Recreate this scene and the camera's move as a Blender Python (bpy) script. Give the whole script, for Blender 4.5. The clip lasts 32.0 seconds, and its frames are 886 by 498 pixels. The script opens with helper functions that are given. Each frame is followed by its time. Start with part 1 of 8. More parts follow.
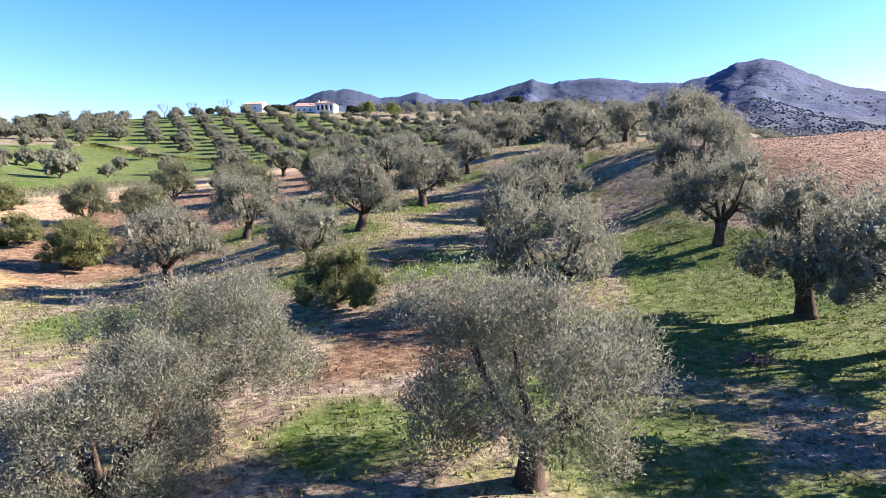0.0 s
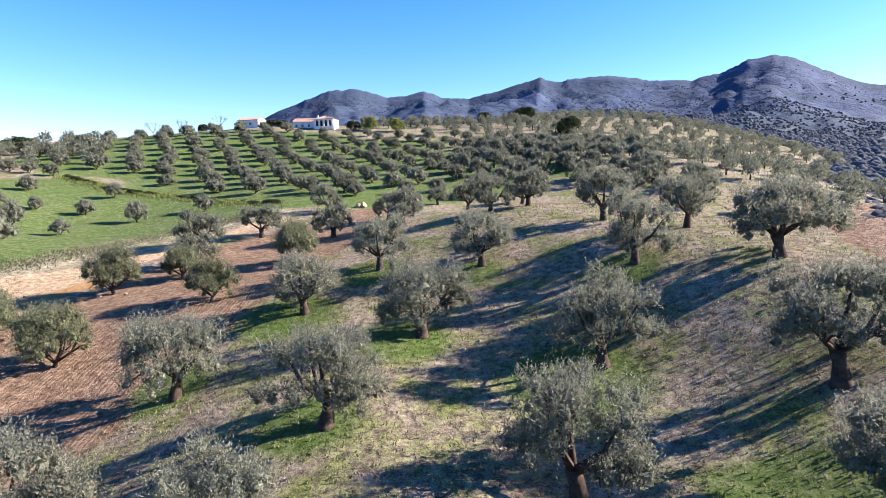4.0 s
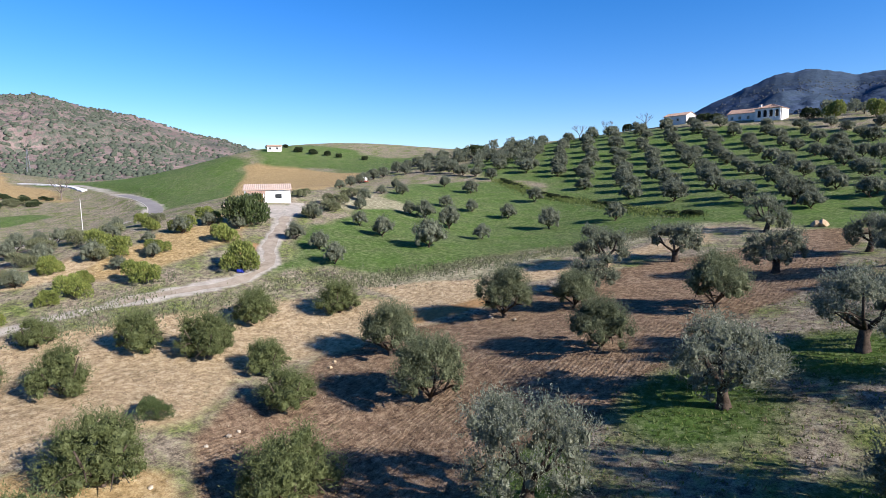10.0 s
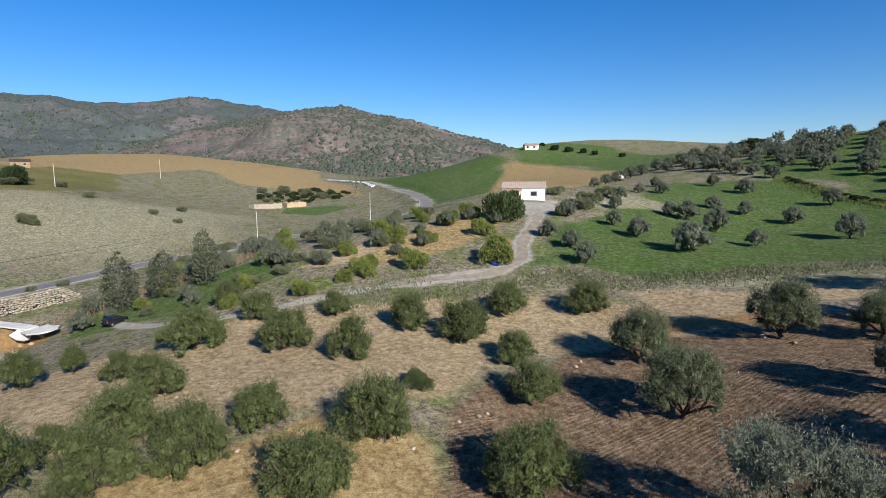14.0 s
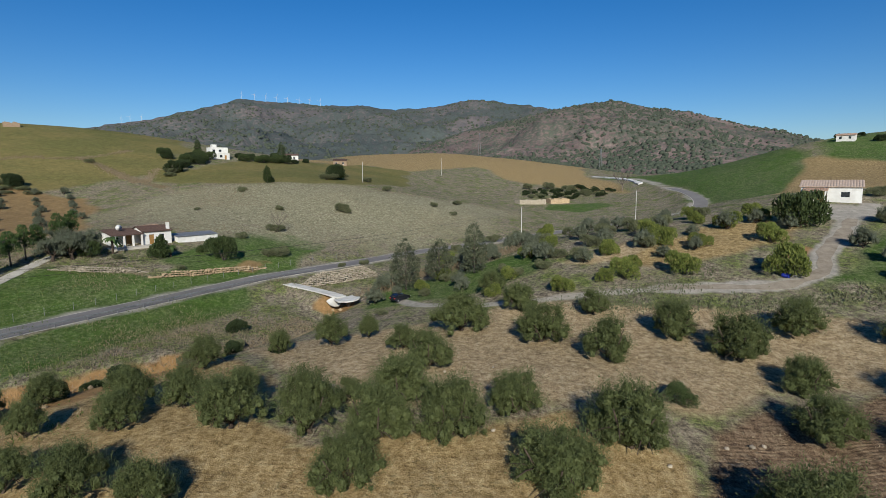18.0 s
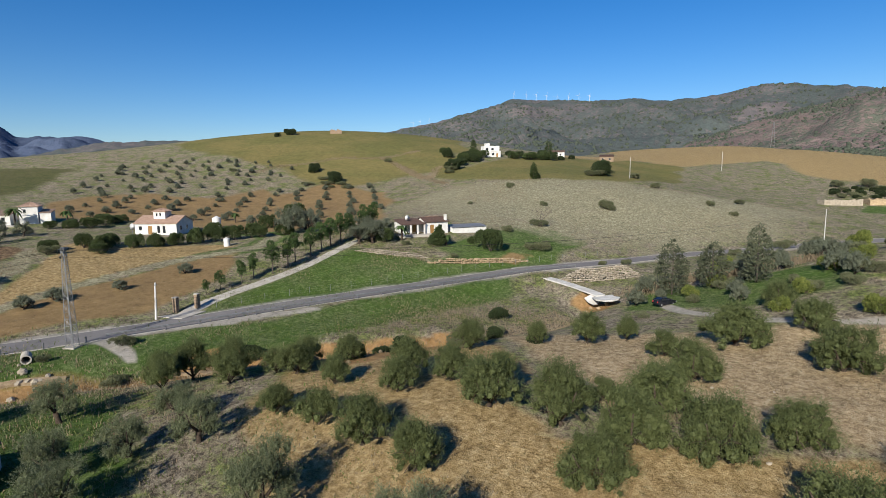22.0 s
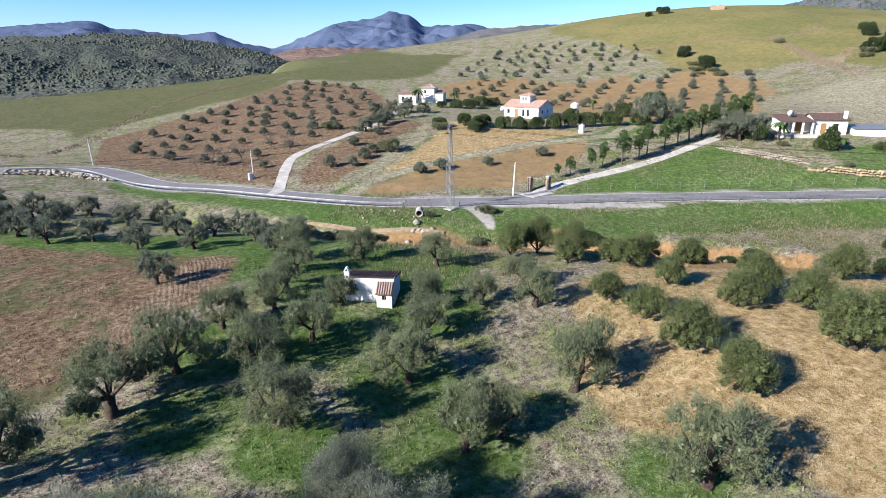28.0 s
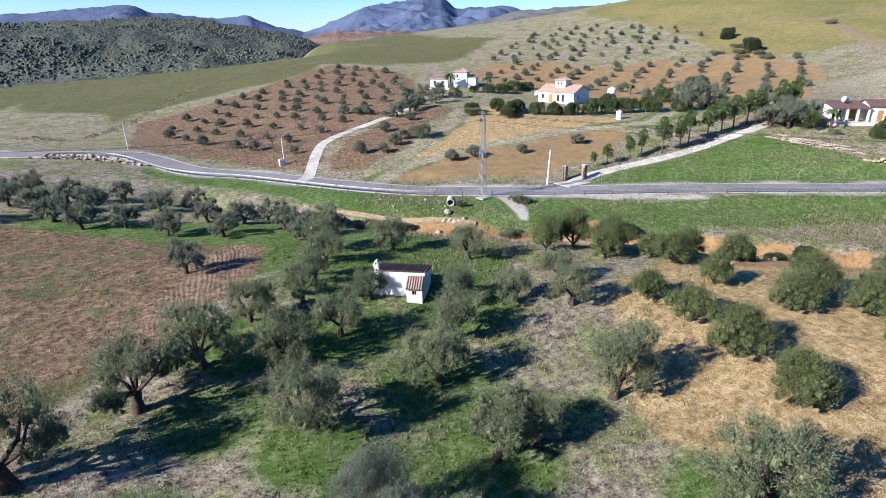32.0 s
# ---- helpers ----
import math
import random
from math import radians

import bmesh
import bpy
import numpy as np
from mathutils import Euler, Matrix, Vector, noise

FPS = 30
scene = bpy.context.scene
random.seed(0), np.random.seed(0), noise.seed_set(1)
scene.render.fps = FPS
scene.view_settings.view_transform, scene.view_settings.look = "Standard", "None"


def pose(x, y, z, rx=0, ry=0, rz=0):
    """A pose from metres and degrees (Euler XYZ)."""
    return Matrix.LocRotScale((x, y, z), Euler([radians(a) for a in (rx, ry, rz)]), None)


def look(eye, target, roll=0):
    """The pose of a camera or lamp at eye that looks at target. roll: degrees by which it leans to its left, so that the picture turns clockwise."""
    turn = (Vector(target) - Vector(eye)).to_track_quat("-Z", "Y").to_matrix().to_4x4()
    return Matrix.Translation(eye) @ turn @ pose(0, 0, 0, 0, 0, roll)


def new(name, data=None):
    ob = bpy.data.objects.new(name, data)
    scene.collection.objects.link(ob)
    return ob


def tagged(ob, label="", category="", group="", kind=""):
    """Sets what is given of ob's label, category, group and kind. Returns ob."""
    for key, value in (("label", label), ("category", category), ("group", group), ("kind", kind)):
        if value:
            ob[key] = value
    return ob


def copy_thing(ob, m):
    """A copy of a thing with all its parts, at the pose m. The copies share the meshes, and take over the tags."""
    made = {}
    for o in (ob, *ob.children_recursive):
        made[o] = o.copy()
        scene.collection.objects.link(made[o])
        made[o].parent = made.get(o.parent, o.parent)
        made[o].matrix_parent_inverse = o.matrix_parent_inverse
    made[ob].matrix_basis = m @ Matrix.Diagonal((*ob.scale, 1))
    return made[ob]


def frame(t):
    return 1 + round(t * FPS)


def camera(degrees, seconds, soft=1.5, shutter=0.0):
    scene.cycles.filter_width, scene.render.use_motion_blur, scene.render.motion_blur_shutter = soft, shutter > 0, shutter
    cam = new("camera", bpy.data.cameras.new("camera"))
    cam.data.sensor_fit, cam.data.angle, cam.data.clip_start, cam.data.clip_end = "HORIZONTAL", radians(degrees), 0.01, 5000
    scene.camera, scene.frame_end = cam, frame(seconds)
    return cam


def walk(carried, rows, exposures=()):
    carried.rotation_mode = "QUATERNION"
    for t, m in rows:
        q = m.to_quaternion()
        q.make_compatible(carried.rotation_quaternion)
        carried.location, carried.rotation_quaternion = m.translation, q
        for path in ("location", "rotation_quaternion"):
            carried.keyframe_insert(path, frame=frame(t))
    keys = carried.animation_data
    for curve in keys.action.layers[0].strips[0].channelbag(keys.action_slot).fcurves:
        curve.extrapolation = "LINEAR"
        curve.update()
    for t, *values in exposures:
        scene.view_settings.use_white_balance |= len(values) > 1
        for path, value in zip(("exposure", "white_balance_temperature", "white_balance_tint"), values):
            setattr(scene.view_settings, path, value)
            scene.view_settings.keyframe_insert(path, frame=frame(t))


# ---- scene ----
cam = camera(77.0, 32.0, soft=0.7)
METRES, EYE, TILT, LEAN, TURN = 42.0, 6.0, -7.1, 0.2, 0.0
ROWS = [
    (0.0, 0.0, 0.0, 0.0, 0.0, 0.0, -0.0),
    (0.5, 0.0039, 0.0641, 0.0309, 0.25, -0.01, -0.03),
    (1.0, 0.0068, 0.1275, 0.0662, 0.44, -0.01, -0.04),
    (1.5, 0.0076, 0.1793, 0.0998, 0.53, -0.02, -0.02),
    (2.0, 0.0073, 0.2295, 0.1409, 0.61, -0.09, 0.03),
    (2.5, 0.0055, 0.2728, 0.1804, 0.68, -0.14, 0.1),
    (3.0, 0.0038, 0.3201, 0.2231, 0.71, -0.18, 0.15),
    (3.5, 0.0033, 0.3658, 0.2634, 0.74, -0.23, 0.2),
    (5.5, -0.0111, 0.5616, 0.3795, 1.75, -0.29, 0.32),
    (6.0, -0.0197, 0.6042, 0.3839, 10.12, -0.4, -0.74),
    (6.5, -0.026, 0.6403, 0.3857, 18.62, -0.67, -1.74),
    (7.0, -0.0353, 0.6745, 0.3864, 24.77, -0.94, -2.43),
    (7.5, -0.0458, 0.7017, 0.387, 28.12, -1.12, -2.8),
    (8.0, -0.0617, 0.7264, 0.3881, 30.66, -1.28, -3.12),
    (8.5, -0.0769, 0.745, 0.3897, 33.38, -1.48, -3.45),
    (9.0, -0.0925, 0.7634, 0.3913, 36.45, -1.65, -3.67),
    (9.5, -0.103, 0.7713, 0.3929, 39.2, -1.86, -3.9),
    (10.0, -0.106, 0.7703, 0.3935, 41.91, -2.08, -4.18),
    (10.5, -0.1077, 0.7663, 0.3937, 44.24, -2.29, -4.42),
    (11.0, -0.1083, 0.7632, 0.3942, 47.66, -2.59, -4.72),
    (11.5, -0.1076, 0.7624, 0.3954, 51.18, -2.98, -5.0),
    (12.0, -0.1059, 0.7623, 0.3961, 54.34, -3.28, -5.3),
    (12.5, -0.1045, 0.761, 0.3962, 57.04, -3.55, -5.51),
    (13.0, -0.1041, 0.76, 0.3965, 60.55, -3.94, -5.69),
    (13.5, -0.1044, 0.7593, 0.3965, 63.92, -4.32, -5.88),
    (14.0, -0.1029, 0.7585, 0.3965, 67.4, -4.67, -6.08),
    (14.5, -0.1018, 0.758, 0.3967, 70.51, -5.02, -6.22),
    (16.5, -0.1023, 0.7575, 0.3976, 83.51, -6.72, -6.6),
    (17.0, -0.1008, 0.7566, 0.3976, 86.67, -7.08, -6.65),
    (17.5, -0.1007, 0.7551, 0.3965, 90.0, -7.47, -6.67),
    (18.0, -0.0986, 0.7527, 0.3971, 94.05, -8.02, -6.7),
    (18.5, -0.0993, 0.7516, 0.3974, 97.73, -8.51, -6.63),
    (19.0, -0.0982, 0.7508, 0.397, 101.1, -8.94, -6.57),
    (19.5, -0.0962, 0.7512, 0.3974, 103.88, -9.29, -6.41),
    (20.0, -0.0945, 0.7514, 0.398, 106.8, -9.68, -6.26),
    (20.5, -0.0895, 0.7493, 0.3966, 109.26, -9.92, -6.22),
    (21.0, -0.0908, 0.7521, 0.397, 112.28, -10.3, -6.02),
    (21.5, -0.0912, 0.7529, 0.3985, 116.2, -10.83, -5.75),
    (22.0, -0.089, 0.7537, 0.3977, 120.7, -11.28, -5.48),
    (22.5, -0.0891, 0.7546, 0.3985, 124.65, -11.73, -5.16),
    (23.0, -0.0857, 0.756, 0.3988, 128.64, -12.13, -4.88),
    (23.5, -0.085, 0.7562, 0.399, 132.26, -12.47, -4.57),
    (24.0, -0.085, 0.7562, 0.3995, 135.69, -12.8, -4.19),
    (24.5, -0.0834, 0.7575, 0.3995, 139.15, -13.1, -3.85),
    (25.0, -0.0816, 0.7599, 0.4005, 143.19, -13.42, -3.41),
    (25.5, -0.082, 0.76, 0.4002, 146.6, -13.67, -3.06),
    (26.0, -0.0814, 0.7611, 0.4008, 150.5, -13.96, -2.65),
    (26.5, -0.0809, 0.7638, 0.4008, 152.59, -15.32, -2.41),
    (28.5, -0.0803, 0.7659, 0.4039, 156.37, -26.4, -2.09),
    (29.0, -0.0802, 0.766, 0.4041, 156.81, -26.46, -2.06),
    (29.5, -0.0804, 0.7643, 0.4042, 157.14, -26.51, -2.0),
    (30.0, -0.0816, 0.7598, 0.4039, 157.46, -26.53, -1.95),
    (30.5, -0.0837, 0.7528, 0.4032, 157.7, -26.55, -1.88),
    (31.0, -.0863, .7425, .4026, 158.05, -26.57, -1.82),
    (31.5, -.089, .732, .402, 158.45, -26.6, -1.75),
    (32.0, -.092, .720, .4015, 158.8, -26.62, -1.7),
]
EXPOSURES = [(0.0, 2.2, 6600, 36), (3.5, 2.05, 6400, 32), (6.0, 1.95, 6250, 27), (9.0, 1.35, 6050, 21), (12.0, 1.0, 5970, 18), (14.0, 0.7, 6000, 14), (17.0, 0.25, 6100, 10), (19.0, 0.0, 6080, 10), (20.0, -0.28, 6080, 11), (21.0, 0.12, 6150, 12), (22.0, 0.52, 6250, 13), (24.0, 0.92, 6250, 14), (26.0, 1.0, 6020, 15), (28.5, 1.38, 5780, 18), (32.0, 1.38, 5720, 20)]
walk(cam, [(t, pose(0, 0, EYE, TILT, LEAN, TURN) @ pose(METRES * x, METRES * y, METRES * z, 90 + pitch, roll, yaw)) for t, x, y, z, yaw, pitch, roll in ROWS], EXPOSURES)

# ---- sky and sun ----
SUN_EL, SUN_AZ = 27.5, 81.5          # degrees up, and clockwise from +y
world = bpy.data.worlds.new("sky")
scene.world = world
world.use_nodes = True
wn = world.node_tree.nodes
wn.clear()
sky = wn.new("ShaderNodeTexSky")
sky.sky_type, sky.sun_disc = "NISHITA", False
sky.sun_elevation, sky.sun_rotation = radians(SUN_EL), radians(SUN_AZ)
sky.altitude, sky.air_density, sky.dust_density, sky.ozone_density = 600, 1.0, 0.5, 2.5
bg = wn.new("ShaderNodeBackground")
bg.inputs["Strength"].default_value = 0.067
wo = wn.new("ShaderNodeOutputWorld")
vivid = wn.new("ShaderNodeHueSaturation")
vivid.inputs["Hue"].default_value, vivid.inputs["Saturation"].default_value, vivid.inputs["Value"].default_value = 0.5, 1.4, 1.0
world.node_tree.links.new(sky.outputs[0], vivid.inputs["Color"])
clear_air = wn.new("ShaderNodeMix")
clear_air.data_type, clear_air.blend_type = "RGBA", "MULTIPLY"
clear_air.inputs[0].default_value, clear_air.inputs[7].default_value = 1.0, (0.88, 0.97, 1.12, 1.0)
world.node_tree.links.new(vivid.outputs[0], clear_air.inputs[6])
world.node_tree.links.new(clear_air.outputs[2], bg.inputs[0])
world.node_tree.links.new(bg.outputs[0], wo.inputs[0])
sun_data = bpy.data.lights.new("sun", "SUN")
sun_data.energy, sun_data.angle, sun_data.color = 5.0, radians(0.55), (1.0, 0.935, 0.78)
sun = new("sun", sun_data)
sx, sy = math.sin(radians(SUN_AZ)) * math.cos(radians(SUN_EL)), math.cos(radians(SUN_AZ)) * math.cos(radians(SUN_EL))
sun.matrix_world = look((sx * 100, sy * 100, 100 * math.sin(radians(SUN_EL))), (0, 0, 0))


# ---- materials ----
class Nodes:
    """Short hand for a node material."""

    def __init__(self, name):
        self.mat = bpy.data.materials.new(name)
        self.mat.use_nodes = True
        self.tree = self.mat.node_tree
        self.bsdf = self.tree.nodes["Principled BSDF"]
        self.geo = self.tree.nodes.new("ShaderNodeNewGeometry")
        self.info = self.tree.nodes.new("ShaderNodeObjectInfo")
        self.coord = self.tree.nodes.new("ShaderNodeTexCoord")

    def link(self, a, b):
        self.tree.links.new(a, b)

    def noise(self, scale, detail=3.0, rough=0.6, where="world", stretch=None):
        n = self.tree.nodes.new("ShaderNodeTexNoise")
        n.inputs["Scale"].default_value, n.inputs["Detail"].default_value, n.inputs["Roughness"].default_value = scale, detail, rough
        src = self.geo.outputs["Position"] if where == "world" else self.coord.outputs["Object"]
        if stretch:
            m = self.tree.nodes.new("ShaderNodeMapping")
            m.inputs["Scale"].default_value = stretch
            self.link(src, m.inputs[0])
            src = m.outputs[0]
        self.link(src, n.inputs["Vector"])
        return n.outputs["Fac"]

    def ramp(self, fac, *stops):
        r = self.tree.nodes.new("ShaderNodeValToRGB")
        e = r.color_ramp.elements
        while len(e) < len(stops):
            e.new(0.5)
        for el, (p, c) in zip(e, stops):
            el.position, el.color = p, c if len(c) == 4 else (*c, 1)
        self.link(fac, r.inputs[0])
        return r.outputs[0]

    def step(self, fac, a, b):
        m = self.tree.nodes.new("ShaderNodeMapRange")
        m.inputs["From Min"].default_value, m.inputs["From Max"].default_value = a, b
        self.link(fac, m.inputs["Value"])
        return m.outputs[0]

    def maths(self, op, a, b):
        m = self.tree.nodes.new("ShaderNodeMath")
        m.operation = op
        for i, v in enumerate((a, b)):
            if isinstance(v, (int, float)):
                m.inputs[i].default_value = v
            else:
                self.link(v, m.inputs[i])
        return m.outputs[0]

    def mix(self, fac, a, b):
        m = self.tree.nodes.new("ShaderNodeMix")
        m.data_type = "RGBA"
        for sock, v in ((m.inputs[0], fac), (m.inputs[6], a), (m.inputs[7], b)):
            if isinstance(v, (int, float)):
                sock.default_value = v
            elif isinstance(v, tuple):
                sock.default_value = v if len(v) == 4 else (*v, 1)
            else:
                self.link(v, sock)
        return m.outputs[2]

    def bump(self, height, strength=0.4, distance=0.1):
        b = self.tree.nodes.new("ShaderNodeBump")
        b.inputs["Strength"].default_value, b.inputs["Distance"].default_value = strength, distance
        self.link(height, b.inputs["Height"])
        self.link(b.outputs[0], self.bsdf.inputs["Normal"])

    def done(self, colour, rough=0.85, spec=0.2, metal=0.0):
        if isinstance(colour, tuple):
            self.bsdf.inputs["Base Color"].default_value = colour if len(colour) == 4 else (*colour, 1)
        else:
            self.link(colour, self.bsdf.inputs["Base Color"])
        self.bsdf.inputs["Roughness"].default_value = rough
        self.bsdf.inputs["Specular IOR Level"].default_value = spec
        self.bsdf.inputs["Metallic"].default_value = metal
        return self.mat


def plain(name, a, b, scale=3.0, rough=0.8, spec=0.25, metal=0.0, bump=0.2, fine=30.0, where="object", vary=0.12):
    """A worn surface between two colours, with grain and a little change from piece to piece."""
    n = Nodes(name)
    f = n.maths("ADD", n.maths("MULTIPLY", n.noise(scale, 4, where=where), 0.7), n.maths("MULTIPLY", n.noise(fine, 3, where=where), 0.3))
    col = n.ramp(f, (0.32, a), (0.68, b))
    v = n.maths("ADD", n.maths("MULTIPLY", n.info.outputs["Random"], 2 * vary), 1 - vary)
    hsv = n.tree.nodes.new("ShaderNodeHueSaturation")
    n.link(col, hsv.inputs["Color"])
    n.link(v, hsv.inputs["Value"])
    n.bump(n.noise(fine, 3, where=where), bump, 0.03)
    return n.done(hsv.outputs[0], rough, spec, metal)


def leaf_material(name, dark, mid, light, vary=0.10, through_light=0.25):
    n = Nodes(name)
    isl = n.geo.outputs["Random Per Island"]
    f = n.maths("ADD", n.maths("MULTIPLY", isl, 0.24), n.maths("ADD", n.maths("MULTIPLY", n.noise(1.3, 3), 0.44), n.maths("MULTIPLY", n.noise(11.0, 3, 0.7), 0.34)))
    col = n.ramp(f, (0.28, dark), (0.54, mid), (0.80, light))
    v = n.maths("ADD", n.maths("MULTIPLY", n.info.outputs["Random"], 2 * vary), 1 - vary)
    hsv = n.tree.nodes.new("ShaderNodeHueSaturation")
    n.link(col, hsv.inputs["Color"])
    n.link(v, hsv.inputs["Value"])
    n.done(hsv.outputs[0], 0.62, 0.2)
    out = n.tree.nodes["Material Output"]
    tr = n.tree.nodes.new("ShaderNodeBsdfTranslucent")
    n.link(hsv.outputs[0], tr.inputs[0])
    mx = n.tree.nodes.new("ShaderNodeMixShader")
    mx.inputs[0].default_value = through_light
    n.link(n.bsdf.outputs[0], mx.inputs[1])
    n.link(tr.outputs[0], mx.inputs[2])
    n.link(mx.outputs[0], out.inputs[0])
    return n.mat


OLIVE = leaf_material("olive_leaves", (0.062, 0.070, 0.046), (0.172, 0.188, 0.130), (0.36, 0.375, 0.295), through_light=0.46)
OLIVE_GRASS = leaf_material("green_grey_olive_leaves", (0.062, 0.074, 0.036), (0.160, 0.182, 0.096), (0.31, 0.33, 0.20), through_light=0.45)
OLIVE_FAR = leaf_material("far_olive_leaves", (0.066, 0.075, 0.050), (0.142, 0.158, 0.106), (0.245, 0.262, 0.190), through_light=0.4)
OLIVE_GREEN = leaf_material("young_olive_leaves", (0.062, 0.077, 0.027), (0.122, 0.145, 0.054), (0.210, 0.235, 0.105), through_light=0.45)
BRIGHT = leaf_material("orchard_leaves", (0.056, 0.078, 0.018), (0.150, 0.178, 0.042), (0.29, 0.30, 0.085))
DARK_LEAF = leaf_material("dark_leaves", (0.015, 0.025, 0.010), (0.033, 0.049, 0.018), (0.066, 0.082, 0.037))
PINE = leaf_material("pine_needles", (0.030, 0.055, 0.018), (0.062, 0.102, 0.030), (0.115, 0.160, 0.052))
TREE_GREEN = leaf_material("garden_tree_leaves", (0.022, 0.034, 0.012), (0.055, 0.078, 0.026), (0.12, 0.145, 0.055))
SCRUB = leaf_material("scrub_leaves", (0.066, 0.074, 0.036), (0.136, 0.146, 0.076), (0.23, 0.23, 0.135))
DRY = leaf_material("dry_stalks", (0.131, 0.098, 0.057), (0.230, 0.180, 0.115), (0.344, 0.287, 0.197))
GRASS_TUFT = leaf_material("grass_blades", (0.049, 0.082, 0.016), (0.107, 0.139, 0.033), (0.230, 0.221, 0.090))
BARK = plain("olive_bark", (0.022, 0.016, 0.012), (0.095, 0.072, 0.055), 3.0, 0.95, 0.1, bump=0.9, fine=14.0)
WOOD = plain("grey_branch_wood", (0.060, 0.047, 0.039), (0.189, 0.155, 0.129), 4.0, 0.95, 0.1, bump=0.5)
WHITEWASH = plain("whitewashed_plaster", (0.516, 0.499, 0.464), (0.705, 0.697, 0.671), 0.9, 0.9, 0.15, bump=0.25, vary=0.03)
OLD_WASH = plain("weathered_whitewash", (0.482, 0.464, 0.430), (0.740, 0.731, 0.705), 1.3, 0.92, 0.12, bump=0.5, vary=0.03)
TILE = plain("terracotta_tile", (0.20, 0.122, 0.085), (0.37, 0.265, 0.20), 2.0, 0.85, 0.2, bump=0.4, vary=0.25)
OLD_TILE = plain("mossy_dark_tile", (0.047, 0.034, 0.030), (0.146, 0.090, 0.069), 2.5, 0.9, 0.15, bump=0.5, vary=0.25)
STONE = plain("limestone_rock", (0.205, 0.172, 0.128), (0.40, 0.348, 0.272), 1.2, 0.92, 0.15, bump=0.7, fine=9.0, vary=0.2)
ORANGE_STONE = plain("ochre_rock", (0.235, 0.165, 0.092), (0.42, 0.325, 0.21), 1.2, 0.92, 0.15, bump=0.7, fine=9.0, vary=0.2)
CONCRETE = plain("pale_concrete", (0.27, 0.245, 0.205), (0.49, 0.455, 0.395), 0.6, 0.9, 0.2, bump=0.25, where="world", vary=0.05)
ASPHALT = plain("worn_asphalt", (0.136, 0.126, 0.120), (0.210, 0.196, 0.184), 0.25, 0.88, 0.25, bump=0.25, fine=6.0, where="world", vary=0.0)
STEEL = plain("galvanised_steel", (0.12, 0.123, 0.126), (0.24, 0.243, 0.246), 2.0, 0.5, 0.5, 0.3, bump=0.1)
BRICK = plain("tan_brick", (0.15, 0.10, 0.065), (0.31, 0.235, 0.165), 4.0, 0.9, 0.15, bump=0.5, vary=0.2)
DARK_IRON = plain("dark_iron", (0.017, 0.017, 0.019), (0.052, 0.047, 0.043), 4.0, 0.6, 0.4, 0.6, bump=0.15)
GLASS_DARK = plain("window_glass", (0.013, 0.015, 0.019), (0.034, 0.039, 0.043), 1.0, 0.12, 0.6, bump=0.0, vary=0.1)
DOOR_WOOD = plain("varnished_door_wood", (0.172, 0.086, 0.026), (0.361, 0.206, 0.069), 4.0, 0.6, 0.3, bump=0.3)
POLE_PAINT = plain("chalky_pole_concrete", (0.387, 0.378, 0.353), (0.568, 0.559, 0.533), 2.5, 0.9, 0.2, bump=0.3)
PLASTIC_WHITE = plain("white_tank_plastic", (0.516, 0.516, 0.499), (0.671, 0.671, 0.654), 1.0, 0.5, 0.4, bump=0.05, vary=0.02)
BLUE_PLASTIC = plain("blue_plastic", (0.017, 0.026, 0.258), (0.026, 0.052, 0.430), 2.0, 0.4, 0.5, bump=0.05)
CAR_PAINT = plain("black_car_paint", (0.007, 0.008, 0.012), (0.014, 0.015, 0.022), 2.0, 0.18, 0.6, bump=0.02, vary=0.0)
RUBBER = plain("tyre_rubber", (0.010, 0.010, 0.010), (0.026, 0.026, 0.026), 5.0, 0.85, 0.3, bump=0.2)
RED_PAINT = plain("faded_red_paint", (0.258, 0.017, 0.013), (0.413, 0.043, 0.026), 2.0, 0.5, 0.4, bump=0.1)
LAMP_GLASS = plain("headlamp_glass", (0.430, 0.430, 0.430), (0.645, 0.645, 0.645), 3.0, 0.15, 0.6, bump=0.0)


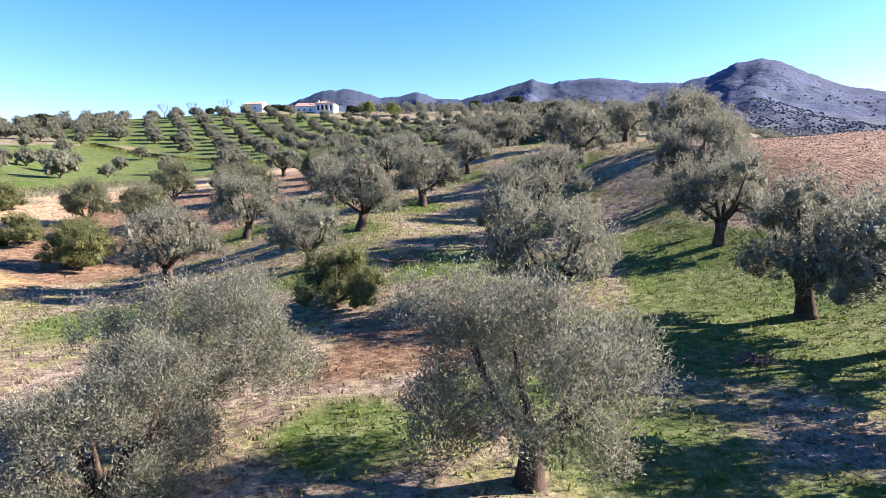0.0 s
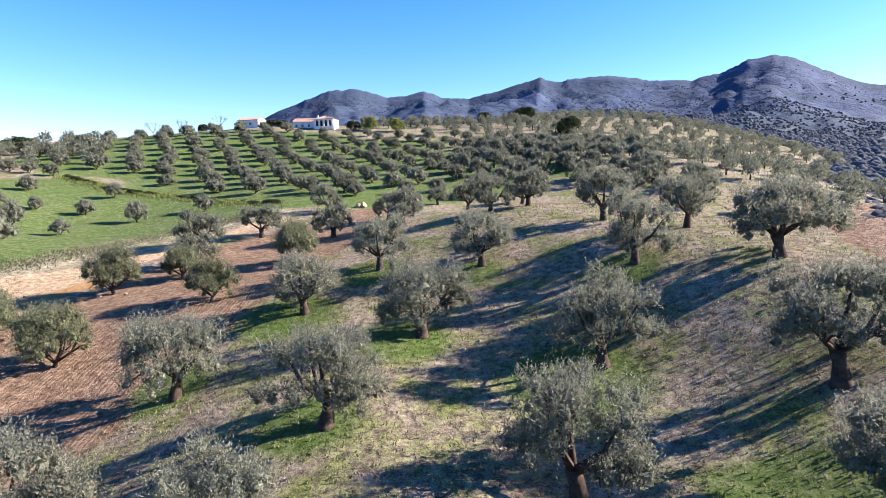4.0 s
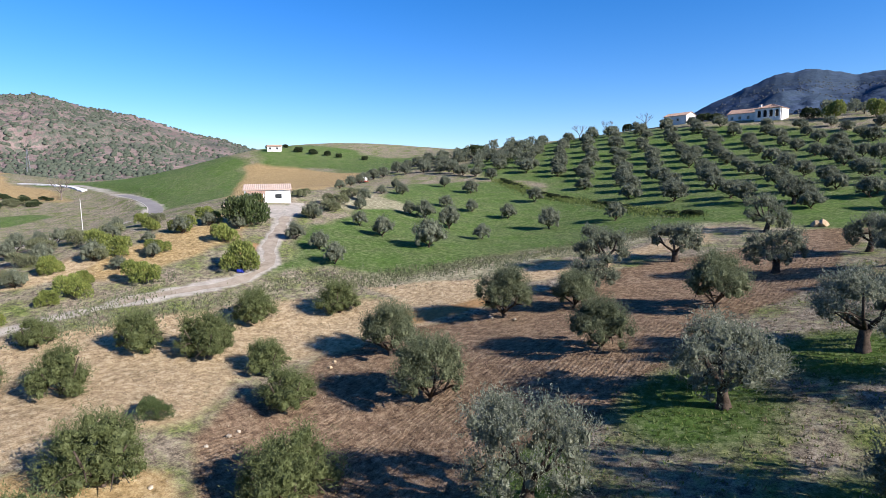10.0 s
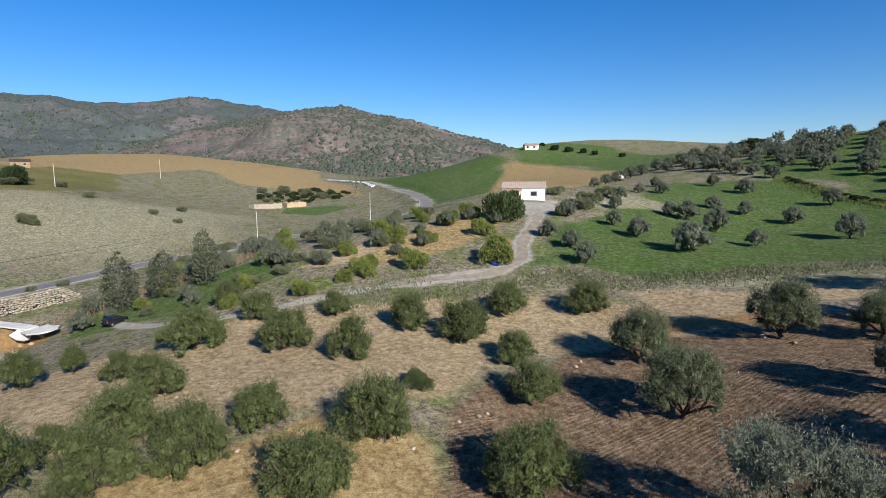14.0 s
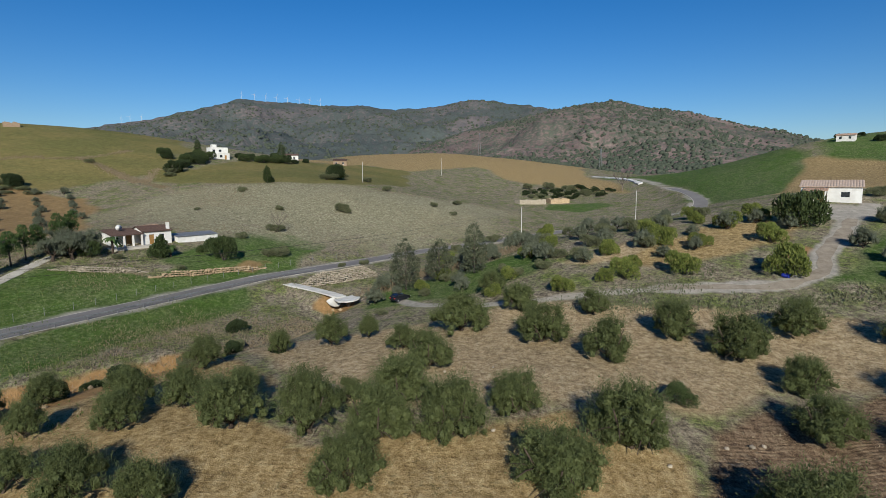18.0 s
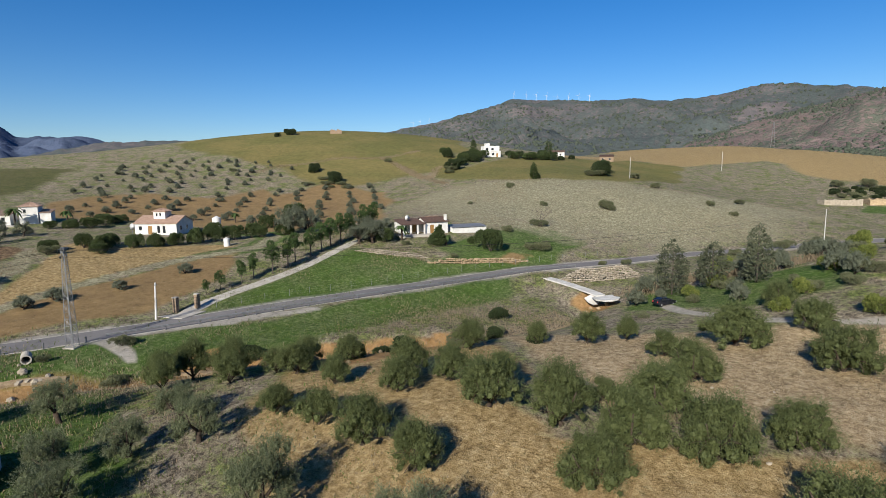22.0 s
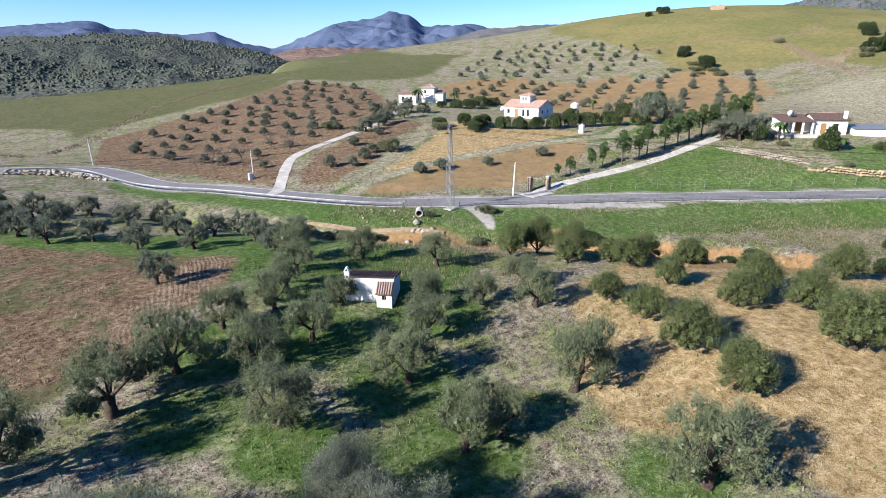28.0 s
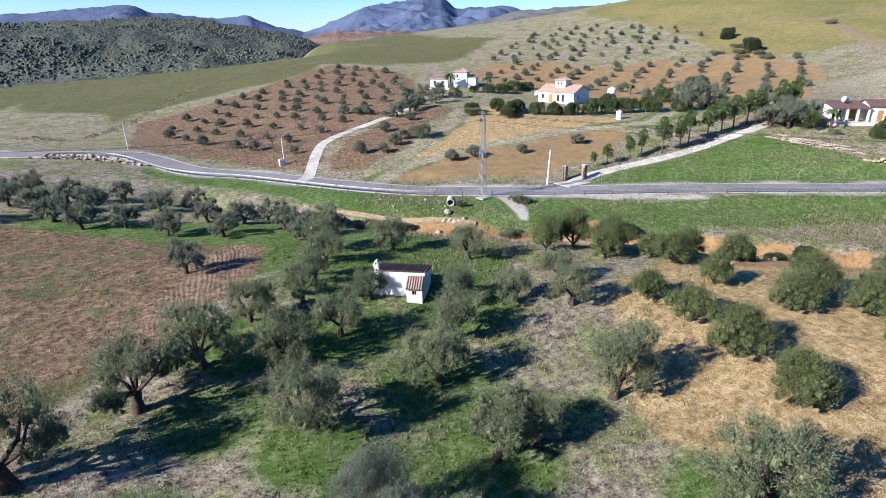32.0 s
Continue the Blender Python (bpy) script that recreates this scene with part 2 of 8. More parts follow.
def ground_material():
    n = Nodes("ground_cover")

    def attribute(name):
        a = n.tree.nodes.new("ShaderNodeAttribute")
        a.attribute_name = name
        sep = n.tree.nodes.new("ShaderNodeSeparateColor")
        n.link(a.outputs["Color"], sep.inputs[0])
        return [*sep.outputs, a.outputs["Alpha"]]

    green, soil, sand, ochre = attribute("cover_a")
    grey, yellow, gravel, bank = attribute("cover_b")
    till, crop, tan, _ = attribute("cover_c")
    broad, mid, fine, grain = n.noise(0.035, 4), n.noise(0.22, 5, 0.65), n.noise(1.6, 4, 0.7), n.noise(7.0, 5, 0.8)
    speck = n.step(n.noise(2.6, 2, 0.5), 0.62, 0.72)
    blend = n.maths("ADD", n.maths("MULTIPLY", fine, 0.55), n.maths("MULTIPLY", grain, 0.45))
    wide = n.maths("ADD", n.maths("MULTIPLY", mid, 0.6), n.maths("MULTIPLY", broad, 0.4))

    straw = n.ramp(blend, (0.41, (0.060, 0.050, 0.036)), (0.5, (0.184, 0.153, 0.110)), (0.60, (0.355, 0.305, 0.230)))
    turf = n.ramp(blend, (0.41, (0.030, 0.046, 0.012)), (0.5, (0.096, 0.124, 0.032)), (0.60, (0.22, 0.230, 0.086)))
    base = n.mix(n.step(n.maths("ADD", n.maths("MULTIPLY", mid, 0.6), n.maths("MULTIPLY", fine, 0.4)), 0.46, 0.60), straw, turf)

    def lay(colour, below, mask, soft=0.35):
        m = n.maths("SUBTRACT", n.maths("MULTIPLY", mask, 1 + soft), n.maths("MULTIPLY", blend, soft))
        return n.mix(n.step(m, 0.15, 0.75), below, colour)

    lush = n.ramp(blend, (0.34, (0.024, 0.047, 0.009)), (0.5, (0.059, 0.103, 0.020)), (0.68, (0.122, 0.170, 0.050)))
    lush = n.mix(n.step(n.maths("ADD", n.maths("MULTIPLY", wide, 0.7), n.maths("MULTIPLY", fine, 0.3)), 0.44, 0.60), lush, n.mix(0.24, lush, straw))
    c = lay(lush, base, green, 0.5)
    c = lay(n.ramp(blend, (0.40, (0.100, 0.092, 0.054)), (0.5, (0.222, 0.204, 0.128)), (0.62, (0.37, 0.345, 0.235))), c, n.maths("MULTIPLY", grey, n.maths("ADD", n.maths("MULTIPLY", n.step(wide, 0.36, 0.58), 0.65), 0.4)))
    c = lay(n.mix(n.step(broad, 0.4, 0.6), n.ramp(blend, (0.3, (0.116, 0.098, 0.035)), (0.7, (0.208, 0.176, 0.068))), n.ramp(blend, (0.3, (0.084, 0.084, 0.027)), (0.7, (0.156, 0.148, 0.053)))), c, yellow)
    c = lay(n.mix(n.step(wide, 0.4, 0.62), n.ramp(blend, (0.3, (0.170, 0.112, 0.048)), (0.7, (0.275, 0.190, 0.092))), n.ramp(blend, (0.3, (0.140, 0.092, 0.042)), (0.7, (0.235, 0.160, 0.082)))), c, ochre)
    c = lay(n.mix(n.step(wide, 0.42, 0.6), n.ramp(blend, (0.38, (0.044, 0.050, 0.017)), (0.62, (0.106, 0.110, 0.042))), n.ramp(blend, (0.38, (0.058, 0.057, 0.023)), (0.62, (0.130, 0.122, 0.055)))), c, crop)
    c = lay(n.ramp(blend, (0.39, (0.132, 0.089, 0.037)), (0.5, (0.270, 0.191, 0.087)), (0.62, (0.41, 0.318, 0.170))), c, tan)
    c = lay(n.ramp(blend, (0.39, (0.150, 0.107, 0.060)), (0.5, (0.308, 0.230, 0.132)), (0.62, (0.45, 0.366, 0.236))), c, sand)
    wave = n.tree.nodes.new("ShaderNodeTexWave")
    wave.inputs["Scale"].default_value, wave.inputs["Distortion"].default_value, wave.inputs["Detail"].default_value = 0.72, 9.0, 4.0
    wave.inputs["Detail Scale"].default_value = 0.35
    n.link(n.geo.outputs["Position"], wave.inputs["Vector"])
    furrow = wave.outputs["Fac"]
    clod = blend
    c = lay(n.ramp(clod, (0.40, (0.038, 0.023, 0.013)), (0.5, (0.126, 0.083, 0.047)), (0.61, (0.245, 0.176, 0.106))), c, soil)
    c = n.mix(n.maths("MULTIPLY", n.maths("MULTIPLY", till, soil), 0.45), c, n.ramp(blend, (0.40, (0.080, 0.050, 0.033)), (0.5, (0.190, 0.130, 0.084)), (0.61, (0.32, 0.238, 0.162))))
    c = lay(n.ramp(blend, (0.3, (0.176, 0.096, 0.036)), (0.7, (0.352, 0.224, 0.104))), c, bank)
    c = lay(n.ramp(blend, (0.3, (0.240, 0.216, 0.176)), (0.7, (0.400, 0.368, 0.320))), c, gravel, 0.25)
    weeds = n.maths("MULTIPLY", n.step(n.noise(1.15, 4, 0.75), 0.56, 0.64), n.step(mid, 0.40, 0.62))
    c = n.mix(n.maths("MULTIPLY", weeds, 0.5), c, n.ramp(grain, (0.4, (0.030, 0.036, 0.014)), (0.6, (0.085, 0.085, 0.035))))
    tone = n.tree.nodes.new("ShaderNodeHueSaturation")
    n.link(c, tone.inputs["Color"])
    n.link(n.maths("ADD", n.maths("MULTIPLY", n.noise(0.5, 6, 0.78), 1.3), 0.36), tone.inputs["Value"])
    c = tone.outputs[0]
    ridge = n.maths("MULTIPLY", n.maths("MULTIPLY", furrow, n.step(mid, 0.3, 0.55)), till)
    c = n.mix(n.maths("MULTIPLY", ridge, 0.16), c, n.mix(0.5, c, (0.368, 0.288, 0.200)))
    c = n.mix(n.maths("MULTIPLY", speck, n.maths("MULTIPLY", n.step(grain, 0.5, 0.62), 0.45)), c, (0.400, 0.360, 0.296))
    tall = n.maths("ADD", n.maths("MULTIPLY", blend, 0.7), n.maths("MULTIPLY", ridge, n.maths("ADD", n.maths("MULTIPLY", soil, 0.10), 0.04)))
    n.bump(tall, 1.0, 0.30)
    return n.done(c, 0.95, 0.08)


GROUND = ground_material()


def hill_material(name, low, high, rock, scrub, spots=0.12, cover=0.5, rock_above=400.0, lie=(1, 1, 1), foot=None):
    """Far slopes: earth and grass with dark shrubs, and bare rock on the steep upper parts."""
    n = Nodes(name)
    broad, mid, fine = n.noise(0.004, 5, stretch=lie), n.noise(0.02, 5, 0.65, stretch=lie), n.noise(spots, 3, 0.6, stretch=lie)
    col = n.ramp(mid, (0.35, low), (0.65, high))
    sep = n.tree.nodes.new("ShaderNodeSeparateXYZ")
    n.link(n.geo.outputs["Normal"], sep.inputs[0])
    steep = n.step(n.maths("ADD", sep.outputs[2], n.maths("MULTIPLY", mid, 0.35)), 1.02, 0.82)
    sepp = n.tree.nodes.new("ShaderNodeSeparateXYZ")
    n.link(n.geo.outputs["Position"], sepp.inputs[0])
    high_up = n.step(sepp.outputs[2], rock_above * 0.7, rock_above)
    col = n.mix(n.maths("MULTIPLY", steep, high_up), col, n.ramp(n.noise(0.05, 5, 0.7, stretch=lie), (0.3, tuple(v * 0.6 for v in rock)), (0.7, rock)))
    if foot:
        low_down = n.step(n.maths("ADD", sepp.outputs[2], n.maths("MULTIPLY", mid, -60.0)), 95.0, 25.0)
        col = n.mix(low_down, col, n.ramp(mid, (0.35, foot), (0.65, tuple(1.5 * q for q in foot))))
    # scrub in drifts: thick in some hollows, thin on the spurs
    drift = n.maths("ADD", n.maths("MULTIPLY", broad, 0.55), n.maths("ADD", n.maths("MULTIPLY", mid, 0.25), n.maths("MULTIPLY", fine, 0.45)))
    middle = 0.625 + (0.5 - cover) * 0.5
    dots = n.step(drift, middle - 0.045, middle + 0.045)
    col = n.mix(n.maths("MULTIPLY", dots, 0.85), col, n.ramp(fine, (0.3, tuple(v_ * 0.7 for v_ in scrub)), (0.7, tuple(v_ * 1.15 for v_ in scrub))))
    n.bump(n.maths("ADD", n.maths("ADD", fine, mid), n.noise(0.05, 6, 0.7, stretch=lie)), 0.7, 5.0)
    return n.done(col, 0.95, 0.05)


# Limestone, scrub and foot colours hold a painted blue distance haze.
HAZED_LIMESTONE = hill_material("haze_tinted_limestone_slope", (0.044, 0.066, 0.108), (0.064, 0.090, 0.138), (0.135, 0.155, 0.195), (0.034, 0.053, 0.076), 0.05, 0.54, 260.0, (1, 1, 1), (0.078, 0.094, 0.084))
BROWN_SLOPE = hill_material("brown_shrubby_slope", (0.142, 0.108, 0.100), (0.220, 0.168, 0.152), (0.25, 0.20, 0.18), (0.074, 0.092, 0.068), 0.16, 0.48, 900.0)
DARK_SLOPE = hill_material("dark_wooded_slope", (0.110, 0.103, 0.106), (0.182, 0.150, 0.142), (0.235, 0.20, 0.19), (0.068, 0.088, 0.082), 0.09, 0.56, 900.0)
SCRUB_SLOPE = hill_material("olive_grey_scrub_slope", (0.074, 0.080, 0.060), (0.108, 0.108, 0.084), (0.14, 0.13, 0.11), (0.050, 0.060, 0.046), 0.26, 0.52, 900.0)
# The blue of these rocks is far-off haze put into the colour.
HAZED_ROCK = hill_material("haze_blue_rock_slope", (0.070, 0.092, 0.148), (0.098, 0.120, 0.178), (0.165, 0.178, 0.222), (0.058, 0.080, 0.126), 0.02, 0.50, 200.0)
RED_SLOPE = hill_material("reddish_ploughed_slope", (0.12, 0.082, 0.062), (0.175, 0.122, 0.095), (0.2, 0.16, 0.13), (0.055, 0.06, 0.046), 0.07, 0.35, 900.0)


# ---- mesh helpers ----
def mesh_from(name, verts, faces, mat, smooth=False):
    me = bpy.data.meshes.new(name)
    me.from_pydata([tuple(v) for v in verts], [], [tuple(f) for f in faces])
    me.materials.append(mat)
    if smooth:
        me.polygons.foreach_set("use_smooth", [True] * len(me.polygons))
    me.update()
    return me


def quads_mesh(name, verts, mat):
    """A mesh of separate four-cornered leaves; verts is an array n x 4 x 3."""
    n = len(verts)
    me = bpy.data.meshes.new(name)
    me.vertices.add(4 * n)
    me.vertices.foreach_set("co", verts.reshape(-1).astype(np.float32))
    me.loops.add(4 * n)
    me.loops.foreach_set("vertex_index", np.arange(4 * n, dtype=np.int32))
    me.polygons.add(n)
    me.polygons.foreach_set("loop_start", np.arange(0, 4 * n, 4, dtype=np.int32))
    me.update(calc_edges=True)
    me.materials.append(mat)
    return me


def child(name, me, parent, label=""):
    ob = new(name, me)
    ob.parent = parent
    return tagged(ob, label)


def smoothstep(a, b, x):
    t = np.clip((x - a) / (b - a), 0, 1)
    return t * t * (3 - 2 * t)


def hash_noise(x, y, scale, seed=0):
    """Smooth value noise on arrays, -1 to 1."""
    x, y = np.asarray(x, float) / scale, np.asarray(y, float) / scale
    i, j = np.floor(x).astype(np.int64), np.floor(y).astype(np.int64)
    u, v = x - i, y - j
    u, v = u * u * (3 - 2 * u), v * v * (3 - 2 * v)

    def corner(a, b):
        k = (a * 374761393 + b * 668265263 + seed * 974634777) & 0x7FFFFFFF
        k = ((k ^ (k >> 13)) * 1274126177) & 0x7FFFFFFF
        return ((k ^ (k >> 16)) & 0xFFFF) / 32767.5 - 1

    return (corner(i, j) * (1 - u) + corner(i + 1, j) * u) * (1 - v) + (corner(i, j + 1) * (1 - u) + corner(i + 1, j + 1) * u) * v


# ---- the lie of the land: knolls as (x, y, height, radius) ----
BASE_Z = -1.64
BANKS = [
    (30, 10, 1.0, 12), (10, 56, -1.7, 12), (16, 69, 3.5, 12), (-41, 21, -0.2, 12), (-26, 78, 1.8, 12), (-41, 4, 1.8, 12),
    (-6, 5, -0.2, 12), (33, 50, 2.5, 12), (-8, 53, 0.2, 12), (-34, 65, -0.8, 12), (-39, 44, 1.4, 12), (-23, 10, -0.8, 12),
    (-18, 26, 2.8, 12), (22, 39, 4.5, 12), (5, 39, 0.6, 12), (13, 20, 0.5, 12), (-15, -10, 1.4, 12), (-25, -17, -0.8, 13),
    (-8, 83, 1.0, 13), (1, -24, 0.7, 14), (50, 30, 3.9, 14), (-67, 15, 1.9, 16), (-67, 40, -0.2, 16), (-59, 75, -0.8, 17),
]
KNOLLS = [
    (-59, -12, -0.7, 18), (13, 108, 6.2, 19), (58, 75, 6.1, 19), (-50, -37, -1.2, 21), (-32, 111, 1.9, 21), (80, 60, 7.3, 22),
    (0, -60, -1.9, 23), (-68, 100, 4.2, 23), (-97, 7, -5.9, 24), (-81, -25, -1.0, 24), (-31, 135, 3.8, 26), (-109, 45, 7.3, 26),
    (27, 84, 6.8, 27), (-74, 124, -4.3, 29), (40, -80, 5.2, 30), (-113, -36, 4.4, 32), (-115, 103, 4.4, 33), (18, -106, -3.3, 35),
    (-52, 166, 4.5, 35), (-47, -100, 2.9, 35), (-159, 22, -7.7, 39), (-87, -97, 0.6, 39), (-146, 107, 10.7, 40),
]
HILLS = [
    (5, 197, 5.9, 41), (73, 180, 12.4, 42), (-125, 182, 4.5, 48), (-201, 71, -4.8, 50), (-209, -9, 11.2, 52), (51, 262, 7.8, 59),
    (-60, -199, 4.6, 60), (-279, -60, 4.6, 72), (-99, 306, 29.3, 72), (-222, -157, -5.2, 72), (-297, 99, -11.8, 75), (-5, 357, 14.8, 81),
    (-84, -287, 0.6, 82), (-284, 208, 25.4, 83), (162, 370, 14.6, 94), (-299, -206, 41.9, 95), (101, 414, 37.4, 99), (-179, -326, 23.6, 100),
    (-235, 236, -6.0, 38), (-281, 190, 2.2, 16), (-301, 331, 28.0, 105), (33, -385, 16.2, 105), (-423, 1, 12.3, 105), (-620, 105, 15.7, 155), (-689, -111, 40.3, 175),
]
SWALES = [
    (-46, -6, -0.2, 11), (-46, 6, 0.1, 11), (-46, 18, -0.2, 11), (-46, 30, 0.2, 11), (-46, 42, 0.7, 11), (-46, 54, 0.2, 11), (-46, 66, -0.4, 11), (-34, -6, 0.4, 11),
    (-34, 6, 0.2, 11), (-34, 30, 0.3, 11), (-34, 42, -1.5, 11), (-34, 54, -2.0, 11), (-34, 66, 1.6, 11), (-22, 6, -1.0, 11), (-22, 18, -0.6, 11), (-22, 30, -1.6, 11),
    (-22, 42, -0.6, 11), (-22, 54, 0.2, 11), (-22, 66, -1.3, 11), (-10, -6, -0.2, 11), (-10, 6, -0.2, 11), (-10, 30, -2.5, 11), (-10, 42, -0.3, 11), (-10, 54, 1.2, 11),
]
SHELVES = [
    (-10, 66, 1.0, 11), (2, 6, -0.2, 11), (2, 18, 0.4, 11), (2, 42, 1.2, 11), (2, 54, 1.0, 11), (2, 66, -1.1, 11), (14, 6, -0.7, 11), (14, 18, -0.5, 11),
    (14, 30, -1.8, 11), (14, 42, -2.1, 11), (14, 54, -0.8, 11), (14, 66, -1.8, 11), (26, -6, 0.1, 11), (26, 18, 0.3, 11), (26, 30, -1.5, 11), (26, 42, -2.2, 11),
    (26, 54, 0.6, 11), (26, 66, 1.7, 11), (38, 18, 0.3, 11), (38, 30, 0.2, 11), (38, 42, -0.1, 11), (38, 54, 0.4, 11), (38, 66, -0.6, 11),
]
HUB = (-4.0, 33.0)
ROAD = [(62, -108), (31.5, -94), (15, -92), (3, -76), (-8, -68), (-17, -59), (-24, -52), (-31, -46.5), (-38.5, -43), (-51, -38), (-66, -32), (-82, -25), (-99, -17),
        (-113, -10), (-132, 3), (-150, 14), (-167, 27), (-183, 43), (-195, 60), (-204, 78), (-210, 96), (-219, 112), (-238, 122), (-266, 127), (-293, 128), (-320, 130), (-367, 129), (-420, 112)]
ROAD_Z = [1.5, 0.9, 0.0, -1.1, -1.5, -1.6, -1.6, -1.6, -1.6, -1.6, -1.5, -1.4, -1.3, -1.1, -1.2, -1.3, -1.4, -0.9, 0.1, 1.4, 3.2, 5.5, 8.3, 11.0, 12.6, 14.2, 17.0, 18.7]
GULLY = [(4, -60), (-4, -51.5), (-16, -40), (-29, -31), (-41, -24), (-52, -15), (-64, -4), (-76, 3), (-90, 6), (-104, 6)]


SLAB = [(-113.5, -13.4), (-110, -7.5), (-107.5, -2), (-104.2, 3.6)]
SCARP = [(-43, -26), (-48, -22.5), (-53, -18), (-58, -13), (-63, -8.5), (-69, -3.5)]


def line_distance(x, y, pts):
    """Distance to a broken line, and how far along it (in points) the nearest place lies."""
    best, along = np.full(np.shape(x), 1e9), np.zeros(np.shape(x))
    for k, ((ax, ay), (bx, by)) in enumerate(zip(pts, pts[1:])):
        dx, dy = bx - ax, by - ay
        t = np.clip(((x - ax) * dx + (y - ay) * dy) / (dx * dx + dy * dy), 0, 1)
        d = np.hypot(x - ax - t * dx, y - ay - t * dy)
        near = d < best
        best, along = np.where(near, d, best), np.where(near, k + t, along)
    return best, along


def ground_z(x, y):
    x, y = np.asarray(x, float), np.asarray(y, float)
    z = np.full(x.shape, BASE_Z)
    for kx, ky, kh, kr in BANKS + KNOLLS + HILLS + SWALES + SHELVES:
        z = z + kh * np.exp(-((x - kx) ** 2 + (y - ky) ** 2) / (2 * kr * kr))
    r = np.hypot(x - HUB[0], y - HUB[1])
    z = z + 0.12 * hash_noise(x, y, 7.0) + 0.05 * hash_noise(x, y, 2.2, 3) + hash_noise(x, y, 60, 5) * 0.8 * smoothstep(150, 300, r)
    g, _ = line_distance(x, y, GULLY)
    z = z - 1.7 * np.exp(-((g + 0.9 * hash_noise(x, y, 6.0, 9)) / 3.2) ** 2)
    g, _ = line_distance(x, y, SCARP)
    z = z - 1.3 * np.exp(-((g + 0.7 * hash_noise(x, y, 3.5, 12)) / 1.5) ** 2)
    g, along = line_distance(x, y, SLAB)
    z = np.maximum(z, -1.25 - 0.42 * along - 0.55 * np.clip(g + 0.3 * hash_noise(x, y, 2.0, 14) - 1.1, 0, 12))
    # the land falls away behind the green crest in the south
    z = z - np.clip(0.3 * (-247 - y), 0, 50) * smoothstep(-75, -25, x)
    d, along = line_distance(x, y, ROAD)
    rz = np.interp(along, np.arange(len(ROAD)), ROAD_Z) - 0.05
    return rz + (z - rz) * smoothstep(3.6, 9.0, d)


def gz(x, y):
    return float(ground_z(np.array([x]), np.array([y]))[0])


# ---- land cover: fields as outlines on the plan ----
def inside(x, y, pts, edge, ragged=2.0):
    """1 well inside the outline, 0 well outside it, with an uneven edge."""
    x, y = x + ragged * hash_noise(x, y, 4 + 2 * edge, 21) + 0.4 * ragged * hash_noise(x, y, 2 + 0.6 * edge, 23), y + ragged * hash_noise(x, y, 4 + 2 * edge, 22)
    dist, odd = np.full(x.shape, 1e9), np.zeros(x.shape, bool)
    for (ax, ay), (bx, by) in zip(pts, pts[1:] + pts[:1]):
        dx, dy = bx - ax, by - ay
        t = np.clip(((x - ax) * dx + (y - ay) * dy) / (dx * dx + dy * dy + 1e-9), 0, 1)
        dist = np.minimum(dist, np.hypot(x - ax - t * dx, y - ay - t * dy))
        if by != ay:
            odd ^= ((ay > y) != (by > y)) & (x < dx * (y - ay) / dy + ax)
    return smoothstep(-edge, edge, np.where(odd, dist, -dist))


TRACK = [(-114, 106), (-105, 97), (-96.6, 90.7), (-88, 83), (-80.5, 78.5), (-77.8, 72.8), (-78.3, 65.6), (-79.7, 57.3), (-80.2, 49.2), (-80, 41), (-81.5, 31), (-88, 24), (-95, 20)]
DRIVE = [(-52, -40), (-56, -42.3), (-66.3, -43.3), (-78.9, -43.8), (-93.5, -45.9), (-104, -47.5), (-112, -45)]
LANE = [(-15, -61), (-16.2, -64), (-19.3, -75.4), (-22.7, -85.1), (-29.2, -91.1), (-38.6, -98), (-52, -112), (-64, -130)]
GRASS_LANE = [(-25, -54), (-34.6, -61.4), (-48.5, -65), (-69.6, -66.8), (-87.1, -63.1), (-97.1, -68.4), (-101, -78), (-97, -90)]
FIELDS = {}


def field(cover, edge, *pts):
    FIELDS.setdefault(cover, []).append((edge, list(pts)))


# lush grass
field("green", 4, (-74, 77), (-67, 87), (-63, 100), (-44, 131), (-31, 143), (-50, 151), (-83, 171), (-113, 182), (-136, 166), (-107, 115), (-85, 87))
field("green", 8, (-114, 187), (-68, 163), (-41, 146), (-21, 142), (10, 150), (40, 180), (-10, 262), (-60, 275), (-110, 285), (-150, 255), (-150, 200))
field("green", 4, (-112, -32), (-132, -26), (-150, -24), (-146, -8), (-126, -8), (-108, -18))
field("green", 3, (-50, -41), (-73, -44), (-97, -43), (-101, -28), (-138, -8), (-114, -9), (-81, -24))
field("green", 3, (12, -83), (-22, -49), (-48, -34), (-77, -23), (-106, -11), (-97, -6), (-66, -14), (-39, -25), (-16, -43), (6, -70))
field("green", 10, (-400, 118), (-330, 190), (-272, 183), (-213, 142), (-250, 118), (-295, 133))
field("grey", 3, (-118, 113), (-106, 113), (-101, 127), (-108, 136), (-119, 126))
field("sand", 2, (-92, 50), (-97, 62), (-102, 60), (-96, 46))
field("green", 8, (-258, 186), (-186, 190), (-190, 240), (-280, 230), (-330, 215))
field("green", 3, (-95, 12), (-90, 30), (-97, 45), (-110, 40), (-106, 15))
field("green", 3, (-6.0, -18.6), (-24.3, -8.6), (-30, -20), (-18, -34), (0, -40), (18, -50), (22, -44))
field("green", 2, (13.4, 12.2), (29.3, 20.7), (29.0, 34.1), (13.1, 29.2))
field("green", 2.5, (9.8, 21.4), (19.7, 17.1), (26.8, 34.1), (21.4, 46.2), (13.5, 46.9), (10.6, 32.8))
field("green", 2, (-2.9, 36.3), (10.4, 36.5), (7.2, 43.0), (-1.9, 42.4))
field("green", 2, (2.8, 22.7), (12.4, 22.3), (13.1, 29.2), (2.9, 29.4))
field("green", 2, (-23.6, 36.5), (-13.7, 34.1), (-10.6, 40.7), (-21.6, 42.3))
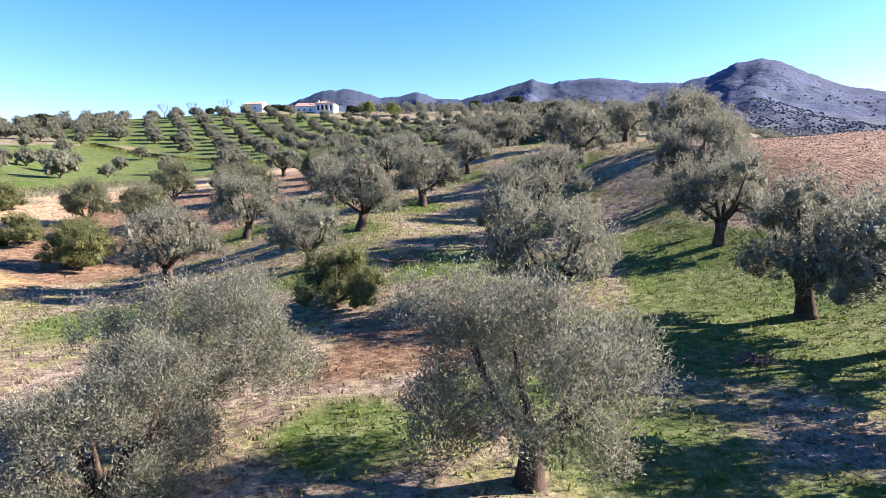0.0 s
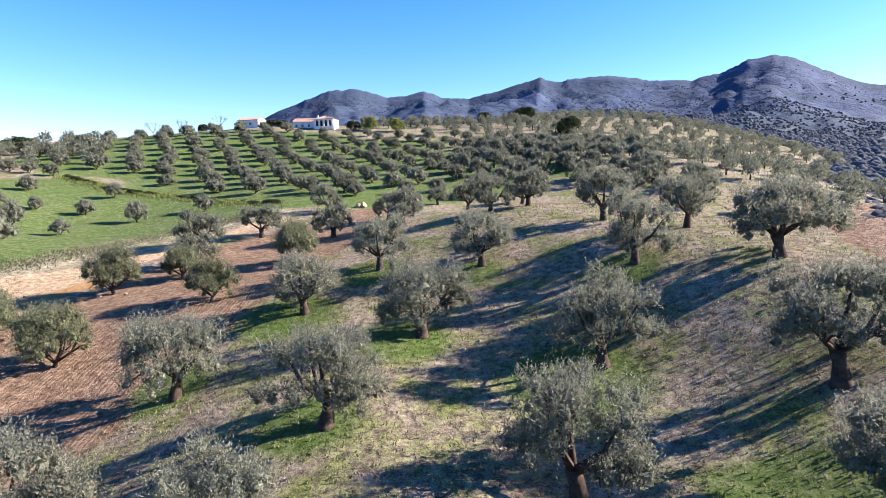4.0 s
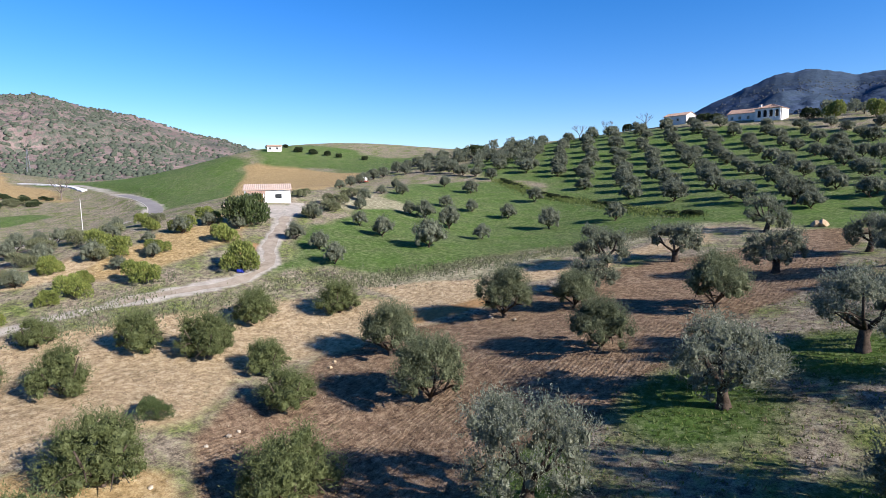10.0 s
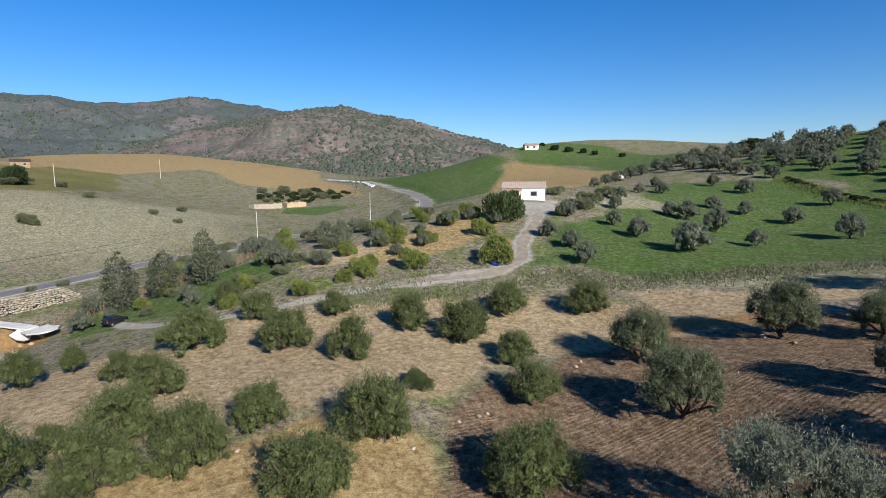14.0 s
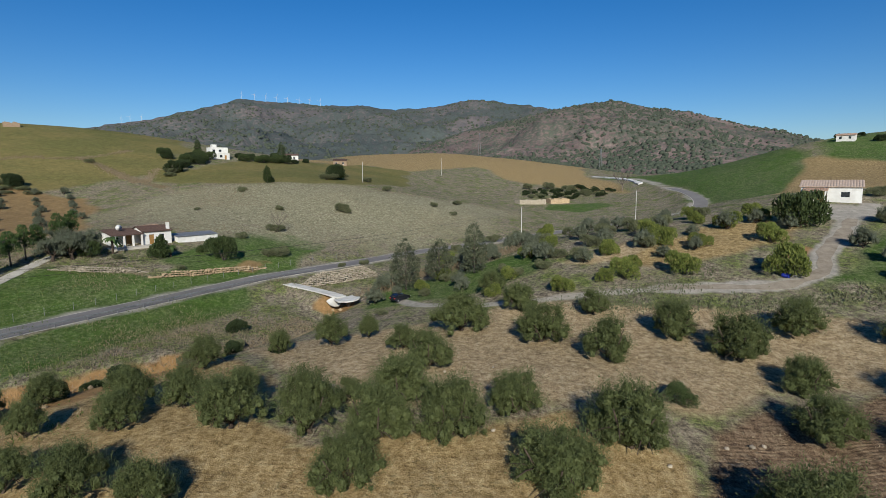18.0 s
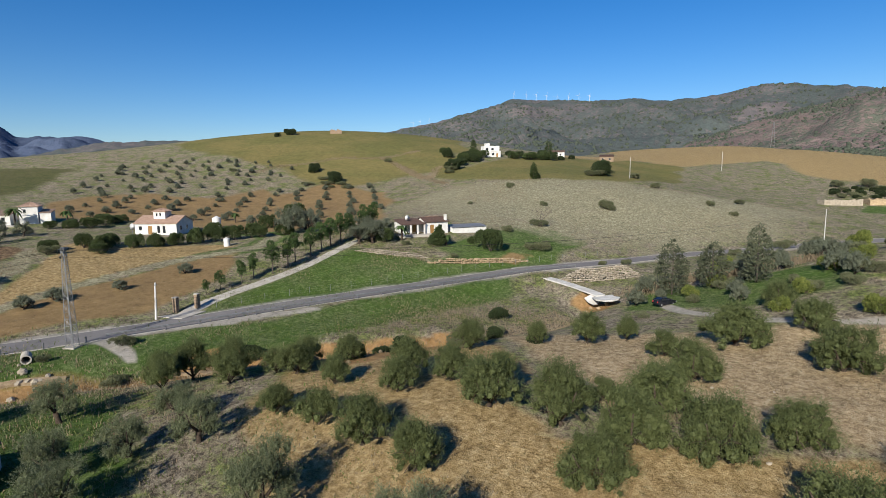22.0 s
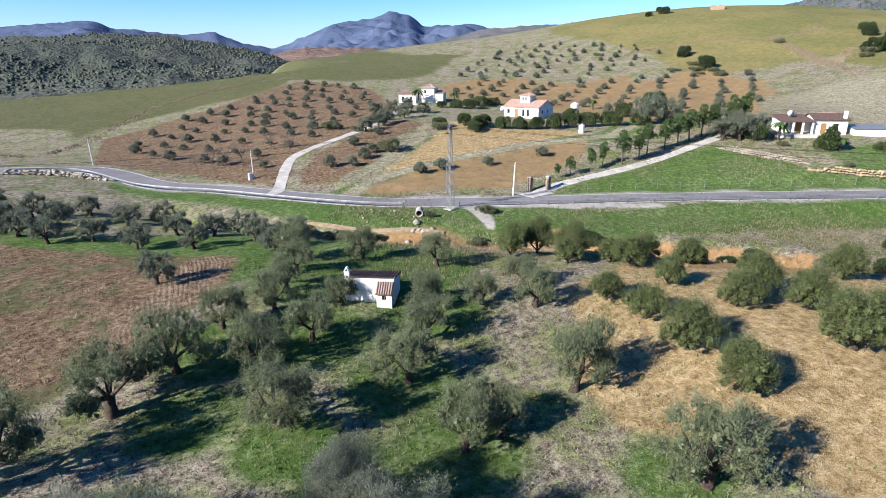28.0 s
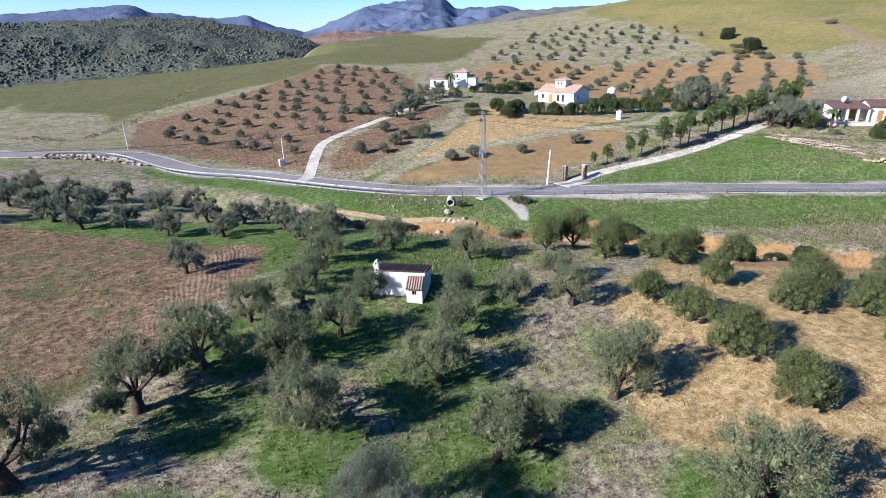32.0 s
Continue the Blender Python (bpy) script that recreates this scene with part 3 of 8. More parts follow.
field("crop", 6, (40, -241), (-10, -253), (-62, -281), (-115, -235), (-139, -231), (-85, -188), (-46, -211), (1, -173), (27, -151), (60, -190))
field("crop", 5, (-40, -290), (-75, -268), (-120, -228), (-136, -226), (-120, -250), (-70, -300))
field("green", 3, (-270, 62), (-262, 78), (-275, 96), (-290, 92), (-290, 66))
# ploughed red soil
field("soil", 1.5, (-52.3, 66.2), (-47, 78), (-41, 92), (-37, 106), (-26, 118), (-18, 138), (-13, 142), (-13, 105), (-20, 87), (-19, 76), (-22, 71), (-24.6, 62.9), (-23.2, 55.4), (-33.0, 45.6), (-45.0, 50.8))
field("tan", 1.5, (-41.6, 18.8), (-43.6, 27.9), (-46.9, 41.2), (-41.3, 47.2), (-32.9, 46.7), (-31.0, 34.1), (-30.8, 13.6), (-37.6, 9.6), (-45, 14))
field("soil", 1.2, (24, -48), (-6, -28), (-5.0, -19.4), (0.1, -11.7), (5.2, -6.1), (12.7, 1.6), (39.6, 10.2), (60, -20))
field("soil", 1.2, (26.5, 30), (26.8, 40), (27.8, 50), (32.5, 59), (34.5, 67), (50, 95), (80, 148), (160, 150), (120, 60), (80, 20), (40, 18))
# Small patch of littered earth; its darkness also stands in for tree shadow.
field("soil", 1.5, (-5.2, 20.3), (-5.2, 30.5), (1.7, 32.9), (2.9, 26.0))
field("soil", 1.6, (18, -142), (-4, -164), (-48, -209), (-67, -177), (-62, -127), (-37, -98), (-24, -87), (-17, -66), (0, -84), (16, -102))
# pale bare earth
field("sand", 3, (-79, 38), (-72, 61), (-58, 87), (-47, 90), (-50, 78), (-53, 68), (-50.6, 58.3), (-48.2, 50.5), (-48, 36), (-50, 22), (-57, 12), (-67, 6), (-74, 22))
field("sand", 2, (-64, 82), (-51, 96), (-41, 116), (-33, 137), (-30, 125), (-44, 100), (-54, 84))
field("tan", 2.5, (-25.3, 12.8), (-30.7, 2.2), (-36, -6), (-47, -9), (-57, -2), (-61, 8), (-47, 16), (-44.4, 20.9), (-30.9, 20.6))
# ochre fields
field("ochre", 1.5, (-26, -55), (-35, -51), (-51, -46), (-70, -52), (-82, -63), (-70, -65), (-57, -65), (-44, -63), (-34, -59))
field("tan", 1.5, (-32, -61), (-45, -65.5), (-58, -67.5), (-72, -68.5), (-87, -70), (-83, -75), (-72, -85), (-68, -101), (-59, -88), (-45, -73))
field("grey", 1.5, (-25, -58), (-33, -62.5), (-41.5, -70), (-50, -81), (-60, -94), (-66, -100), (-61, -100), (-54, -93), (-46, -82), (-38, -72), (-32, -66), (-25, -61))
field("ochre", 4, (-97, -168), (-117, -173), (-128, -166), (-140, -150), (-165, -146), (-150, -120), (-118, -96), (-106, -122), (-90, -137), (-86, -156))
field("ochre", 4, (-104, -132), (-140, -138), (-186, -130), (-184, -97), (-137, -66), (-118, -63), (-100, -85))
field("tan", 7, (-325, -82), (-376, -50), (-366, -18), (-391, 3), (-429, 30), (-379, 50), (-366, 67), (-336, 95), (-308, 107), (-361, 110), (-420, 105), (-900, 200), (-900, -200), (-500, -90))
field("tan", 4, (-263, 176), (-258, 184), (-186, 189), (-128, 122), (-136, 104), (-210, 140))
# grey thistle meadow
field("grey", 13, (-148, -76), (-198, -81), (-211, -34), (-235, 5), (-260, 40), (-200, 48), (-165, 18), (-152, 0), (-148, -22), (-142, -42))
field("grey", 3, (-66, 84), (-52, 98), (-43, 120), (-33, 140), (-36, 140), (-48, 120), (-60, 98), (-70, 86))
# yellow-green turf of the far ridge
field("yellow", 8, (-200, -260), (-260, -260), (-330, -220), (-340, -139), (-224, -97), (-186, -120), (-191, -175))
field("gravel", 0.7, (-43.5, -37.5), (-46.6, -36.1), (-53.6, -31.4), (-60, -28.8), (-66.1, -25.9), (-67.6, -27.1), (-55.4, -33.4), (-44.8, -39.4))
field("gravel", 0.5, (-39.6, -38.6), (-41.6, -37.4), (-41.4, -33.2), (-39.8, -30.2), (-38.8, -31), (-39.4, -34.5))
field("tan", 3, (-88, 62), (-96, 82), (-106, 92), (-112, 86), (-104, 68), (-94, 56))
field("ochre", 1.5, (-115, -18), (-121, -17), (-123, -13), (-117, -13.5))
field("gravel", 2, (-108, 90), (-104, 97), (-109, 105), (-115, 105), (-119, 97), (-113, 91))
field("soil", 2, (-21, -66), (-25, -84), (-40, -96), (-52, -108), (-58, -100), (-47, -86), (-36, -72), (-26, -62))
field("crop", 10, (150, -200), (160, -330), (20, -400), (-120, -330), (-110, -262), (-62, -281), (-10, -253), (40, -241), (60, -190))
field("bank", 2.6, (-47, -13), (-54, -7), (-62, -1), (-66, 2), (-58, 3), (-53, 1), (-47, -7))
field("bank", 2.6, (-24, -38), (-34, -31), (-40, -26), (-46, -19), (-44, -16), (-36, -22), (-28, -30), (-22, -35))
field("bank", 1.0, (-87, 78), (-88.5, 83), (-91, 82), (-89, 77))
field("yellow", 5, (-207.6, -88), (-210, -68), (-212.9, -47.7), (-232, -15), (-294, -4), (-366, -18), (-380, -50), (-325, -82), (-268, -86), (-229, -98))
# raw earth banks
field("bank", 2.6, (-44, -19), (-56, -8), (-66, 1), (-62, -6), (-50, -19), (-42, -25))
field("bank", 1.0, (-100, 2), (-96, 10), (-102, 11), (-106, 6))
field("bank", 1.0, (-50, 78), (-44, 88), (-46, 90), (-53, 80))

# still furrowed by the plough
field("till", 2, (-52.3, 66.2), (-47, 78), (-41, 92), (-37, 106), (-26, 118), (-18, 138), (-13, 105), (-20, 87), (-22, 71), (-24.6, 62.9), (-23.2, 55.4), (-33.0, 45.6), (-30.8, 13.6), (-26.0, 10.9), (-30.5, -0.6), (-39.7, -7.6), (-57, -2), (-48, 16), (-45.7, 36.0))
field("till", 1.2, (-6, -27), (-3, -30), (2, -24), (4, -12), (1, -9), (-3, -18))
field("till", 3, (28, 34), (29, 50), (34, 62), (52, 94), (84, 145), (150, 145), (110, 60), (60, 25))

# grass greener in a patch beside these old trunks, as (x, y, radius)
MEADOW_SPOTS = [(-8.8, 51.7, 4), (-4.0, 64.1, 5), (8.8, 56.5, 6), (-23.1, 60.9, 5), (-16, 72, 6), (-9, 82, 5), (2.7, 77.5, 3.5), (16.0, 69.9, 4), (4.4, 39.1, 5), (-21.3, 34.1, 5),
                (-6.1, 5.4, 4), (-15.2, 9.4, 5), (-14.6, 2.2, 5), (-3.0, -7.0, 5), (-10.2, -6.4, 6), (-20.4, -7.1, 6), (-24.8, 16.7, 3.5), (-0.9, 0.7, 4), (-12.1, -16.6, 7), (-8.4, 40.6, 4), (6.5, 27.0, 4), (-14.5, 29.8, 4), (10.1, 11.3, 3.5), (3, 9, 4), (6, 16, 4), (-9, 9, 4), (-3, 17, 3), (2, 20, 3)]


def cover_at(x, y):
    c = {k: np.zeros(x.shape) for k in ("green", "soil", "sand", "ochre", "grey", "yellow", "gravel", "bank", "till", "crop", "tan")}
    for k, rows in FIELDS.items():
        for edge, pts in rows:
            ragged = 0.9 * edge
            c[k] = np.maximum(c[k], inside(x, y, pts, edge, ragged))
    for mx, my, mr in MEADOW_SPOTS:
        c["green"] = np.maximum(c["green"], 0.9 * np.exp(-(((x - mx) ** 2 + (y - my) ** 2) / mr ** 2) ** 1.5))
    for pts, half in ((TRACK[:8], 1.6), (TRACK[7:], 0.8)):
        d, _ = line_distance(x + 0.5 * hash_noise(x, y, 4, 31), y, pts)
        c["gravel"] = np.maximum(c["gravel"], smoothstep(half + 0.6, half - 0.5, d))
    d, _ = line_distance(x, y, GRASS_LANE)
    c["grey"] = np.maximum(c["grey"], 0.95 * smoothstep(2.0, 1.0, d))
    c["ochre"] *= smoothstep(1.0, 2.2, d)
    c["tan"] *= smoothstep(1.0, 2.2, d)
    c["soil"] *= smoothstep(1.0, 2.4, d)
    c["green"] = np.maximum(c["green"], 0.8 * smoothstep(5, 3, d) * smoothstep(1.4, 2.4, d))
    d, _ = line_distance(x + 0.4 * hash_noise(x, y, 5, 33), y, ROAD)
    c["gravel"] = np.maximum(c["gravel"], smoothstep(5.4, 3.2, d) * (0.5 + 0.5 * hash_noise(x, y, 6, 35)))
    c["soil"] *= 1 - c["gravel"]
    d, _ = line_distance(x, y, SCARP)
    c["bank"] = np.maximum(c["bank"], smoothstep(2.6, 1.2, d + 0.8 * hash_noise(x, y, 2.5, 36)))
    # the field beyond the hut is half grown over with weeds
    weedy = smoothstep(-12, -4, x) * smoothstep(14, 6, y) * smoothstep(-70, -56, y)
    c["crop"] = np.maximum(c["crop"], 0.75 * weedy * c["soil"])
    c["soil"] *= 1 - weedy * np.clip(0.34 + 0.22 * hash_noise(x, y, 5.0, 61) + 0.45 * hash_noise(x, y, 1.3, 62) - 0.5 * c["till"], 0, 1)
    return c


def build_ground():
    """One sheet from the grove to the horizon, finer near the grove."""
    radii = np.concatenate([np.linspace(0.01, 14, 22), np.geomspace(14.5, 700, 290), np.geomspace(760, 4600, 16)])
    turns = np.linspace(0, 2 * math.pi, 760, endpoint=False)
    R, T = np.meshgrid(radii, turns, indexing="ij")
    X, Y = HUB[0] + R * np.sin(T), HUB[1] + R * np.cos(T)
    x, y = X.ravel(), Y.ravel()
    z = ground_z(x, y)
    r = R.ravel()
    z = np.where(r > 650, z - 6 * smoothstep(650, 1200, r), z)
    nr, nt = R.shape
    i, j = np.meshgrid(np.arange(nr - 1), np.arange(nt), indexing="ij")
    k = (j + 1) % nt
    quads = np.stack([i * nt + j, i * nt + k, (i + 1) * nt + k, (i + 1) * nt + j], -1).reshape(-1, 4)
    me = bpy.data.meshes.new("ground")
    me.vertices.add(len(x))
    me.vertices.foreach_set("co", np.stack([x, y, z], 1).astype(np.float32).ravel())
    me.loops.add(quads.size)
    me.loops.foreach_set("vertex_index", quads[:, ::-1].astype(np.int32).ravel())
    me.polygons.add(len(quads))
    me.polygons.foreach_set("loop_start", np.arange(0, quads.size, 4, dtype=np.int32))
    me.update(calc_edges=True)
    me.polygons.foreach_set("use_smooth", np.ones(len(quads), bool))
    c = cover_at(x, y)
    for name, keys in (("cover_a", ("green", "soil", "sand", "ochre")), ("cover_b", ("grey", "yellow", "gravel", "bank")), ("cover_c", ("till", "crop", "tan", "tan"))):
        at = me.attributes.new(name, "FLOAT_COLOR", "POINT")
        at.data.foreach_set("color", np.stack([c[q] for q in keys], 1).astype(np.float32).ravel())
    me.materials.append(GROUND)
    return tagged(new("ground", me), "rolling grass, straw and ploughed earth of an olive valley", "ground", kind="structure")


build_ground()


# ---- mountains: skyline as (bearing to the left of +y, degrees up) seen from the hub ----
SLOPES = {}


def mountain(name, label, mat, skyline, far, foot, foot_z, seed, rough=0.06, power=1.5, step=0.25):
    az, el = np.array([a for a, _ in skyline]), np.array([e for _, e in skyline])
    order = np.argsort(az)
    az, el = az[order], el[order]
    b = np.arange(az[0], az[-1] + 0.01, step)
    top = 18.7 + far * np.tan(np.radians(np.interp(b, az, el)))
    crest = far * (0.0018 * hash_noise(b * 10, b * 0 + seed, 7.0, seed) + 0.0011 * hash_noise(b * 10, b * 0 + seed, 2.6, seed + 5))
    u = np.concatenate([[-0.3, -0.12], np.linspace(0, 1, 46), np.linspace(1.05, 1.6, 6)])
    U, B = np.meshgrid(u, np.radians(b), indexing="ij")
    r = foot + (far - foot) * U
    x, y = HUB[0] - r * np.sin(B), HUB[1] + r * np.cos(B)
    rise = np.where(U <= 1, np.clip(U, 0, 1) ** power, 1 - 1.4 * (U - 1))
    tall = (top[None, :] - foot_z) * rise + crest[None, :] * np.clip(U, 0, 1) ** 10
    spur = hash_noise(x, y, far * 0.12, seed) * 0.6 + hash_noise(x, y, far * 0.05, seed + 1) * 0.35 + hash_noise(x, y, far * 0.018, seed + 2) * 0.22 + hash_noise(x, y, far * 0.0075, seed + 3) * 0.11
    keep = np.clip(U, 0, 1) * np.clip(1.0 - U, 0, 1) * 4
    z = foot_z + np.minimum(U, 0) * 160 + tall + spur * rough * (top[None, :] - foot_z + 20) * keep * 2.2
    n1, n2 = x.shape
    i, j = np.meshgrid(np.arange(n1 - 1), np.arange(n2 - 1), indexing="ij")
    q = np.stack([i * n2 + j, (i + 1) * n2 + j, (i + 1) * n2 + j + 1, i * n2 + j + 1], -1).reshape(-1, 4)
    me = mesh_from(name, np.stack([x, y, z], -1).reshape(-1, 3).tolist(), q.tolist(), mat, True)
    SLOPES[name] = (b, u, np.stack([x, y, z], -1))
    return tagged(new(name, me), label, "mountain", kind="structure")


mountain("mountain_north", "craggy limestone mountain with scrubby olive-dotted slopes", HAZED_LIMESTONE,
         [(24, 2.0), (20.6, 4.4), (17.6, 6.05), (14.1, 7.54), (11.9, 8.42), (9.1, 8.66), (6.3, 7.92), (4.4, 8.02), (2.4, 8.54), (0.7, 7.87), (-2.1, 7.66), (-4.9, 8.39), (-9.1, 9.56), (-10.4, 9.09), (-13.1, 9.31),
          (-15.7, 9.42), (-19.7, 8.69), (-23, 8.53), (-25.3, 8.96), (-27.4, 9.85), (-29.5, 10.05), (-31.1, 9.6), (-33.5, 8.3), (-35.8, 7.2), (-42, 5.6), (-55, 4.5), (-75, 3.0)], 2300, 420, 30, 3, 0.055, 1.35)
mountain("mountain_west_ridge", "long dark wooded ridge under a line of wind turbines", DARK_SLOPE,
         [(131, 2.6), (126.7, 4.29), (124.4, 4.77), (121.9, 5.15), (119.3, 5.89), (116.7, 6.49), (113.5, 7.46), (111.3, 7.29), (105.7, 7.02), (102.3, 7.13), (98.4, 6.72), (94.4, 7.09), (91.1, 7.71), (86.2, 7.12), (82.1, 6.5), (76, 6.0), (68, 4.5), (60, 2.5)], 2300, 800, 30, 11, 0.09, 1.3)
mountain("mountain_west_front", "brown hillside dotted with dark shrubs", BROWN_SLOPE,
         [(100, 2.2), (96, 3.3), (92, 4.4), (88, 5.4), (84, 6.3), (82.1, 6.68), (80, 7.03), (77.2, 7.2), (73.9, 6.4), (69.4, 5.5), (65.4, 4.25), (62.6, 3.7), (61.5, 3.3), (58, 2.2), (52, 1.4)], 1350, 620, 26, 17, 0.09, 1.1)
mountain("mountain_southwest", "distant bare rock mountain with haze in its colour", HAZED_ROCK,
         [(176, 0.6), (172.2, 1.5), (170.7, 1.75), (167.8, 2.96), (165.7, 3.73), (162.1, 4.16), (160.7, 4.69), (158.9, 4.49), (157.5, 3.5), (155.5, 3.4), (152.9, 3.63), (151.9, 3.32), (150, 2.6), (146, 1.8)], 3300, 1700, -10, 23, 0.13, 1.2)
mountain("mountain_southwest_ridge", "low dark wooded ridge below the rock mountain", DARK_SLOPE,
         [(158, 1.6), (155, 2.4), (151.9, 3.1), (148.1, 3.33), (144.8, 3.44), (141.4, 3.65), (139.2, 3.58), (134, 3.4), (128, 2.8)], 2100, 1000, -5, 29, 0.08, 1.2)
mountain("mountain_south", "faint far mountain range", HAZED_ROCK,
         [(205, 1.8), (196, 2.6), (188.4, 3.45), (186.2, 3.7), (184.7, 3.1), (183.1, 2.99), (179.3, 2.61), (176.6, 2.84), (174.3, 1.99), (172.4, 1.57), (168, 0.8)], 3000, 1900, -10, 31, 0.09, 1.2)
mountain("hill_south", "rounded hill covered in olive-grey scrub", SCRUB_SLOPE,
         [(212, 1.2), (200, 2.0), (188.5, 2.47), (185.5, 2.71), (180.6, 2.6), (177.2, 1.98), (173.9, 1.47), (171.5, 0.83), (170, 0.23), (168.5, -0.6)], 800, 300, -12, 37, 0.06, 0.9)
mountain("hill_reddish", "low reddish ploughed hill", RED_SLOPE,
         [(175, 0.4), (171.7, 1.04), (168.9, 1.62), (163, 1.54), (158.6, 1.4), (154.1, 1.2), (148, 0.9)], 950, 560, -4, 41, 0.05, 1.0)


def far_shrubs(name, label, category, slope, bearings, low, high, n, size, mat, seed, patch=60.0, sparse=0.0):
    """Crowns too far off to count, set on a slope between two heights of it (0 foot, 1 crest)."""
    rng = np.random.RandomState(seed)
    b, u, p = SLOPES[slope]
    fb = np.interp(rng.uniform(*bearings, n), b, np.arange(len(b)))
    fu = np.interp(low + (high - low) * rng.random(n), u, np.arange(len(u)))
    i, j = np.minimum(fu.astype(int), len(u) - 2), np.minimum(fb.astype(int), len(b) - 2)
    s, t = (fu - i)[:, None], (fb - j)[:, None]
    c = (p[i, j] * (1 - s) + p[i + 1, j] * s) * (1 - t) + (p[i, j + 1] * (1 - s) + p[i + 1, j + 1] * s) * t
    c = c[hash_noise(c[:, 0], c[:, 1], patch, seed) + rng.normal(0, 0.35, n) > sparse]
    n = len(c)
    r = rng.uniform(*size, n) * 0.5
    a = np.arange(6) * math.pi / 3 + rng.uniform(0, 1, n)[:, None]
    verts = np.empty((n, 13, 3))
    for k, (wide, up) in enumerate(((0.9, -0.2), (1.0, 0.55))):
        rr = r[:, None] * wide * rng.uniform(0.7, 1.25, (n, 6))
        verts[:, 6 * k:6 * k + 6] = np.stack([c[:, :1] + np.cos(a) * rr, c[:, 1:2] + np.sin(a) * rr, c[:, 2:] + r[:, None] * (up + rng.uniform(-0.25, 0.25, (n, 6)))], -1)
    verts[:, 12] = c + np.stack([rng.normal(0, 0.2, n) * r, rng.normal(0, 0.2, n) * r, r * rng.uniform(0.95, 1.4, n)], 1)
    q = np.array([(k, (k + 1) % 6, 6 + (k + 1) % 6) for k in range(6)] + [(k, 6 + (k + 1) % 6, 6 + k) for k in range(6)] + [(6 + k, 6 + (k + 1) % 6, 12) for k in range(6)])
    faces = (np.arange(n)[:, None, None] * 13 + q[None]).reshape(-1, 3)
    root = tagged(new(name), label, category, kind="stuff")
    child("crowns", mesh_from(name, verts.reshape(-1, 3).tolist(), faces.tolist(), mat, True), root)


# Leaf colour paled towards blue-grey: the mountain-foot haze is painted in.
HAZE_TINTED_LEAF = plain("haze_tinted_far_leaves", (0.060, 0.070, 0.073), (0.100, 0.110, 0.112), 0.06, 1.0, 0.0, bump=0.0, fine=0.4, where="world", vary=0.0)
DARK_SCRUB = plain("dark_scrub_leaves", (0.044, 0.056, 0.042), (0.080, 0.092, 0.068), 0.08, 1.0, 0.0, bump=0.0, fine=0.6, where="world", vary=0.0)
GREY_SCRUB = plain("grey_scrub_leaves", (0.052, 0.062, 0.044), (0.090, 0.098, 0.072), 0.08, 1.0, 0.0, bump=0.0, fine=0.6, where="world", vary=0.0)
far_shrubs("far_olive_grove", "hazy olive groves over the mountain foot", "olive grove", "mountain_north", (-46, 10), -0.28, 0.38, 26000, (2.8, 5.0), HAZE_TINTED_LEAF, 101, 160.0, -0.5)
far_shrubs("far_scrub", "scattered scrub on the limestone slopes", "scrub", "mountain_north", (-44, 22), 0.3, 0.9, 6000, (3, 6), HAZE_TINTED_LEAF, 102, 200.0, 0.1)
far_shrubs("hill_scrub", "grey-green scrub covering the rounded hill", "scrub", "hill_south", (168, 208), 0.05, 1.0, 8000, (1.3, 3.4), GREY_SCRUB, 103, 70.0, -0.1)
far_shrubs("hillside_scrub", "dark shrubs dotted over the brown hillside", "scrub", "mountain_west_front", (54, 99), -0.1, 1.0, 11000, (3.0, 6.4), DARK_SCRUB, 104, 120.0, -0.15)
far_shrubs("ridge_wood", "dark green wood over the long ridge", "wood", "mountain_west_ridge", (64, 128), 0.0, 0.95, 9000, (4.5, 9.0), DARK_SCRUB, 105, 220.0, 0.05)


# ---- trees ----
def tube(path, radii, sides=7, rough=0.0, rng=None):
    """Rings along a path: vertices and faces of a tapering limb."""
    verts, faces = [], []
    path = [Vector(p) for p in path]
    for k, (p, r) in enumerate(zip(path, radii)):
        ahead = (path[min(k + 1, len(path) - 1)] - path[max(k - 1, 0)]).normalized()
        side = ahead.cross(Vector((0.3, 0.9, 0.2))).normalized()
        up = side.cross(ahead)
        for s in range(sides):
            a = 2 * math.pi * s / sides
            rr = r * (1 + (rng.uniform(-rough, rough) if rng else 0))
            verts.append(p + (side * math.cos(a) + up * math.sin(a)) * rr)
    for k in range(len(path) - 1):
        for s in range(sides):
            a, b = k * sides + s, k * sides + (s + 1) % sides
            faces.append((a, b, b + sides, a + sides))
    faces.append(tuple(range(sides))[::-1])
    faces.append(tuple((len(path) - 1) * sides + s for s in range(sides)))
    return verts, faces


def join(pieces):
    verts, faces = [], []
    for v, f in pieces:
        n = len(verts)
        verts += list(v)
        faces += [tuple(i + n for i in q) for q in f]
    return verts, faces


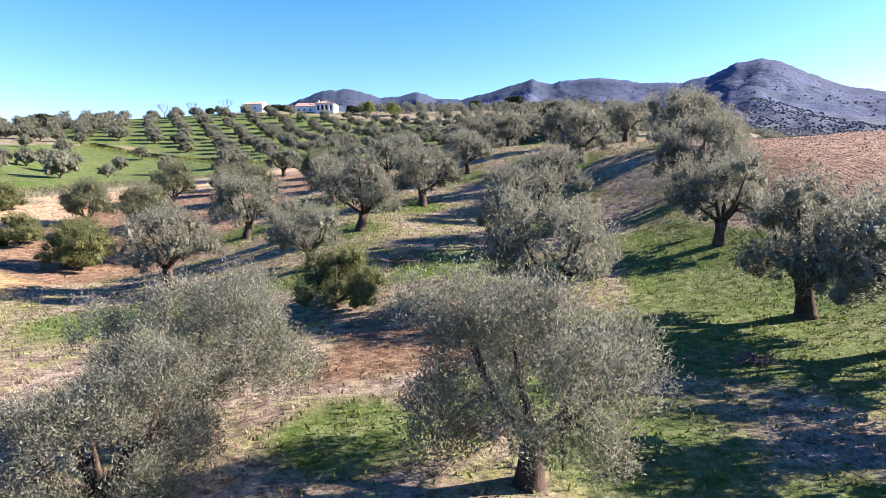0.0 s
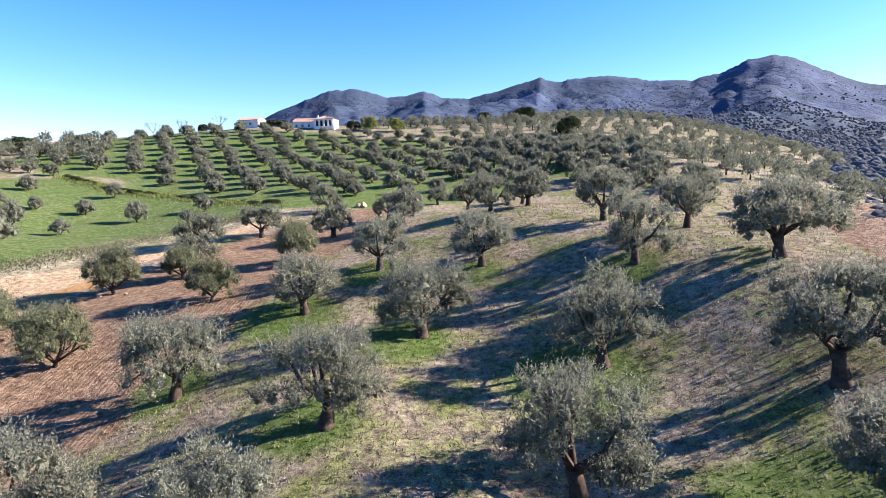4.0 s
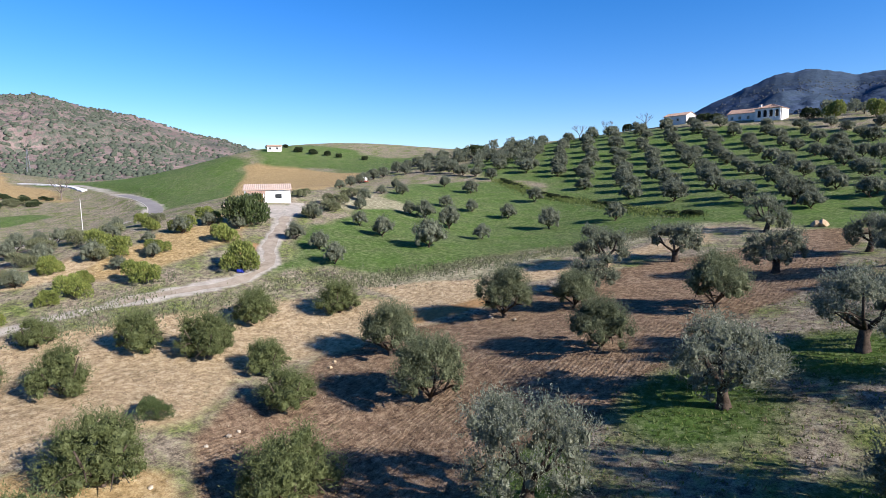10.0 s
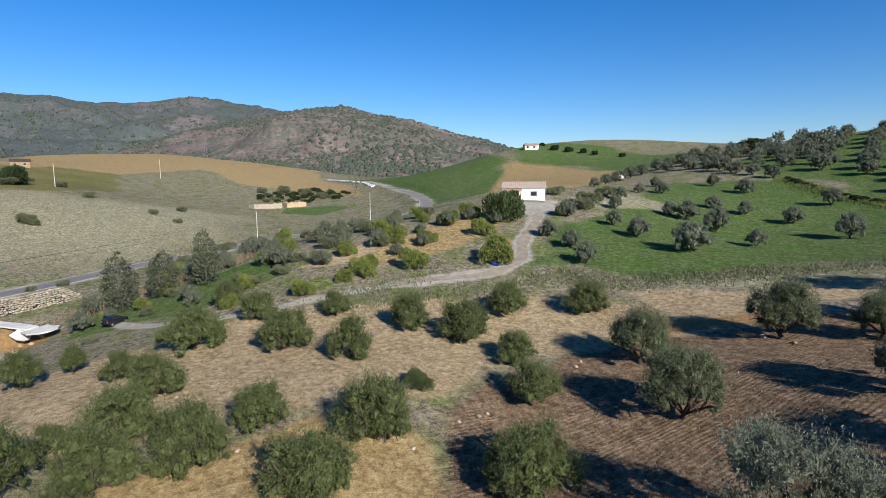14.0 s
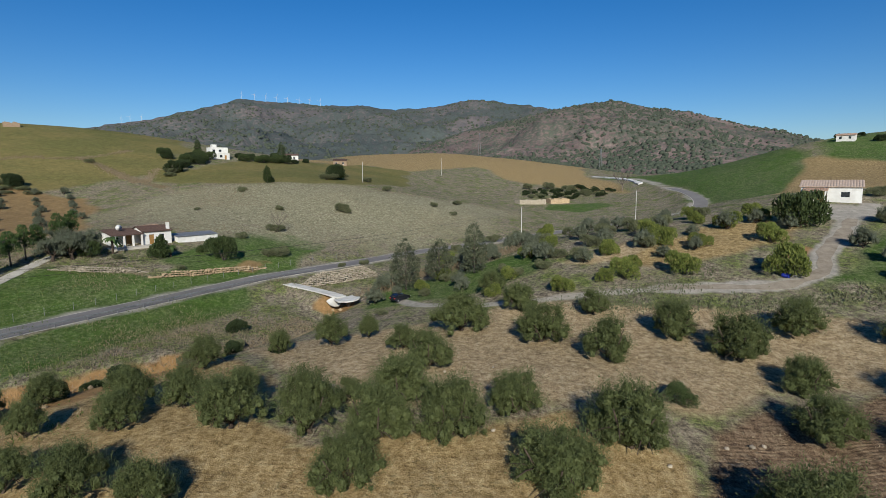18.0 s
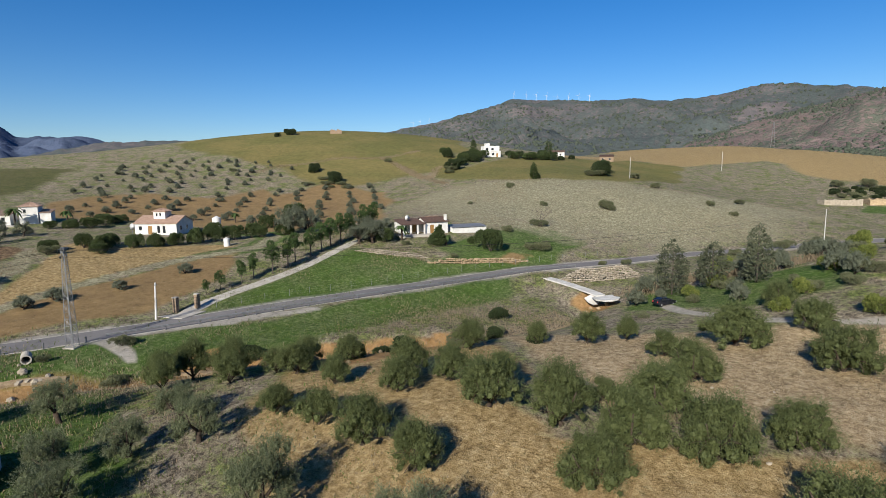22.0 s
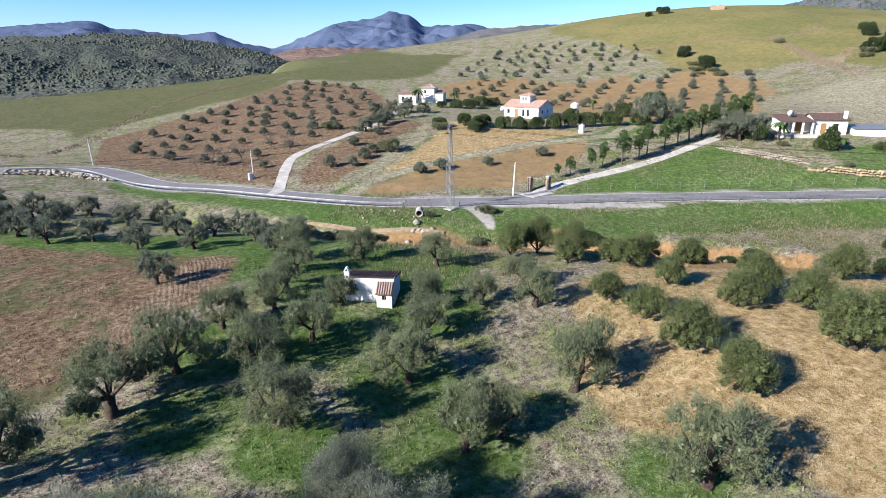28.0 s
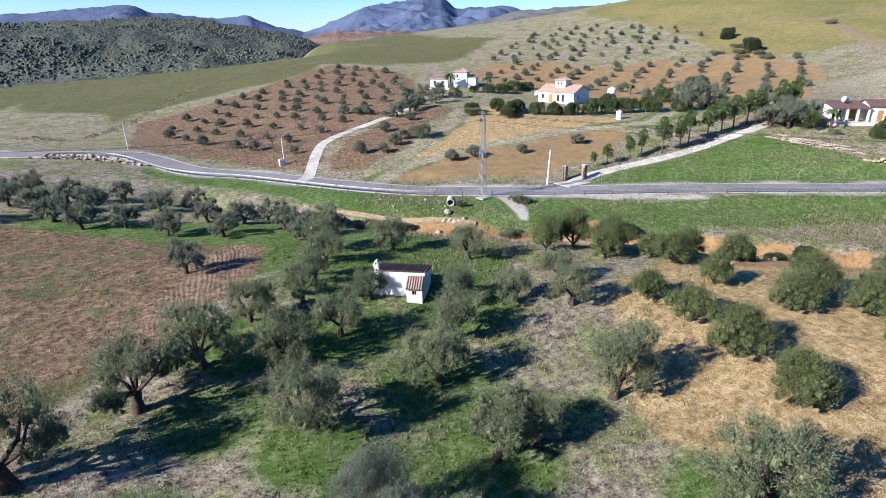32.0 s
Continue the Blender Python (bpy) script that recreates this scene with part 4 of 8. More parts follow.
def sprigs(rng, lobes, count, length, width, lift=0.5, shell=0.55, droop=0.0, shoot=1, reach=0.3):
    """Leaf sprigs spread through lobes (centre, radii), most of them near the outside."""
    want, count = count // shoot, int(count / shoot * 2.2)
    weight = np.array([r[0] * r[1] + r[0] * r[2] for _, r in lobes])
    pick = rng.choice(len(lobes), count, p=weight / weight.sum())
    cen = np.array([c for c, _ in lobes])[pick]
    rad = np.array([r for _, r in lobes])[pick]
    d = rng.normal(size=(count, 3))
    d /= np.linalg.norm(d, axis=1, keepdims=True)
    d[:, 2] = np.where(d[:, 2] < -0.55, -d[:, 2], d[:, 2])
    depth = shell + (1.06 - shell) * rng.random(count) ** 0.6
    lump = 1 + 0.16 * np.sin(d[:, 0] * 7 + pick) * np.sin(d[:, 1] * 6 + 2 * pick) * np.cos(d[:, 2] * 5)
    p = cen + d * rad * (depth * lump)[:, None]
    # twigs buried inside a neighbouring lobe are bare
    deep = np.full(count, 9.0)
    for k, (c, r) in enumerate(lobes):
        deep = np.minimum(deep, np.where(pick == k, 9.0, np.linalg.norm((p - np.array(c)) / np.array(r), axis=1)))
    order = np.argsort(deep < 0.6, kind="stable")[:want]
    p, d, count = p[order], d[order], want
    axis = d * 0.7 + rng.normal(size=(count, 3)) * 0.55 + np.array([0, 0, lift])
    axis[:, 2] -= droop
    axis /= np.linalg.norm(axis, axis=1, keepdims=True)
    if shoot > 1:
        # each twig carries its leaves along its length
        p, axis = np.repeat(p, shoot, 0), np.repeat(axis, shoot, 0)
        count = len(p)
        along_twig = rng.uniform(-0.5, 1.0, count)[:, None] * np.repeat(rng.uniform(0.5, 1.7, count // shoot), shoot)[:, None]
        p = p + axis * along_twig * reach + rng.normal(size=(count, 3)) * 0.16 * reach
        axis = axis + rng.normal(size=(count, 3)) * 0.5
        axis /= np.linalg.norm(axis, axis=1, keepdims=True)
    side = np.cross(axis, rng.normal(size=(count, 3)))
    side /= np.linalg.norm(side, axis=1, keepdims=True)
    ln = length * rng.uniform(0.6, 1.4, count)[:, None]
    wd = width * rng.uniform(0.6, 1.4, count)[:, None]
    return np.stack([p - axis * ln * 0.4, p + side * wd * 0.5, p + axis * ln * 0.6, p - side * wd * 0.5], 1)


def heart(rng, lobes, n, size):
    """The dense inner foliage of each lobe as small leafy patches."""
    g = np.linspace(-1, 1, n + 1)
    u, v = np.meshgrid(g, g, indexing="ij")
    face = np.stack([u, v, np.ones_like(u)], -1)
    sides = [face, face * [1, -1, -1], face[..., [2, 0, 1]], face[..., [2, 0, 1]] * [-1, -1, 1], face[..., [1, 2, 0]], face[..., [1, 2, 0]] * [1, -1, -1]]
    out = []
    for c, r in lobes:
        for s in sides:
            d = s / np.linalg.norm(s, axis=-1, keepdims=True)
            d = d * (size * (1 + 0.18 * np.sin(d[..., :1] * 6 + c[0] * 5) * np.sin(d[..., 1:2] * 7 + c[1] * 4)) + 0.05 * rng.normal(size=d.shape[:2] + (1,)))
            p = np.array(c) + d * np.array(r)
            q = np.stack([p[:-1, :-1], p[1:, :-1], p[1:, 1:], p[:-1, 1:]], -2).reshape(-1, 4, 3)
            out.append(q + rng.normal(size=q.shape) * 0.03)
    return np.concatenate(out)


def olive(seed, kind, leaves, length, width, mat, shoot=1, core=0, fill=0.8):
    """An olive 6 m across: kind old (trunk and limbs), round (a full dome on a short trunk), bush (leafy to the ground)."""
    rng = np.random.RandomState(seed)
    pieces, masses = [], []
    old = kind == "old"
    lean = rng.uniform(-0.25, 0.25, 2)
    fork = 1.35 if old else 0.5
    base = [(0, 0, -0.35), (0.02, 0, 0.15), (lean[0] * 0.5, lean[1] * 0.5, fork * 0.6), (lean[0], lean[1], fork)]
    pieces.append(tube(base, [0.62, 0.40, 0.30, 0.34] if old else [0.3, 0.22, 0.17, 0.16], 9, 0.16, rng))
    limbs = rng.randint(4, 6)
    turn = rng.uniform(0, 6.28)
    for k in range(limbs):
        a = turn + k * 6.283 / limbs + rng.uniform(-0.35, 0.35)
        reach = rng.uniform(1.2, 2.05)
        top = rng.uniform(3.0, 4.2) if old else rng.uniform(2.4, 3.6)
        e = Vector((math.cos(a) * reach, math.sin(a) * reach, top))
        s = Vector((lean[0], lean[1], fork - 0.1))
        m = s.lerp(e, 0.5) + Vector((math.cos(a) * 0.25, math.sin(a) * 0.25, -0.25 + rng.uniform(-0.2, 0.2)))
        pieces.append(tube([s, m, e], [0.17 if old else 0.1, 0.11, 0.04], 6, 0.12, rng))
        masses.append(((e.x, e.y, e.z), np.array((1.2, 1.2, 0.95)) * rng.uniform(0.8, 1.2)))
        for q in range(2):
            b = a + rng.uniform(-0.8, 0.8)
            far = reach + rng.uniform(0.1, 0.85)
            low = (1.75 if old else 1.05) + rng.uniform(-0.3, 0.9)
            e2 = Vector((math.cos(b) * far, math.sin(b) * far, low))
            pieces.append(tube([m, m.lerp(e2, 0.5) + Vector((0, 0, 0.15)), e2], [0.07, 0.045, 0.02], 5, 0.1, rng))
            masses.append(((e2.x, e2.y, e2.z), np.array((0.95, 0.95, 0.75)) * rng.uniform(0.75, 1.2)))
    # the crown: every limb carries a mass of upright leafy tufts, with gaps between the masses
    masses.append(((lean[0], lean[1], 3.5 if old else 2.9), np.array((1.15, 1.15, 0.95))))
    lift = 0.55 if kind == "round" else 0.0
    if not old:
        # a dense dome
        masses = [((0, 0, 2.1 + lift), np.array((1.9, 1.9, 1.9)))]
        for k in range(9):
            a, r = 0.7 * k + rng.uniform(-0.3, 0.3), rng.uniform(1.5, 2.0) - 0.25 * (k % 2)
            masses.append(((math.cos(a) * r, math.sin(a) * r, rng.uniform(0.7, 1.2) + 0.9 * (k % 2) + 1.5 * lift), np.array((1.2, 1.2, 1.1)) * rng.uniform(0.8, 1.15)))
        for k in range(5):
            a, r = 1.3 * k + rng.uniform(-0.4, 0.4), rng.uniform(0.5, 1.2)
            masses.append(((math.cos(a) * r, math.sin(a) * r, rng.uniform(2.9, 3.5) + lift), np.array((0.95, 0.95, 0.9)) * rng.uniform(0.75, 1.15)))
    lobes = []
    for c, r in masses:
        for k in range(rng.randint(5, 9)):
            d = rng.normal(size=3)
            d /= np.linalg.norm(d)
            d[2] = abs(d[2]) if rng.random() < 0.6 else d[2]
            size = rng.uniform(0.3, 0.62) * r[0]
            p = np.array(c) + d * r * rng.uniform(0.45, 0.95)
            lobes.append(((p[0], p[1], max(p[2], 0.5)), np.array((size, size, size * rng.uniform(0.9, 1.5)))))
    wood = mesh_from("olive_trunk", *join(pieces), BARK, True)
    crown = sprigs(rng, lobes, leaves, length, width, 0.85 if old else 1.25, shoot=shoot, reach=0.42 if old else 0.6, shell=0.35)
    if core:
        crown = np.concatenate([crown, heart(rng, lobes, core, fill)])
    leaf = quads_mesh("olive_crown", crown, mat)
    return wood, leaf


def tree_thing(name, wood, leaf, label, category, group, m, sub=("trunk", "crown")):
    root = new(name)
    root.empty_display_size = 0.3
    if wood:
        child(sub[0], wood, root)
    child(sub[1], leaf, root)
    root.matrix_basis = m
    return tagged(root, label, category, group)


CLOSEST = [olive(s, "old", 66000, 0.105, 0.030, OLIVE, 16) for s in (2, 4)]
NEAR = [olive(s, "old", 17000, 0.16, 0.042, OLIVE, 12, 2, 0.36) for s in (1, 2, 3, 4, 5, 9)]
GRASS_NEAR = [olive(s, "old", 17000, 0.16, 0.042, OLIVE_GRASS, 12, 2, 0.36) for s in (1, 3, 4, 9)]
HALF_NEAR = [olive(s, "old", 11000, 0.20, 0.054, OLIVE, 8, 2, 0.4) for s in (1, 2, 3, 4, 5)]
OLIVE_PLOUGH = leaf_material("plough_olive_leaves", (0.062, 0.073, 0.036), (0.132, 0.150, 0.080), (0.235, 0.255, 0.150), through_light=0.45)
PLOUGHED = [olive(s, "round", 15000, 0.19, 0.046, OLIVE_PLOUGH, 9, 3, 0.5) for s in (1, 3, 4, 5, 9)]
LOWER = [olive(s, "round", 13000, 0.20, 0.046, OLIVE_GREEN, 9, 3, 0.48) for s in (15, 16, 17, 18)]
MIDDLE = [olive(s, "old", 5200, 0.27, 0.075, OLIVE_FAR, 5, 2, 0.48) for s in (6, 7, 8, 10)]
BUSHY = [olive(s, "bush", 13000, 0.20, 0.042, OLIVE_GREEN, 8, 3, 0.5) for s in (11, 12, 13, 14)]
FAR_OLD = [olive(s, "round", 2600, 0.32, 0.11, OLIVE_FAR, 4, 2, 0.6) for s in (21, 22, 23, 24)]
tree_rng = random.Random(5)


def set_tree(kinds, name, x, y, width, label, group, sink=0.05, squash=(0.92, 1.1), category="olive tree"):
    if kinds is NEAR and min(math.hypot(x, y), math.hypot(x + 1, y - 14), math.hypot(x + 4, y - 33)) > 36:
        kinds = HALF_NEAR
    if kinds is NEAR and math.hypot(x, y - 12) < 14:
        kinds = CLOSEST
    wood, leaf = tree_rng.choice(kinds)
    s = width / 6.15
    m = Matrix.Translation((x, y, gz(x, y) - sink)) @ pose(0, 0, 0, 0, 0, tree_rng.uniform(0, 360)) @ Matrix.Diagonal((s, s, s * tree_rng.uniform(*squash), 1))
    return tree_thing(name, wood, leaf, label, category, group, m)


# the old grove on the slope (x, y, crown width)
SLOPE_GROVE = [(6.4, 31.5, 8.0), (6.4, 44.6, 7.8), (11.1, 57.9, 7.8), (22.7, 50.1, 8.4), (20.1, 40.2, 7.2), (18.7, 28.2, 8.2), (19.8, 22.6, 8.0), (16.8, 15.0, 6.6), (27.5, 65.0, 8.6), (-7.6, 51.2, 8.0), (-2.4, 65.0, 8.4),
               (-14.4, 72.6, 7.6), (-20.9, 59.1, 7.6), (-8.1, 82.5, 7.2), (-21.5, 43.3, 7.4), (-10.0, 41.8, 6.2), (3.5, 79.2, 7.6), (17.4, 70.6, 7.2), (25.0, 77.6, 6.4), (19.0, 87.7, 7.2), (12.2, 105.6, 7.0),
               (-7.5, 108.4, 7.4), (-11.0, 118.5, 6.0), (3.4, 124.6, 6.4), (6.2, 102.7, 6.4), (16.1, 143.7, 7.6), (-2.7, 145.2, 5.4), (6.5, 154.9, 6.8), (32.5, 161.9, 6.6), (51.5, 161.4, 6.6), (58.6, 154.6, 6.6), (-25.2, 132.7, 6.6), (-26.3, 158.6, 6.6)]
for tx, ty, tw in SLOPE_GROVE:
    set_tree(NEAR if ty < 112 else MIDDLE, "olive_tree", tx, ty, tw, "old silvery olive tree with gnarled trunk on the grassy slope", "olives on the slope")
for tx, ty, tw, tq in [(-7.8, 17.1, 6.6, 0.95), (-8.2, 12.2, 5.2, 0.95), (2.2, 13.8, 6.4, 1.05)]:
    set_tree(NEAR, "olive_tree", tx, ty, tw, "silvery olive tree with feathery shoots at the foot of the slope", "olives on the slope", squash=(tq, tq + 0.02))
PLOUGH_GROVE = [(-45.4, 71.2, 6.6), (-35.4, 66.6, 6.9), (-40.3, 83.9, 6.6), (-26.1, 78.4, 5.8), (-35.7, 95.3, 5.5), (-39.1, 105.8, 6.8), (-20.7, 92.4, 7.0), (-18.6, 107.4, 6.4), (-31.6, 111.6, 6.6), (-34.6, 89.2, 5.3)]
for tx, ty, tw in PLOUGH_GROVE:
    set_tree(PLOUGHED if ty < 95 else MIDDLE, "olive_tree", tx, ty, tw * 1.08, "grey-green olive tree standing in red ploughed earth", "olives in the ploughed strip", squash=(0.85, 1.0))
BANK_GROVE = [(-70.4, 30.9, 7.4), (-65.2, 40.0, 6.6), (-59.6, 46.1, 5.6), (-73.5, 47.3, 4.4), (-77.0, 38.4, 5.3), (-65.3, 54.6, 5.7), (-59.4, 58.8, 6.5), (-64.3, 66.8, 5.7), (-59.8, 75.9, 6.1), (-52.6, 61.6, 5.0), (-45.0, 58.9, 5.6), (-34.3, 51.9, 7.4),
              (-43.2, 44.2, 6.7), (-47.2, 35.9, 4.9), (-43.6, 31.2, 6.3), (-86.5, 34.9, 4.8), (-64.0, 24.7, 4.2), (-48.5, 26.8, 6.2), (-49.5, 22.1, 2.9), (-42.4, 25.7, 6.0), (-37.4, 24.6, 5.2), (-38.0, 38.3, 6.8),
              (-57.3, 28.1, 5.6)]
for tx, ty, tw in BANK_GROVE:
    set_tree(BUSHY, "olive_tree", tx, ty, tw * 1.05, "bushy green olive tree leafy to the ground on bare earth", "bushy olives on the bank", squash=(0.8, 0.98))
LOW_GROVE = [(-66.6, 15.8, 4.2), (-43.4, 20.4, 5.4), (-43.4, 14.3, 5.6), (-46.8, 8.7, 4.2), (-64.6, 10.3, 3.2), (-59.5, 4.0, 4.3), (-45.8, 4.6, 4.6), (-49.8, 12.4, 3.0), (-34.1, 8.4, 4.6), (-33.4, 13.5, 4.3), (-42.1, 6.0, 3.9), (-34.7, 3.6, 3.6),
              (-34.5, -0.9, 3.3), (-34.6, -16.9, 4.2), (-38.6, -11.9, 3.5), (-43.0, -7.3, 4.0), (-41.2, -0.5, 3.1), (-69.8, 19.5, 3.0), (-38.6, -17.8, 4.6), (-40.4, -13.8, 4.4), (-42.9, -10.0, 3.4), (-46.6, -9.2, 4.0), (-50.1, -6.4, 3.6)]
for tx, ty, tw in LOW_GROVE:
    set_tree(LOWER, "olive_tree", tx, ty, tw * 1.08, "rounded olive tree in the lower grove", "olives in the lower grove", squash=(0.85, 1.05))
HUT_GROVE = [(-6.0, 3.5, 6.0), (3.4, -1.6, 6.4), (-0.3, -4.9, 6.0), (-3.7, -9.7, 4.5), (-9.9, -5.5, 4.4), (-5.7, -3.1, 4.8), (-15.0, 2.0, 5.0), (-18.2, -2.7, 4.8), (-15.6, 9.6, 4.8), (-18.2, 9.4, 4.4), (-24.8, 7.7, 5.8),
             (-25.5, 18.0, 6.2), (-25.0, -6.0, 3.9), (-28.8, -3.2, 4.2), (-13.6, -10.6, 3.2), (-20.4, -7.9, 3.9), (-25.6, -17.3, 4.3), (-8.0, -11.6, 4.1), (-11.4, -20.1, 4.3), (8.8, 3.0, 6.8), (-30.3, -8.0, 4.0), (-19.1, -22.9, 4.3), (-11.8, -24.4, 5.2), (-9.6, -15.4, 4.0)]
for tx, ty, tw in HUT_GROVE:
    set_tree(GRASS_NEAR, "olive_tree", tx, ty, tw * 0.9, "grey-green olive tree with dark trunk on green grass", "olives by the hut", squash=(1.0, 1.2))
set_tree(MIDDLE, "olive_tree", 1.4, -22.6, 3.6, "lone olive tree in the brown ploughed field", "olives by the hut")
STREAM_GROVE = [(17.5, -47.7, 4.2), (13.9, -43.9, 4), (9.0, -42.9, 4), (4.0, -37.3, 3.8), (-2.1, -34.7, 3.6), (-0.3, -42.4, 3.6), (-4.6, -39.8, 3.8), (-9.0, -35.2, 3.6), (-10.7, -30.9, 3.6), (5.8, -50.3, 3.8), (14.0, -52.0, 4.1), (20.0, -51.2, 4.1), (-7.8, -45.0, 3.6),
                (-14.6, -37.5, 3.4), (17.6, -56.4, 3.8), (11.0, -57.5, 3.7), (1.5, -50.5, 3.7), (24, -55, 4), (27, -49, 4), (23, -61, 4), (31, -58, 4)]
for tx, ty, tw in STREAM_GROVE:
    set_tree(MIDDLE, "olive_tree", tx, ty, tw, "compact olive tree in a row beyond the ploughed field", "olives along the stream")


# ---- building kit ----
def box(x0, y0, z0, x1, y1, z1):
    v = [(x, y, z) for z in (z0, z1) for y in (y0, y1) for x in (x0, x1)]
    return v, [(0, 2, 3, 1), (4, 5, 7, 6), (0, 1, 5, 4), (2, 6, 7, 3), (0, 4, 6, 2), (1, 3, 7, 5)]


def beam(a, b, r, sides=4):
    return tube([a, b], [r, r], sides)


def part(name, pieces, mat, parent, label="", smooth=False):
    if isinstance(pieces, tuple):
        pieces = [pieces]
    return child(name, mesh_from(name, *join(pieces), mat, smooth), parent, label)


def cylinder(x, y, z0, z1, r0, r1=None, sides=20):
    return tube([(x, y, z0), (x, y, z1)], [r0, r0 if r1 is None else r1], sides)


def holed_wall(width, height, thick, openings):
    """A wall along x from 0, its outer face at y 0, with openings (x0, z0, x1, z1) cut through it."""
    xs = sorted({0, width, *[o[0] for o in openings], *[o[2] for o in openings]})
    zs = sorted({-0.6, height, *[o[1] for o in openings], *[o[3] for o in openings]})
    out = []
    for a, b in zip(xs, xs[1:]):
        run = None
        for c, d in zip(zs, zs[1:]):
            mx, mz = (a + b) / 2, (c + d) / 2
            if any(o[0] < mx < o[2] and o[1] < mz < o[3] for o in openings):
                if run:
                    out.append(box(a, 0, run[0], b, thick, run[1]))
                run = None
            else:
                run = (run[0], d) if run else (c, d)
        if run:
            out.append(box(a, 0, run[0], b, thick, run[1]))
    return out


def tiled(a, b, c, d, pitch, rise=0.07, thick=0.1):
    """A roof slope: eave a to b, ridge d to c above them, with a tile roll every pitch metres."""
    a, b, c, d = (Vector(p) for p in (a, b, c, d))
    n = max(3, round((b - a).length / pitch))
    up = (b - a).cross(d - a).normalized()
    verts, faces = [], []
    steps = 4
    for i in range(n * steps + 1):
        t = i / (n * steps)
        lift = up * (rise * abs(math.sin(math.pi * t * n)) ** 0.7)
        lo, hi = a.lerp(b, t), d.lerp(c, t)
        verts += [lo + lift, hi + lift, lo - up * thick, hi - up * thick]
    for i in range(n * steps):
        k = 4 * i
        faces += [(k, k + 4, k + 5, k + 1), (k + 2, k + 3, k + 7, k + 6), (k, k + 2, k + 6, k + 4), (k + 1, k + 5, k + 7, k + 3)]
    e = 4 * n * steps
    faces += [(0, 1, 3, 2), (e, e + 2, e + 3, e + 1)]
    return verts, faces


def on_line(root, a, b, lift=0.0):
    """Stand a thing so that its local x runs from a to b, y away behind it."""
    (ax, ay), (bx, by) = a, b
    z = min(gz(ax, ay), gz(bx, by), gz((ax + bx) / 2, (ay + by) / 2))
    root.matrix_basis = Matrix.Translation((ax, ay, z + lift)) @ pose(0, 0, 0, 0, 0, math.degrees(math.atan2(by - ay, bx - ax)))
    return math.hypot(bx - ax, by - ay)


def window(parent, o, y, face="front", depth=0.0):
    x0, z0, x1, z1 = o
    w = part("window", box(x0, y + 0.1, z0, x1, y + 0.13, z1), GLASS_DARK, parent, "dark window glass")
    f = 0.06
    part("frame", [box(x0, y + 0.06, z0, x0 + f, y + 0.12, z1), box(x1 - f, y + 0.06, z0, x1, y + 0.12, z1), box(x0, y + 0.06, z1 - f, x1, y + 0.12, z1), box(x0, y + 0.06, z0, x1, y + 0.12, z0 + f)], PLASTIC_WHITE, w)
    part("sill", box(x0 - 0.08, y - 0.07, z0 - 0.09, x1 + 0.08, y + 0.1, z0 - 0.004), WHITEWASH, w)
    return w


def block(root, x0, y0, x1, y1, h, wins=(), doors=(), side_wins=(), wash=None):
    """Four whitewashed walls with a front of openings and a left-hand and right-hand side."""
    wash = wash or WHITEWASH
    W, D, t = x1 - x0, y1 - y0, 0.28

    def put(pieces, m, name="wall"):
        v, f = join(pieces)
        return child(name, mesh_from(name, [m @ Vector(p) for p in v], f, wash), root)

    ops = list(wins) + list(doors)
    put(holed_wall(W, h, t, ops), Matrix.Translation((x0, y0, 0)))
    put(holed_wall(W, h, t, []), Matrix.Translation((x1, y1, 0)) @ pose(0, 0, 0, 0, 0, 180))
    put(holed_wall(D - 2 * t, h, t, list(side_wins)), Matrix.Translation((x1, y0 + t, 0)) @ pose(0, 0, 0, 0, 0, 90))
    put(holed_wall(D - 2 * t, h, t, []), Matrix.Translation((x0, y1 - t, 0)) @ pose(0, 0, 0, 0, 0, -90))
    for o in wins:
        window(root, (o[0] + x0, o[1], o[2] + x0, o[3]), y0)
    for o in doors:
        d = part("door", box(o[0] + x0 + 0.004, y0 + 0.1, o[1], o[2] + x0 - 0.004, y0 + 0.16, o[3] - 0.004), DOOR_WOOD, root, "varnished wooden door")
        part("handle", box(o[2] + x0 - 0.18, y0 + 0.05, 1.0, o[2] + x0 - 0.12, y0 + 0.1, 1.12), STEEL, d)
    for o in side_wins:
        part("window", box(x1 - 0.14, y0 + t + o[0], o[1], x1 - 0.1, y0 + t + o[2], o[3]), GLASS_DARK, root, "dark side window")


